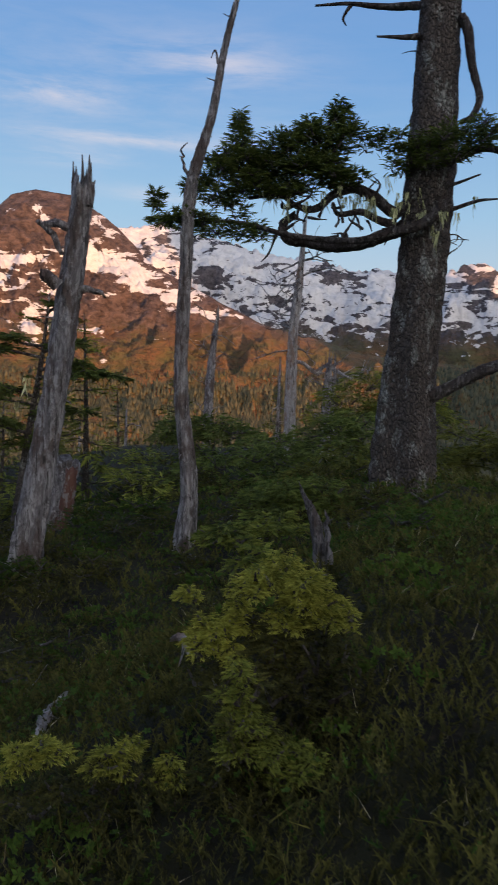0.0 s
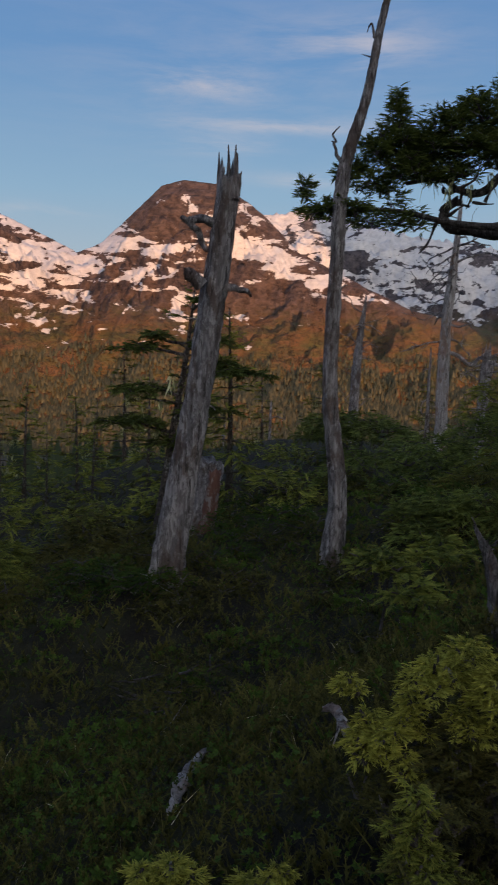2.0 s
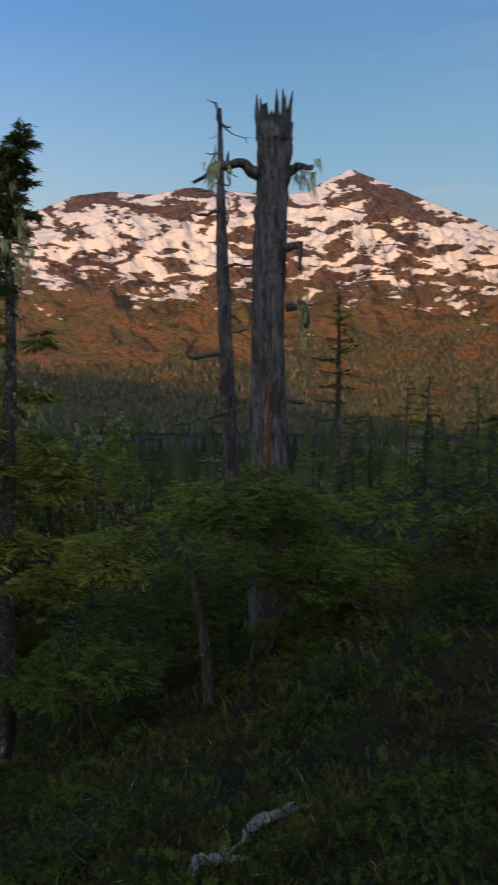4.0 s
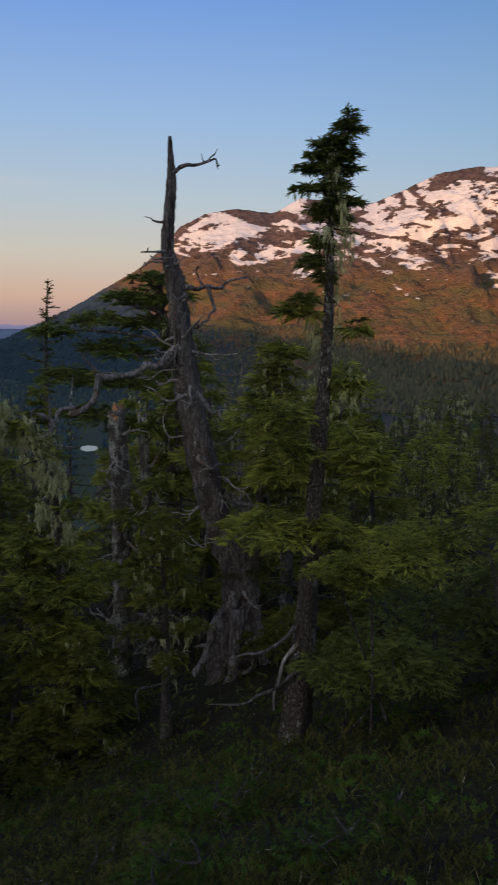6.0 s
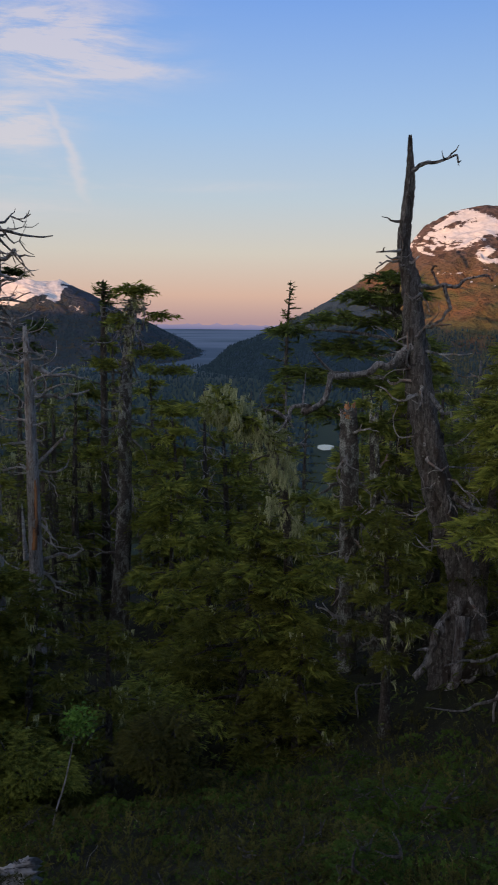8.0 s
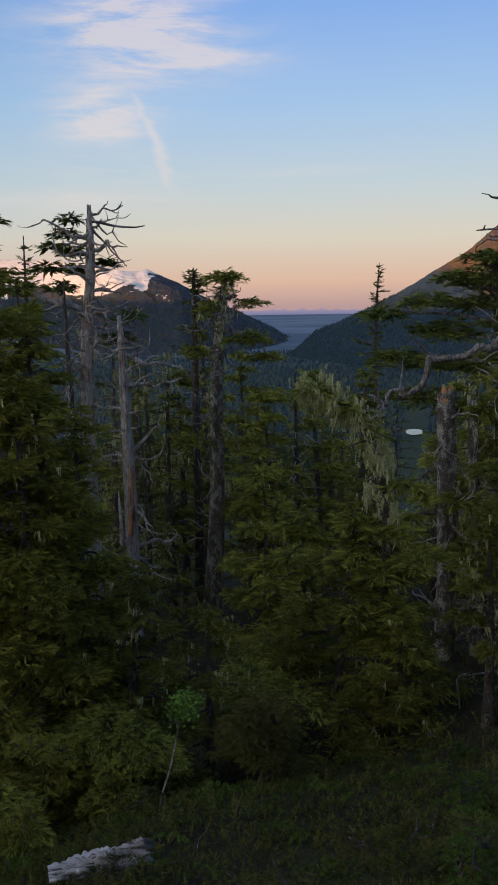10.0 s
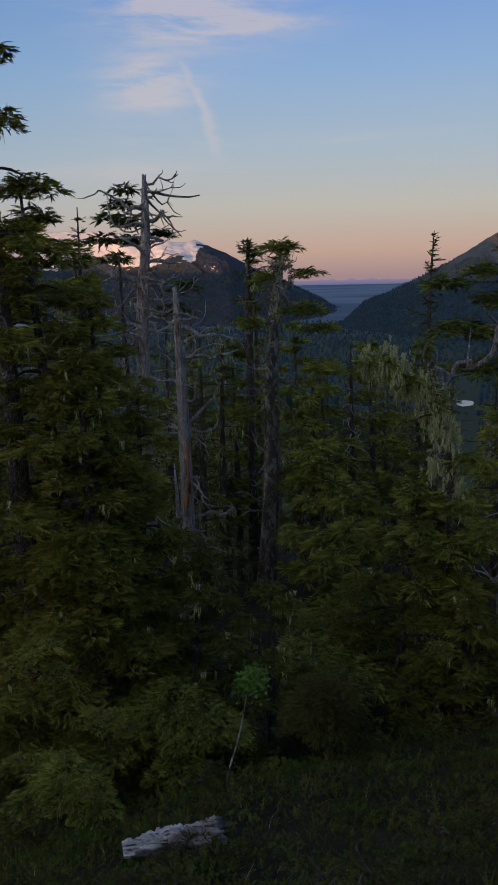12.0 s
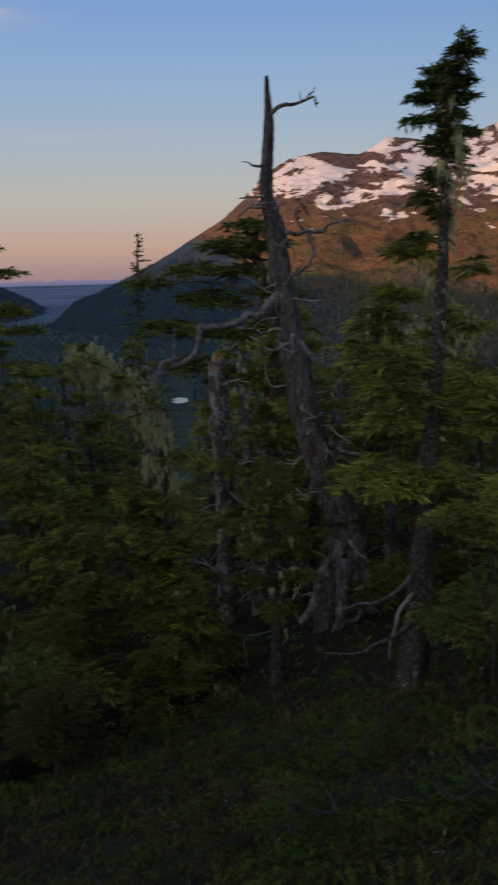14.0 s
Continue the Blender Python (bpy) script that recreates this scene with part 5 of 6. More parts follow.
cap = [(-19.78, 2.41, -5.74), (-19.77, 2.58, -2.58), (-19.77, 2.62, 0.13), (-19.76, 2.77, 1.97), (-19.75, 2.9, 2.55)]
ob = conifer("flat_topped_hemlock", "mossy hemlock with a flat cap of foliage", cap, [0.2, 0.175, 0.148, 0.1, 0.03], 0.25, 0.85, 60, HEMLOCK, 46, 0.18, 0.1, 0.2, lambda s, g: g.uniform(0.3, 1.0) * (1.25 - s), 360, 0.5, MOSSY, 14)
stubs(ob, cap, [0.2, 0.175, 0.148, 0.1, 0.03], 46, rng, 0.15, 0.9, 0.8, 0.028, GREY)
pads(ob, [((-19.76, 2.84, 2.62), 0.5, 0.13), ((-19.7, 3.4, 2.02), 0.34, 0.1), ((-19.78, 2.5, 1.98), 0.28, 0.1), ((-19.71, 3.34, 1.22), 0.55, 0.14), ((-19.66, 3.8, 0.74), 0.4, 0.12), ((-19.64, 3.93, -0.13), 0.6, 0.16), ((-19.8, 2.12, 0.92), 0.34, 0.12), ((-19.7, 3.47, -2.66), 0.85, 0.26), ((-19.67, 3.73, -3.44), 0.6, 0.24), ((-19.8, 2.03, -1.2), 0.45, 0.16), ((-19.74, 3.3, -1.3), 0.4, 0.12)], HEMLOCK, np.random.default_rng(47), 460, 0.18, "cap", templates=TUFTS, up=0.15)
dead1 = [(-18.4, -0.31, -5.2), (-18.4, -0.3, -1.44), (-18.4, -0.26, 1.04), (-18.41, -0.13, 2.84), (-18.41, -0.11, 4.06)]
ob = snag("many_limbed_snag", "pale dead tree with many bare crooked limbs", dead1, [0.17, 0.15, 0.135, 0.1, 0.04], PALE,
          [([(-18.36, -0.12, 1.79), (-18.24, -0.47, 1.85), (-18.1, -0.87, 2.03), (-17.93, -1.42, 2.3), (-17.73, -2.03, 2.42)], 0.085, 0.02), ([(-18.37, -0.06, 3.14), (-18.38, 0.11, 3.2), (-18.38, 0.26, 3.36), (-18.39, 0.35, 3.22), (-18.39, 0.46, 3.02)], 0.05, 0.012), ([(-18.39, 0.35, 3.22), (-18.39, 0.47, 3.24), (-18.39, 0.64, 3.23)], 0.025, 0.008), ([(-18.36, -0.12, 3.4), (-18.34, -0.41, 3.46), (-18.32, -0.64, 3.6), (-18.29, -0.92, 3.68), (-18.25, -1.27, 3.64)], 0.045, 0.014)], 0.08, 14, 0.1, 18)
stubs(ob, dead1, [0.17, 0.15, 0.135, 0.1, 0.04], 54, rng, 0.3, 0.98, 0.8, 0.03, PALE)
pads(ob, [((-18.93, -0.56, 3.89), 0.25, 0.08), ((-18.92, -0.7, 3.57), 0.3, 0.1), ((-18.9, -0.89, 3.27), 0.35, 0.08), ((-18.94, -0.47, 3.21), 0.3, 0.1), ((-18.89, -1.03, 2.86), 0.45, 0.09), ((-18.94, -0.49, 2.79), 0.35, 0.1), ((-18.91, -0.81, 2.43), 0.4, 0.1), ((-18.98, 0.19, 2.96), 0.25, 0.07), ((-19.0, 0.65, 1.8), 0.4, 0.12), ((-18.99, 0.38, 1.3), 0.35, 0.12)], SPRUCE, np.random.default_rng(52), 150, 0.2)
dead2 = [(-16.95, 0.61, -4.6), (-16.94, 0.6, -1.8), (-16.94, 0.54, 0.65), (-16.94, 0.49, 1.75)]
ob = snag("split_snag", "grey dead trunk with a split showing orange wood", dead2, [0.155, 0.126, 0.092, 0.04], PALE,
          [([(-16.95, 0.64, 0.42), (-16.95, 1.15, 0.4), (-16.94, 1.73, 0.45)], 0.05, 0.015), ([(-16.94, 0.58, 0.98), (-16.95, 1.17, 0.84), (-16.94, 1.68, 0.73)], 0.05, 0.015), ([(-16.95, 0.65, -0.97), (-16.95, 1.13, -0.52), (-16.95, 1.3, -0.29)], 0.04, 0.015),
           ([(-16.95, 0.64, -3.01), (-16.95, 0.94, -2.87), (-16.95, 1.29, -2.91), (-16.95, 1.53, -2.77)], 0.04, 0.03)], 0.1, 14, 0.1, 19, 0, ([(-16.83, 0.62, -2.4), (-16.83, 0.62, -1.9), (-16.85, 0.6, -1.5)], 0.06, 0.02))
stubs(ob, dead2, [0.155, 0.126, 0.092, 0.04], 44, rng, 0.1, 0.97, 0.7, 0.028, PALE)
for line, r0, r1, mat in (([(-16.8, 0.58, -2.7), (-16.8, 0.62, -2.1), (-16.82, 0.63, -1.5), (-16.85, 0.6, -1.1)], 0.04, 0.015, FRESH), ([(-16.78, 0.42, -2.9), (-16.78, 0.38, -2.3), (-16.8, 0.36, -1.8)], 0.045, 0.012, LOGWOOD)):
    part("split_wood", mesh_from("split_wood", *tube(shifted(line, ob.location), np.linspace(r0, r1, len(line)), 9, 6, 0.5, 0, 0.08, 5), mat), ob, "split orange heartwood" if mat is FRESH else "bleached wood splinter")
far_tip = [(-43.34, 12.73, -10.5), (-43.34, 12.74, -6.0), (-43.34, 12.75, -2.0), (-43.32, 12.79, 1.5), (-43.28, 12.93, 4.13)]
conifer("spindly_spruce", "spindly lone spruce rising over the forest", far_tip, [0.2, 0.15, 0.12, 0.08, 0.02], 0.5, 1.6, 60, SPRUCE, 48, 0.42, 0.2, 0.05, lambda s, g: g.uniform(0.15, 0.8) * (1.15 - s), wind=(0.0, 0.5))

# a flat-topped hemlock with wide dark plates of foliage
flat_top = [(-12.7, 6.9, float(ground_z(-12.7, 6.9))), (-12.78, 6.69, 1.23), (-12.84, 6.55, 2.16), (-12.83, 6.58, 2.69)]
g = np.random.default_rng(58)
ob = conifer("plate_hemlock", "flat-topped hemlock with wide separate foliage plates", flat_top, [0.15, 0.11, 0.07, 0.02], 0.4, 0.7, 16, SPRUCE, 59, 0.16, 0.1, 0.1, lambda s, g: g.uniform(0.3, 1), 50, 0.6)
plates = [((-12.84, 6.54, 2.66), 0.42, 0.1), ((-12.99, 6.17, 2.33), 0.5, 0.1), ((-12.77, 6.72, 2.34), 0.4, 0.09), ((-13.18, 5.64, 2.02), 0.5, 0.08), ((-13.39, 4.93, 1.81), 0.35, 0.06), ((-13.08, 5.9, 1.54), 0.6, 0.12), ((-13.33, 5.15, 1.11), 0.45, 0.09), ((-13.08, 5.91, 0.98), 0.55, 0.1), ((-12.71, 6.86, 1.61), 0.45, 0.1), ((-12.89, 6.42, 1.97), 0.4, 0.09), ((-12.78, 6.7, 1.0), 0.6, 0.12), ((-13.2, 5.55, 0.46), 0.6, 0.12), ((-12.88, 6.44, 0.28), 0.7, 0.14)]
pads(ob, plates, SPRUCE, g, 420, 0.19, "plate", up=0.1, templates=TUFTS)
stem, _ = smooth_line(flat_top, [1] * 4, 12)
for c, w, h in plates:
    c = np.array(c)
    b = stem[np.argmin(np.abs(stem[:, 2] - c[2] + 0.15))]
    part("limb", mesh_from("limb", *tube(shifted([b, (b + c) / 2 + g.normal(0, 0.06, 3), c], ob.location), [0.035, 0.028, 0.01], 6, 4, 0.2), GREY), ob)
# the spire behind the cap tree
conifer("slim_fir", "slim whorled fir among mossy hemlocks", [(-21.8, 2.23, -6.0), (-21.8, 2.23, 1.39), (-21.8, 2.23, 2.94)], [0.12, 0.08, 0.015], 0.4, 0.6, 60, SPRUCE, 60, 0.2, 0.14, 0.05, beard=60)
conifer("slim_fir", "slim dark fir beyond the dead tree", [(-26.0, -2.6, -7.0), (-26.0, -2.6, 0.0), (-25.75, -2.55, 4.09)], [0.14, 0.09, 0.015], 0.4, 0.9, 60, SPRUCE, 61, 0.28, 0.16, 0.05)

# the dense conifer on the slope beside the valley view
def layered(label, x, y, height, reach, count, seed, needles=HEMLOCK, density=150, size=0.2, beard=120, low=0.1, group="layered hemlocks at the forest edge", templates=None):
    """A hemlock built of drooping tiers: limbs from the trunk that each carry a flat pad of sprays."""
    g = np.random.default_rng(seed)
    z = float(ground_z(x, y))
    ob = root("layered_hemlock", (x, y, z), label, "tree", group)
    lean = g.normal(0, 0.04, 2) * height
    line = [(0, 0, -0.15), (lean[0] * 0.3, lean[1] * 0.3, height * 0.5), (lean[0], lean[1], height)]
    part("trunk", mesh_from("trunk", *tube(line, [0.014 * height + 0.03, 0.01 * height + 0.015, 0.012], 10, 8, 0.16, 0.4, 0, seed), BARK), ob)
    clumps, hangs = [], []
    for k in range(count):
        f = low + (0.98 - low) * (k + g.random()) / count
        a = 2.4 * k + g.uniform(-0.5, 0.5)
        out = reach * (1.05 - f) ** 0.75 * g.uniform(0.45, 0.95) + 0.08
        c = np.array([lean[0] * f + np.cos(a) * out, lean[1] * f + np.sin(a) * out, height * f - 0.18 * out])
        w = max(0.16, reach * (1.12 - f) ** 0.8 * g.uniform(0.34, 0.5))
        clumps.append((c + np.array([x, y, z]), w, 0.05 + 0.08 * w))
        b = np.array([lean[0] * f, lean[1] * f, height * f])
        part("limb", mesh_from("limb", *tube([b, (b + c) / 2 + np.array([0, 0, 0.06]), c], [0.012 + 0.02 * w, 0.01 + 0.012 * w, 0.005], 6, 3, 0.2, 0, 0, k), DARK), ob)
        hangs.append(np.array([c * 0.7 + b * 0.3, c * 0.85 + b * 0.15, c]))
    clumps.append((np.array([lean[0] + x, lean[1] + y, height + z]), 0.14 + 0.05 * reach, 0.14))
    pads(ob, clumps, needles, g, density, size, twigs=False, templates=templates, roll=0.8)
    if beard:
        h = np.concatenate(hangs)
        beards(ob, h[g.integers(0, len(h), beard)] + g.normal(0, 0.08, (beard, 3)), g, 0.22)
    return ob


for k, (az, r, top, reach, count, low) in enumerate((
        (103, 8.6, 17.0, 1.5, 34, 0.1), (100.2, 9.2, 5.6, 1.5, 70, 0.05), (96.6, 9.2, -0.8, 1.1, 52, 0.05), (98.6, 8.2, -5.0, 1.1, 40, 0.05), (95.2, 9.0, -7.0, 0.8, 36, 0.05), (92.4, 8.4, -18.5, 0.8, 24, 0.05), (86.3, 8.8, -21.0, 0.8, 12, 0.05), (99, 13, 4.0, 1.4, 22, 0.1), (96.8, 14.5, 1.8, 1.2, 20, 0.1), (88.0, 22.5, -4.5, 1.2, 20, 0.3), (83.6, 25, -3.2, 1.3, 20, 0.3), (86.5, 28, 0.0, 1.1, 20, 0.3),
        (81.5, 19, -6.0, 1.2, 18, 0.2), (78.5, 22, -4.6, 1.3, 18, 0.3), (75.8, 25, -4.4, 1.3, 18, 0.3), (79.5, 13.6, -14.5, 1.2, 16, 0.1), (77.0, 10.6, -13.5, 1.5, 30, 0.15), (67.5, 19, -3.4, 1.3, 18, 0.3), (65.6, 13.0, -4.4, 1.3, 18, 0.3), (64.0, 17.5, -2.4, 1.4, 20, 0.3),
        (59.5, 13.5, -3.6, 1.3, 18, 0.1), (56.5, 10.6, -6.0, 1.2, 20, 0.1), (55, 15, -3.0, 1.3, 18, 0.1), (52, 11.5, -6.5, 1.1, 18, 0.1), (82.2, 14.5, -11.5, 1.0, 14, 0.1), (66.2, 9.0, -12.8, 0.5, 12, 0.4), (60.4, 10.2, -1.8, 0.62, 26, 0.45), (72.8, 9.8, -21.0, 0.9, 14, 0.05), (70.5, 17.0, -9.0, 1.2, 14, 0.05))):
    x, y = -math.sin(radians(az)) * r, math.cos(radians(az)) * r + 1.1
    h = 1.9 + r * math.tan(radians(top)) - float(ground_z(x, y))
    near = r < 12
    # near trees: darker olive and lighter golden needles stand in for shade and light
    layered("dense green hemlock with drooping layered sprays", x, y, h, reach, count, 200 + k, (SHADED_OLIVE if az < 94 else GOLDEN) if near else HEMLOCK, density=800 if near else 140, size=0.112 if near else 0.25, low=low, templates=TUFTS)

# dead stems that stand in the forest
gd = np.random.default_rng(66)
for k, (az, r, top) in enumerate(((80.0, 21, -4.5), (74.2, 19.5, -4.6), (66.3, 15.8, -2.6), (63.8, 13.0, -5.0), (61.6, 16.5, -2.4), (58.0, 12.5, -5.6), (95.2, 18, 1.8))):
    x, y = -math.sin(radians(az)) * r, math.cos(radians(az)) * r + 1.1
    z0, z1 = float(ground_z(x, y)), 1.9 + r * math.tan(radians(top))
    lean = gd.normal(0, 0.18, 2)
    line = [(x, y, z0), (x + lean[0] * 0.4, y + lean[1] * 0.4, z0 * 0.5 + z1 * 0.5), (x + lean[0], y + lean[1], z1)]
    r0 = gd.uniform(0.09, 0.15)
    ob = snag("forest_snag", "bare grey dead stem with crooked twigs", line, [r0, r0 * 0.75, 0.02], ASH if k % 3 else DARK, ragged=0.05, sides=9, seed=500 + k)
    stubs(ob, line, [r0, r0 * 0.75, 0.02], 30, gd, 0.15, 0.97, 0.6, 0.017, GREY if k % 2 else PALE, 0.1)
    h = np.array(line[1]) + (np.array(line[2]) - np.array(line[1])) * gd.uniform(-0.3, 0.9, (26, 1)) + gd.normal(0, 0.16, (26, 3))
    beards(ob, h - np.array(ob.location), gd, 0.22)

# broadleaf sapling
sap = [(-6.35, 1.04, -2.6), (-6.35, 1.11, -2.14), (-6.35, 1.21, -1.79), (-6.35, 1.3, -1.34)]
g = np.random.default_rng(51)
ob = root("leafy_sapling", (-6.35, 1.04, float(ground_z(-6.35, 1.04))), "slim sapling with a tuft of fresh green leaves", "sapling")
part("stem", mesh_from("stem", *tube(shifted(sap, ob.location) + 0, [0.009, 0.008, 0.007, 0.004], 7, 5, 0.3), GREY), ob)
LEAFLET = (np.array([[(0, 0, 0), (0.5, -0.3, 0.05), (1, 0, 0)], [(0, 0, 0), (1, 0, 0), (0.5, 0.3, 0.05)]]), np.array([[0.3, 0.6, 1.0], [0.3, 1.0, 0.6]]))
c = np.array([(-6.35, 1.31, -1.32)]) - np.array(ob.location) + g.normal(0, 1, (420, 3)) * [0.06, 0.06, 0.07]
v, t, y = scatter([LEAFLET], c, g.normal(0, 1, (420, 3)), g.uniform(0.025, 0.05, 420), g)
part("leaves", mesh_from("leaves", v, t, SAPLING, False, y), ob)

# ---- shrubs ----
def cedar(label, tops, under, needles, seed):
    """A low bush: bright fine-needled tops over dark twiggy undergrowth."""
    ob = bush("cedar_bush", label, tops, needles, seed, 26000, 0.024, "golden bushes in the heath", TUFTS, 0, 1.2)
    pads(ob, under, HEATH, np.random.default_rng(seed + 1), 4200, 0.034, "undergrowth", SPRIGS)


cedar("low golden-green conifer bush in dark heath", [((0.11, 2.35, 1.06), 0.1, 0.076), ((0.2, 2.34, 1.02), 0.085, 0.068), ((0.03, 2.35, 1.03), 0.075, 0.068), ((0.27, 2.33, 0.98), 0.05, 0.043), ((0.16, 2.34, 0.98), 0.09, 0.060), ((-0.11, 2.35, 0.91), 0.07, 0.051), ((-0.05, 2.3, 0.9), 0.06, 0.051), ((-0.16, 2.34, 1.02), 0.035, 0.025), ((-0.02, 2.35, 0.96), 0.05, 0.051)], [((0.15, 2.4, 0.89), 0.13, 0.119), ((0.02, 2.4, 0.87), 0.12, 0.119), ((0.26, 2.39, 0.86), 0.1, 0.119), ((0.08, 2.3, 0.8), 0.12, 0.136), ((0.21, 2.29, 0.78), 0.12, 0.136), ((-0.05, 2.3, 0.78), 0.1, 0.102)], BRIGHT, 61)
cedar("dull green conifer bush under the golden one", [((0.05, 2.1, 0.68), 0.1, 0.068), ((-0.01, 2.1, 0.84), 0.05, 0.068), ((0.14, 2.1, 0.65), 0.08, 0.051), ((0.01, 2.1, 0.74), 0.07, 0.060)], [((0.07, 2.1, 0.58), 0.12, 0.085), ((0.17, 2.09, 0.58), 0.1, 0.085), ((-0.03, 2.1, 0.6), 0.1, 0.085), ((0.02, 2.1, 0.78), 0.08, 0.085)], HEMLOCK, 64)
cedar("small golden-green bush low in the heath", [((-0.51, 2.09, 0.66), 0.07, 0.034), ((-0.57, 2.07, 0.65), 0.05, 0.034), ((-0.34, 2.12, 0.63), 0.06, 0.034), ((-0.29, 2.13, 0.66), 0.04, 0.031), ((-0.18, 2.14, 0.6), 0.045, 0.037)], [((-0.51, 2.09, 0.6), 0.1, 0.068), ((-0.34, 2.12, 0.57), 0.09, 0.068), ((-0.18, 2.14, 0.55), 0.07, 0.051)], BRIGHT, 62)
bush("young_hemlock", "small young hemlock shoots beside the slim snag", [((-0.12, 5.0, 0.72), 0.2, 0.08), ((0.05, 4.6, 0.68), 0.16, 0.06), ((0.2, 5.2, 0.78), 0.18, 0.06)], HEMLOCK, 63, 1300, 0.07)
SHRUBS = [
    ([((-5.06, 6.84, -0.24), 0.5, 0.25), ((-5.34, 6.59, -0.51), 0.45, 0.25), ((-4.8, 7.04, -0.51), 0.4, 0.22), ((-5.1, 6.8, -0.85), 0.45, 0.22)], SPRUCE), ([((-4.67, 8.11, -0.26), 0.55, 0.25), ((-4.07, 8.47, -0.35), 0.5, 0.25)], HEMLOCK), ([((-3.85, 6.5, -0.55), 0.4, 0.2), ((-3.53, 6.7, -0.44), 0.4, 0.2)], SPRUCE),
    ([((0.84, 10.47, 0.98), 0.85, 0.2), ((1.3, 10.6, 1.2), 0.6, 0.18), ((0.5, 10.3, 0.6), 0.6, 0.15)], SPRUCE), ([((-0.5, 11.99, 1.08), 0.85, 0.16), ((-1.0, 12.1, 0.98), 0.5, 0.14), ((-0.7, 12.0, 0.55), 0.6, 0.2)], SPRUCE), ([((1.79, 12.88, 1.51), 0.85, 0.42), ((2.5, 12.9, 1.4), 0.8, 0.4)], HEMLOCK),
    ([((0.3, 6.9, 0.62), 0.42, 0.24), ((0.6, 6.8, 0.7), 0.4, 0.22)], SPRUCE), ([((-1.26, 8.91, 0.44), 0.55, 0.3)], HEMLOCK), ([((2.36, 9.2, 1.05), 0.75, 0.22), ((3.2, 9.0, 1.0), 0.8, 0.3), ((2.2, 9.0, 0.75), 0.6, 0.2)], SHADED_OLIVE),
    ([((0.1, 9.36, 0.72), 0.7, 0.3), ((-0.6, 9.5, 0.5), 0.55, 0.3)], SPRUCE), ([((1.04, 8.6, 0.9), 0.62, 0.16), ((0.8, 8.4, 0.6), 0.5, 0.15)], SHADED_OLIVE), ([((-1.78, 14.26, 0.12), 0.7, 0.4), ((-2.8, 14.4, -0.1), 0.7, 0.4)], HEMLOCK),
    ([((-3.78, 5.96, 0.74), 0.52, 0.2), ((-3.67, 6.28, 0.3), 0.48, 0.26), ((-3.98, 5.67, 0.52), 0.36, 0.2), ((-3.5, 6.3, 0.0), 0.5, 0.25)], SPRUCE), ([((-4.7, 4.99, 0.3), 0.38, 0.13), ((-4.9, 4.8, 0.1), 0.3, 0.1)], HEMLOCK), ([((-3.36, 6.82, -0.12), 0.5, 0.3)], HEMLOCK),
    ([((-5.1, 5.0, -0.7), 0.45, 0.22), ((-4.7, 5.2, -0.65), 0.4, 0.22)], SPRUCE), ([((-4.3, 8.82, -0.1), 0.65, 0.45), ((-3.2, 9.2, -0.1), 0.6, 0.35)], HEMLOCK), ([((-2.6, 10.6, 0.1), 0.8, 0.4)], HEMLOCK), ([((-2.9, 8.0, 0.0), 0.6, 0.35), ((-2.3, 7.6, 0.05), 0.5, 0.25)], HEATH),
    ([((-5.75, -0.26, -0.67), 0.18, 0.05), ((-5.73, -0.38, -0.76), 0.16, 0.05), ((-5.78, -0.13, -0.86), 0.12, 0.04)], GOLDEN), ([((-5.83, 0.17, -1.27), 0.17, 0.05), ((-5.86, 0.37, -1.38), 0.13, 0.04), ((-5.71, -0.43, -1.53), 0.14, 0.05), ((-5.82, 0.08, -1.81), 0.13, 0.07)], GOLDEN), ([((-6.12, -0.19, -2.05), 0.4, 0.22)], HEMLOCK), ([((-6.05, 6.37, -0.91), 0.6, 0.4), ((-5.3, 6.4, -0.6), 0.5, 0.35)], SPRUCE),
    ([((-5.0, 7.6, 0.1), 0.7, 0.35), ((-4.4, 7.3, 0.0), 0.5, 0.3)], HEMLOCK), ([((-5.7, 8.5, 0.15), 0.8, 0.35), ((-6.4, 8.1, 0.0), 0.6, 0.3)], HEMLOCK), ([((-9.0, 9.07, 0.0), 0.6, 0.5)], HEMLOCK), ([((-7.2, 7.6, -0.7), 0.8, 0.45)], HEMLOCK), ([((-7.4, 2.2, -2.2), 0.6, 0.35)], HEATH), ([((-7.6, 0.6, -2.4), 0.7, 0.4)], HEMLOCK), ([((-9.6, 2.2, -3.0), 0.9, 0.5)], HEMLOCK),
]
for k, (clumps, mat) in enumerate(SHRUBS):
    bush("wind_pressed_hemlock", "low wind-pressed hemlock shrub with layered green pads" if mat is not GOLDEN else "yellow-green hemlock shrub beside dark trees", clumps, mat, 70 + k, 3000 if mat is GOLDEN else 2300 if np.hypot(*clumps[0][0][:2]) < 8.5 else 430, 0.05 if mat is GOLDEN else 0.08 if np.hypot(*clumps[0][0][:2]) < 8.5 else 0.125, "hemlock shrubs on the hillside", TUFTS, 0 if mat is GOLDEN else 2, 0.9 if mat is GOLDEN else 0.5)

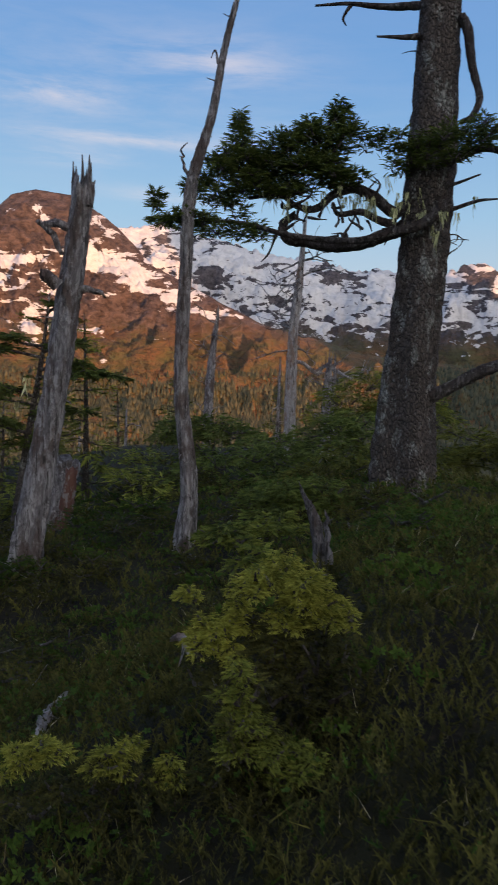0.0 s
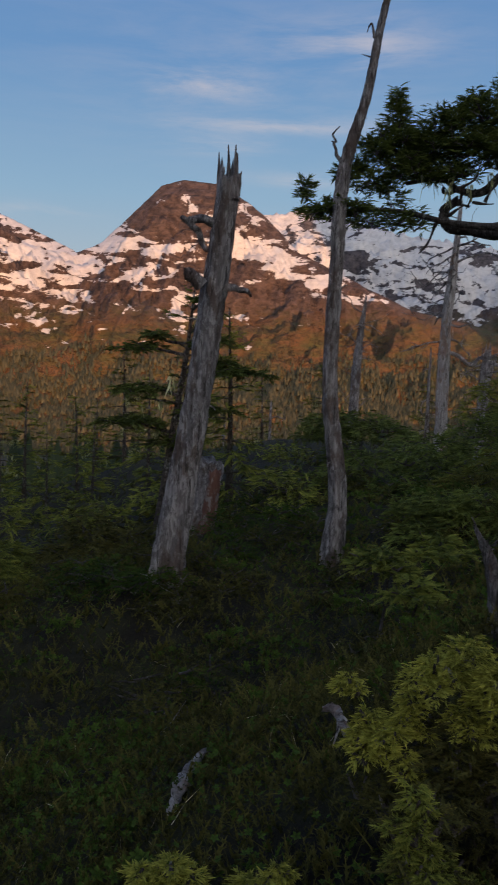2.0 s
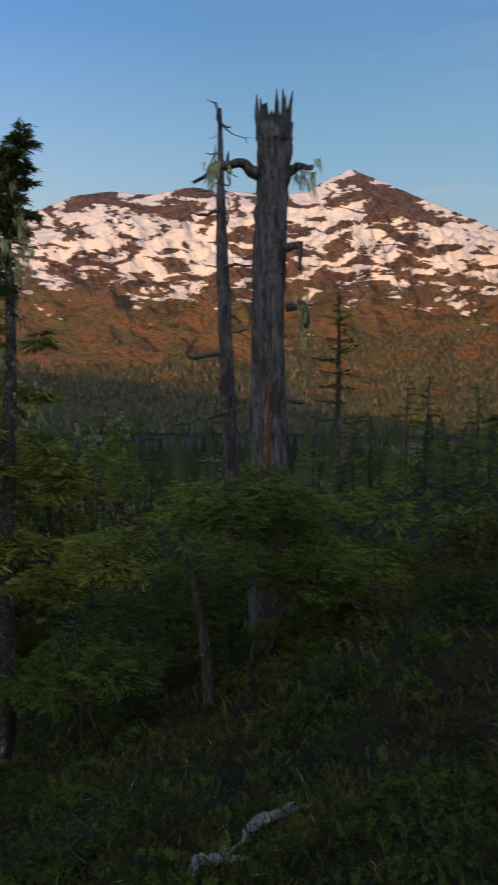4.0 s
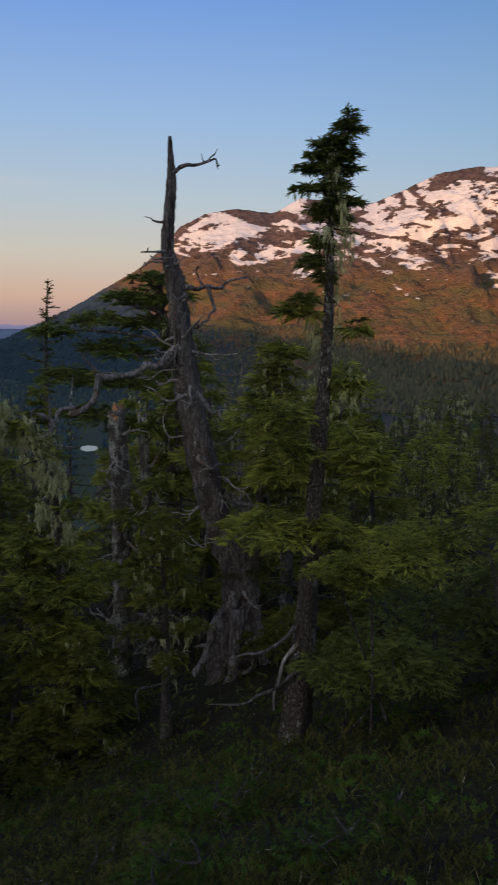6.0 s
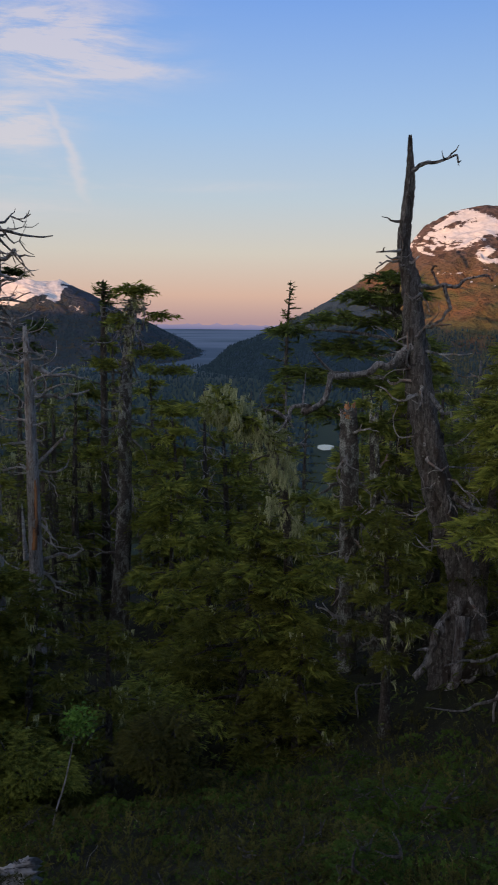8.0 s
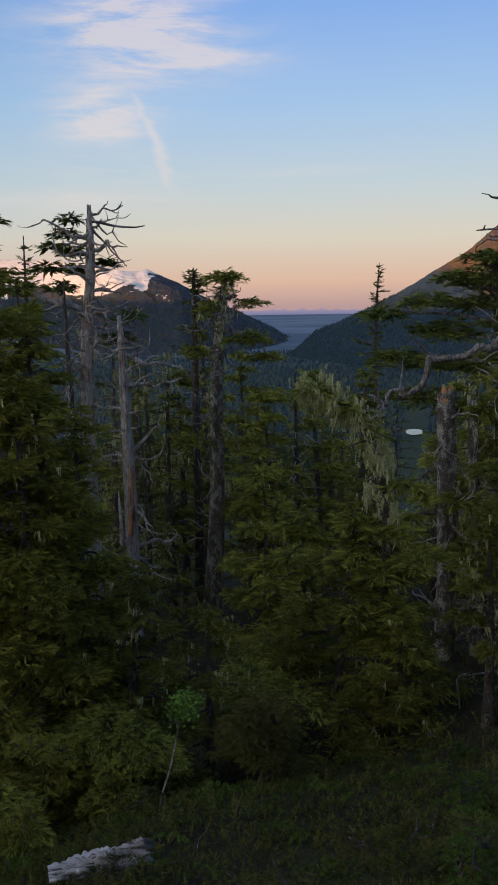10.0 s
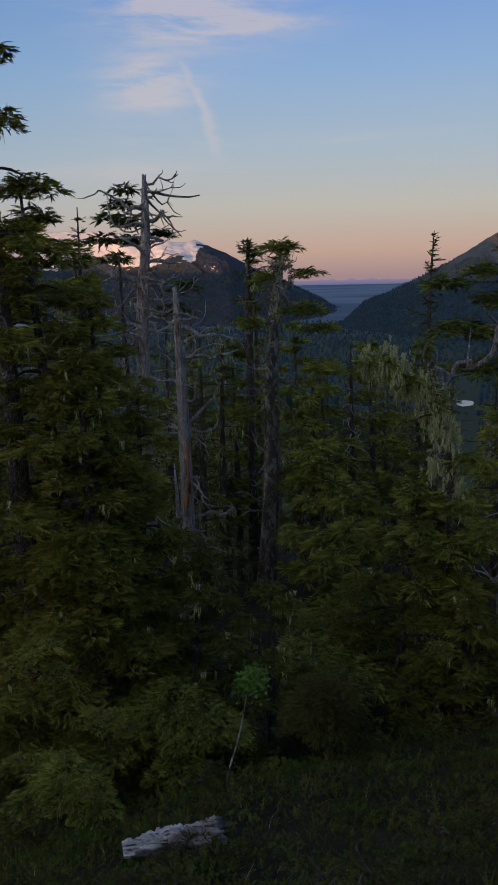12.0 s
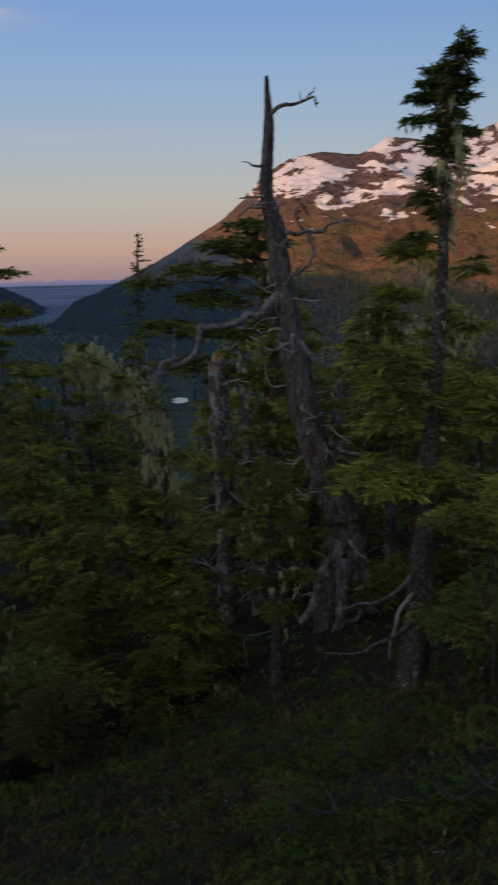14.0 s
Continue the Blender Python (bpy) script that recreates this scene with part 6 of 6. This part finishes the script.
gm = np.random.default_rng(88)
LOW = [(-1.95, 6.0, 0.3), (-1.5, 6.05, 0.26), (-2.3, 6.3, 0.32), (-1.15, 6.3, 0.28), (-1.9, 6.75, 0.34), (-1.3, 6.9, 0.34), (-2.5, 6.9, 0.36), (-1.72, 6.12, 0.26), (-2.9, 6.2, 0.34), (-2.2, 7.6, 0.4), (-1.5, 7.9, 0.4), (-0.7, 7.6, 0.36), (0.6, 6.0, 0.3), (0.9, 5.2, 0.26), (-3.2, 5.4, 0.32), (-2.6, 5.2, 0.26)]
for _ in range(44):
    az, r = gm.uniform(-16, 100), gm.uniform(3.4, 10.5)
    LOW.append((-math.sin(radians(az)) * r, math.cos(radians(az)) * r + 0.6, gm.uniform(0.16, 0.4)))
for k, (x, y, w) in enumerate(LOW):
    z = float(ground_z(x, y))
    mat = (LEAF, HEATH, LEAF, HEATH, HEATH)[k % 5]
    bush("heath_shrub", "low leafy green shrub in the heath" if mat is LEAF else "low mound of dark heath and crowberry",
         [((x, y, z + 0.35 * w), w, 0.32 * w), ((x + gm.normal(0, 0.5 * w), y + gm.normal(0, 0.5 * w), z + 0.22 * w), w * 0.8, 0.25 * w)], mat, 300 + k, 480, 0.055, "heath shrubs on the hillside", SPRIGS, 0)

# ---- young conifers and the forest below ----
g = np.random.default_rng(5)


def stock(k, far=False):
    """One forest conifer, ready to be copied; those far off carry fewer, larger twigs."""
    h = (4.2, 5.5, 6.5, 7.2, 3.4)[k]
    line = [(0, 0, 0), (0.05, 0.03, h * 0.5), (0.0, 0.08, h)]
    label = ("dark green conifer on the wooded slope", "ragged conifer with dead lower limbs", "tall slim conifer in the forest", "mossy conifer with sparse drooping limbs", "young bushy green conifer below the knoll")[k]
    return conifer("forest_conifer", label, line, [0.018 * h, 0.012 * h, 0.01], (0.08, 0.16, 0.14, 0.2, 0.04)[k], (1.1, 1.0, 1.1, 1.3, 0.85)[k], 30 if far else 46, (SHADED_OLIVE, SPRUCE, SHADED_OLIVE, HEMLOCK, HEMLOCK)[k], 90 + k, 0.5 if far else 0.3, 0.3 if far else 0.17, 0.14,
                   None if k != 3 else (lambda s, g: g.uniform(0.3, 1.0)), 0 if far else (160, 320, 160, 460, 0)[k], (0, 0.3, 0.1, 0.4, 0)[k], sides=6, templates=TUFTS, group="forest below the clearing"), h


def stand(pair, x, y, s, spin):
    m = Matrix.LocRotScale((x, y, float(ground_z(x, y)) - 0.1), Euler((0, 0, spin)), (s, s, s))
    c = copy_thing(pair[0], m)
    c.scale = (s, s, s)


stocks = [stock(k) for k in range(5)]
far_stocks = [stock(k, True) for k in range(4)]
for (ob, _), (x, y) in zip(stocks + far_stocks, ((-27.5, 6.0), (-27.0, -4.0), (-30.0, 10.0), (-29.0, 0.8), (-27.0, 22.0), (-52, 9), (-60, -6), (-57, 14), (-49, -2))):
    ob.location = (x, y, float(ground_z(x, y)) - 0.1)
# young trees below the knoll: bearing, distance, size
for az, r, s in ((24.4, 15.6, 0.62), (21.0, 14.5, 0.55), (28, 18.5, 0.6), (29, 14.8, 0.6), (23, 13.4, 0.45), (11, 10.6, 0.7), (16.5, 13.6, 0.55), (20, 11.4, 0.4), (34, 16, 0.6), (40, 14, 0.5), (46, 15, 0.6), (50, 12.5, 0.5), (5, 24, 0.7), (-2, 26, 0.8), (9, 26, 0.7), (13, 22, 0.6), (-6, 18, 0.6), (-9, 15, 0.6), (18, 20, 0.7), (32, 22, 0.7), (38, 21, 0.8), (14, 17, 0.6), (26, 24, 0.8), (43, 24, 0.9), (20, 27, 0.9)):
    stand(stocks[4] if r < 20 else stocks[0], -math.sin(radians(az)) * r, math.cos(radians(az)) * r, s * g.uniform(0.9, 1.1), g.uniform(0, 6.28))
placed = 0
while placed < 270:
    az, r = g.uniform(44, 110), 15 + 75 * g.random() ** 1.25
    x, y = -math.sin(radians(az)) * r, math.cos(radians(az)) * r
    pair = stocks[int(g.integers(0, 4))] if r < 30 else far_stocks[int(g.integers(0, 4))]
    top = 1.9 + r * math.tan(radians(float(np.interp(az, [44, 66, 72, 80, 84, 90, 96, 110], [-3.2, -3.0, -4.0, -4.2, -2.6, -0.6, 1.6, 2.5]))))
    s = min(1.3, (top - float(ground_z(x, y))) / pair[1]) * g.uniform(0.82, 1.0)
    if s < 0.25 or (68.5 < az < 72.5 and r < 22) or abs(az - 72.3) < 1.0 + math.degrees(0.7 / r) or (88.5 < az < 95.5 and r < 22) or (83.3 < az < 86.0 and r < 21):
        continue
    stand(pair, x, y, s, g.uniform(0, 6.28))
    placed += 1
# strip on the horizon that glows by itself, with the far haze painted in
haze = material("distant_haze_glow", lambda n: n.add("ShaderNodeEmission", {0: n.ramp(n.math("MULTIPLY_ADD", n.add("ShaderNodeSeparateXYZ", {0: place(n)}).outputs[2], 0.0055, 1.06), [(0.0, (0.055, 0.085, 0.15)), (0.6, (0.10, 0.13, 0.25)), (0.85, (0.17, 0.18, 0.32)), (1.0, (0.30, 0.25, 0.36))]), 1: 1.0}).outputs[0])
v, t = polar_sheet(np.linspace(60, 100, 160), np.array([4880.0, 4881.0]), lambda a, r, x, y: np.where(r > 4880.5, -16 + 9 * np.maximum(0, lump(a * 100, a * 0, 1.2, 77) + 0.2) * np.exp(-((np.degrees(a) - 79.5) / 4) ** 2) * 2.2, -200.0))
tagged(new("backdrop", mesh_from("backdrop", v, t, haze)), "glowing strip painted as a hazy far plain and pale distant peaks", "backdrop", kind="structure")
# farther woods down to the valley floor
count = 26000
az = np.radians(np.where(g.random(count) < 0.45, g.uniform(-12, 112, count), g.uniform(62, 100, count)))
r = 85 + np.where(az > radians(62), 2900, 850) * g.random(count) ** 1.5
x, y = -np.sin(az) * r, np.cos(az) * r
clear = np.abs(x * math.cos(radians(72.3)) + y * math.sin(radians(72.3))) > 14
clear |= r > 1260
clear &= (np.abs(np.degrees(az) - 72.3) > 0.55) | (r > 1260)
x, y = x[clear], y[clear]
tall_w = g.uniform(6, 12, len(x))
near_w = np.hypot(x, y) < 420
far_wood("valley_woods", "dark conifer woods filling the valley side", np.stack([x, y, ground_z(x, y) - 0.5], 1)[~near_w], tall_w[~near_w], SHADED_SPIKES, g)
far_wood("near_woods", "dark green conifer woods below the clearing", np.stack([x, y, ground_z(x, y) - 0.5], 1)[near_w], tall_w[near_w], NEAR_SPIKES, g)

# ---- fallen wood ----


def fallen(name, label, line, r0, r1, mat, seed, sides=12, rough=0.25):
    at = np.array(line[0], float)
    radii = np.linspace(r0, r1, len(line))
    radii[0] *= 0.55
    ob = new(name, mesh_from(name, *tube(shifted(line, at), radii, sides, 9, rough, 0, 1.2 * r0, seed), mat))
    ob.location = at
    return tagged(ob, label, "fallen wood")


fallen("fallen_log", "short bleached log lying in dark heath", [(-4.56, 0.44, -1.46), (-4.58, 0.6, -1.44), (-4.59, 0.76, -1.41), (-4.6, 0.9, -1.39), (-4.6, 1.02, -1.37)], 0.062, 0.056, LOGWOOD, 1, 26, 0.55)
fallen("rotten_branch", "dark rotten branch beside the bleached log", [(-4.54, 0.52, -1.57), (-4.55, 0.75, -1.58), (-4.56, 0.95, -1.62), (-4.58, 1.15, -1.66)], 0.05, 0.012, DARK, 2, 14, 0.5)
fallen("grey_log", "small grey log half sunk in the heath", [(-9.0, 3.98, -3.35), (-8.95, 4.2, -3.2), (-8.85, 4.5, -3.15)], 0.06, 0.04, GREY, 3)
def root_piece(label, line, thick, seed):
    """One gnarled piece of a bleached dead root: a knotted body that tapers and forks."""
    g = np.random.default_rng(seed)
    at = np.array(line[0], float)
    q = shifted(line, at) + [0, 0, 0.01]
    r = thick * np.array([0.55, 1.0, 0.8, 0.35])[:len(q)]
    pieces = [tube(q, r, 11, 9, 0.75, 0, thick * 1.5, seed)]
    for k in range(3):
        b = q[int(g.integers(0, len(q) - 1))]
        d = unit(q[-1] - q[0] + g.normal(0, 0.14, 3)) * g.uniform(0.06, 0.14)
        pieces.append(tube([b, b + d * 0.5 + g.normal(0, 0.012, 3), b + d], [thick * 0.5, thick * 0.4, thick * 0.1], 7, 5, 0.6, 0, 0.01, seed + k + 1))
    ob = new("bleached_root", mesh_from("bleached_root", *joined(pieces), PALE))
    ob.location = at
    tagged(ob, label, "dead wood")


root_piece("knotted bleached root standing out of the heath", [(-0.73, 2.92, 0.32), (-0.72, 3.03, 0.36), (-0.74, 3.24, 0.33), (-0.72, 3.36, 0.33)], 0.019, 1)
root_piece("weathered bleached root inside the golden bush", [(-0.26, 3.0, 0.68), (-0.22, 2.9, 0.72), (-0.18, 2.75, 0.72)], 0.013, 2)
root_piece("long bleached root lying in the heath", [(-1.92, 3.33, -0.12), (-1.96, 3.47, -0.1), (-1.9, 3.56, -0.08), (-1.87, 3.72, -0.1)], 0.02, 3)
root_piece("short bleached root lying low in the heath", [(-1.85, 2.98, -0.05), (-1.95, 3.1, -0.07), (-1.86, 3.14, -0.05), (-1.8, 3.22, -0.06)], 0.02, 4)
gt = np.random.default_rng(91)
for k in range(14):
    az, r = gt.uniform(-16, 95), gt.uniform(2.2, 6.0)
    x, y = -math.sin(radians(az)) * r, math.cos(radians(az)) * r + 0.6
    b = np.array([x, y, float(ground_z(x, y)) + 0.02])
    d = unit(np.array([gt.normal(), gt.normal(), gt.uniform(0.1, 1.0)])) * gt.uniform(0.12, 0.35)
    fallen("dead_twig", "thin bare dead twig in the heath", [b, b + d * 0.4 + gt.normal(0, 0.015, 3), b + d * 0.75 + gt.normal(0, 0.015, 3), b + d], 0.0035, 0.001, GREY, 40 + k, 5)
fallen("dead_root", "grey dead root arching over the heath", [(-9.45, 4.92, -3.4), (-9.48, 4.84, -2.76), (-9.4, 5.0, -2.66), (-9.3, 5.25, -2.6)], 0.02, 0.007, GREY, 7, 8, 0.5)

# ---- ground cover ----


def cover(count, near, far, seed, power=1.0):
    """Places over the visible hillside, denser close by."""
    g = np.random.default_rng(seed)
    r = near + (far - near) * g.random(count) ** power
    az = np.radians(np.where(r < 2.6, g.uniform(-180, 180, count), g.uniform(-28, 120, count)))
    if far < 5:
        az = np.radians(g.uniform(-24, 60, count))
    x, y = -np.sin(az) * r, np.cos(az) * r + 0.3
    return np.stack([x, y, ground_z(x, y)], 1), g


def turf(name, label, mat, count, near, far, seed, sizes, templates, tilt, power=1.1, lift=0.0, clump=None):
    p, g = cover(count, near, far, seed, power)
    if clump:
        w = lump(p[:, 0], p[:, 1], clump, seed)
        p = p[w > -0.05 + 0.1 * g.normal(0, 1, len(p))]
    n = len(p)
    a = g.uniform(0, 6.28, n)
    way = np.stack([np.cos(a), np.sin(a), g.uniform(*tilt, n)], 1)
    p[:, 2] += g.uniform(0, lift + 1e-6, n)
    v, t, y = scatter(templates, p, way, g.uniform(*sizes, n), g, 0.5)
    tagged(new(name, mesh_from(name, v, t, mat, False, y)), label, "ground cover", kind="stuff")


BLADE = [(np.array([[(0, -0.008, 0), (0, 0.008, 0), (0.55, 0.01, 0.02)], [(0.5, 0.0, 0.02), (0.55, 0.014, 0.02), (1.0, 0.03, -0.18)]]), np.array([[0.2, 0.2, 0.6], [0.5, 0.6, 1.0]]))]
ROSETTE = [(np.concatenate([LEAFLET[0] @ np.array([[math.cos(a), math.sin(a), 0.25], [-math.sin(a), math.cos(a), 0], [0, 0, 1]]) for a in (0.2, 1.5, 2.7, 3.9, 5.2)]), np.tile(LEAFLET[1], (5, 1)))]
turf("heath", "dark heath and moss sprigs over the hillside", HEATH, 17000, 0.3, 7, 1, (0.035, 0.085), SPRIGS, (0.4, 2.2), 1.25, 0.05)
turf("near_heath", "dense low heath sprigs near the path", HEATH, 15000, 0.9, 4.2, 11, (0.03, 0.06), SPRIGS, (0.4, 2.4), 0.8, 0.05)
turf("far_heath", "dark heath farther down the hillside", HEATH, 7000, 5, 18, 7, (0.08, 0.16), SPRIGS, (0.4, 1.8), 1.2, 0.05)
turf("heath_shoots", "green heath shoots in patches", LEAF, 12000, 0.3, 9, 2, (0.03, 0.065), SPRIGS, (0.5, 2.0), 1.2, 0.08, 1.3)
turf("low_leaves", "small broad leaves in patches", LEAF, 36000, 1.6, 8, 3, (0.007, 0.017), ROSETTE, (0.0, 0.8), 1.1, 0.12, 1.9)
turf("green_grass", "fine green grass and sedge blades", HEATH, 16000, 0.3, 10, 8, (0.06, 0.2), BLADE, (0.6, 3.0), 1.2, 0.03)
turf("dry_grass", "thin dry grass blades among the heath", STRAW, 3600, 0.3, 12, 4, (0.04, 0.15), BLADE, (0.3, 3.0), 1.2, 0.06)
turf("forest_floor", "dark shrubs on the forest floor", SPRUCE, 12000, 9, 40, 6, (0.06, 0.14), TUFTS, (0.2, 1.0), 1.4, 0.3)


def clumps(name, label, mat, count, near, far, seed, size, per, templates=None):
    """Rounded tussocks: small domes of sprigs close together."""
    c, g = cover(count, near, far, seed, 0.75)
    w = g.uniform(0.08, 0.24, count)
    n = count * per
    i = np.repeat(np.arange(count), per)
    a, u = g.uniform(0, 6.28, n), np.sqrt(g.random(n))
    out = np.stack([np.cos(a) * u, np.sin(a) * u], 1) * w[i][:, None]
    p = np.stack([c[i, 0] + out[:, 0], c[i, 1] + out[:, 1], c[i, 2] + w[i] * 0.65 * np.sqrt(1 - 0.9 * u * u) - 0.02], 1)
    way = np.stack([out[:, 0] / w[i] + g.normal(0, 0.35, n), out[:, 1] / w[i] + g.normal(0, 0.35, n), g.uniform(0.5, 1.4, n)], 1)
    v, t, y = scatter(templates or SPRIGS, p, way, g.uniform(*size, n), g, 0.5)
    tagged(new(name, mesh_from(name, v, t, mat, False, y)), label, "ground cover", kind="stuff")


clumps("heath_tussocks", "rounded tussocks of dark crowberry heath", HEATH, 640, 1.7, 9.5, 21, (0.035, 0.07), 22)
clumps("green_tussocks", "rounded tussocks of small green leaves", LEAF, 520, 1.7, 9.5, 22, (0.012, 0.026), 46, ROSETTE)
clumps("moss_tussocks", "rounded tussocks of olive moss and sprigs", HEATH, 160, 2.2, 9.5, 23, (0.03, 0.06), 22)
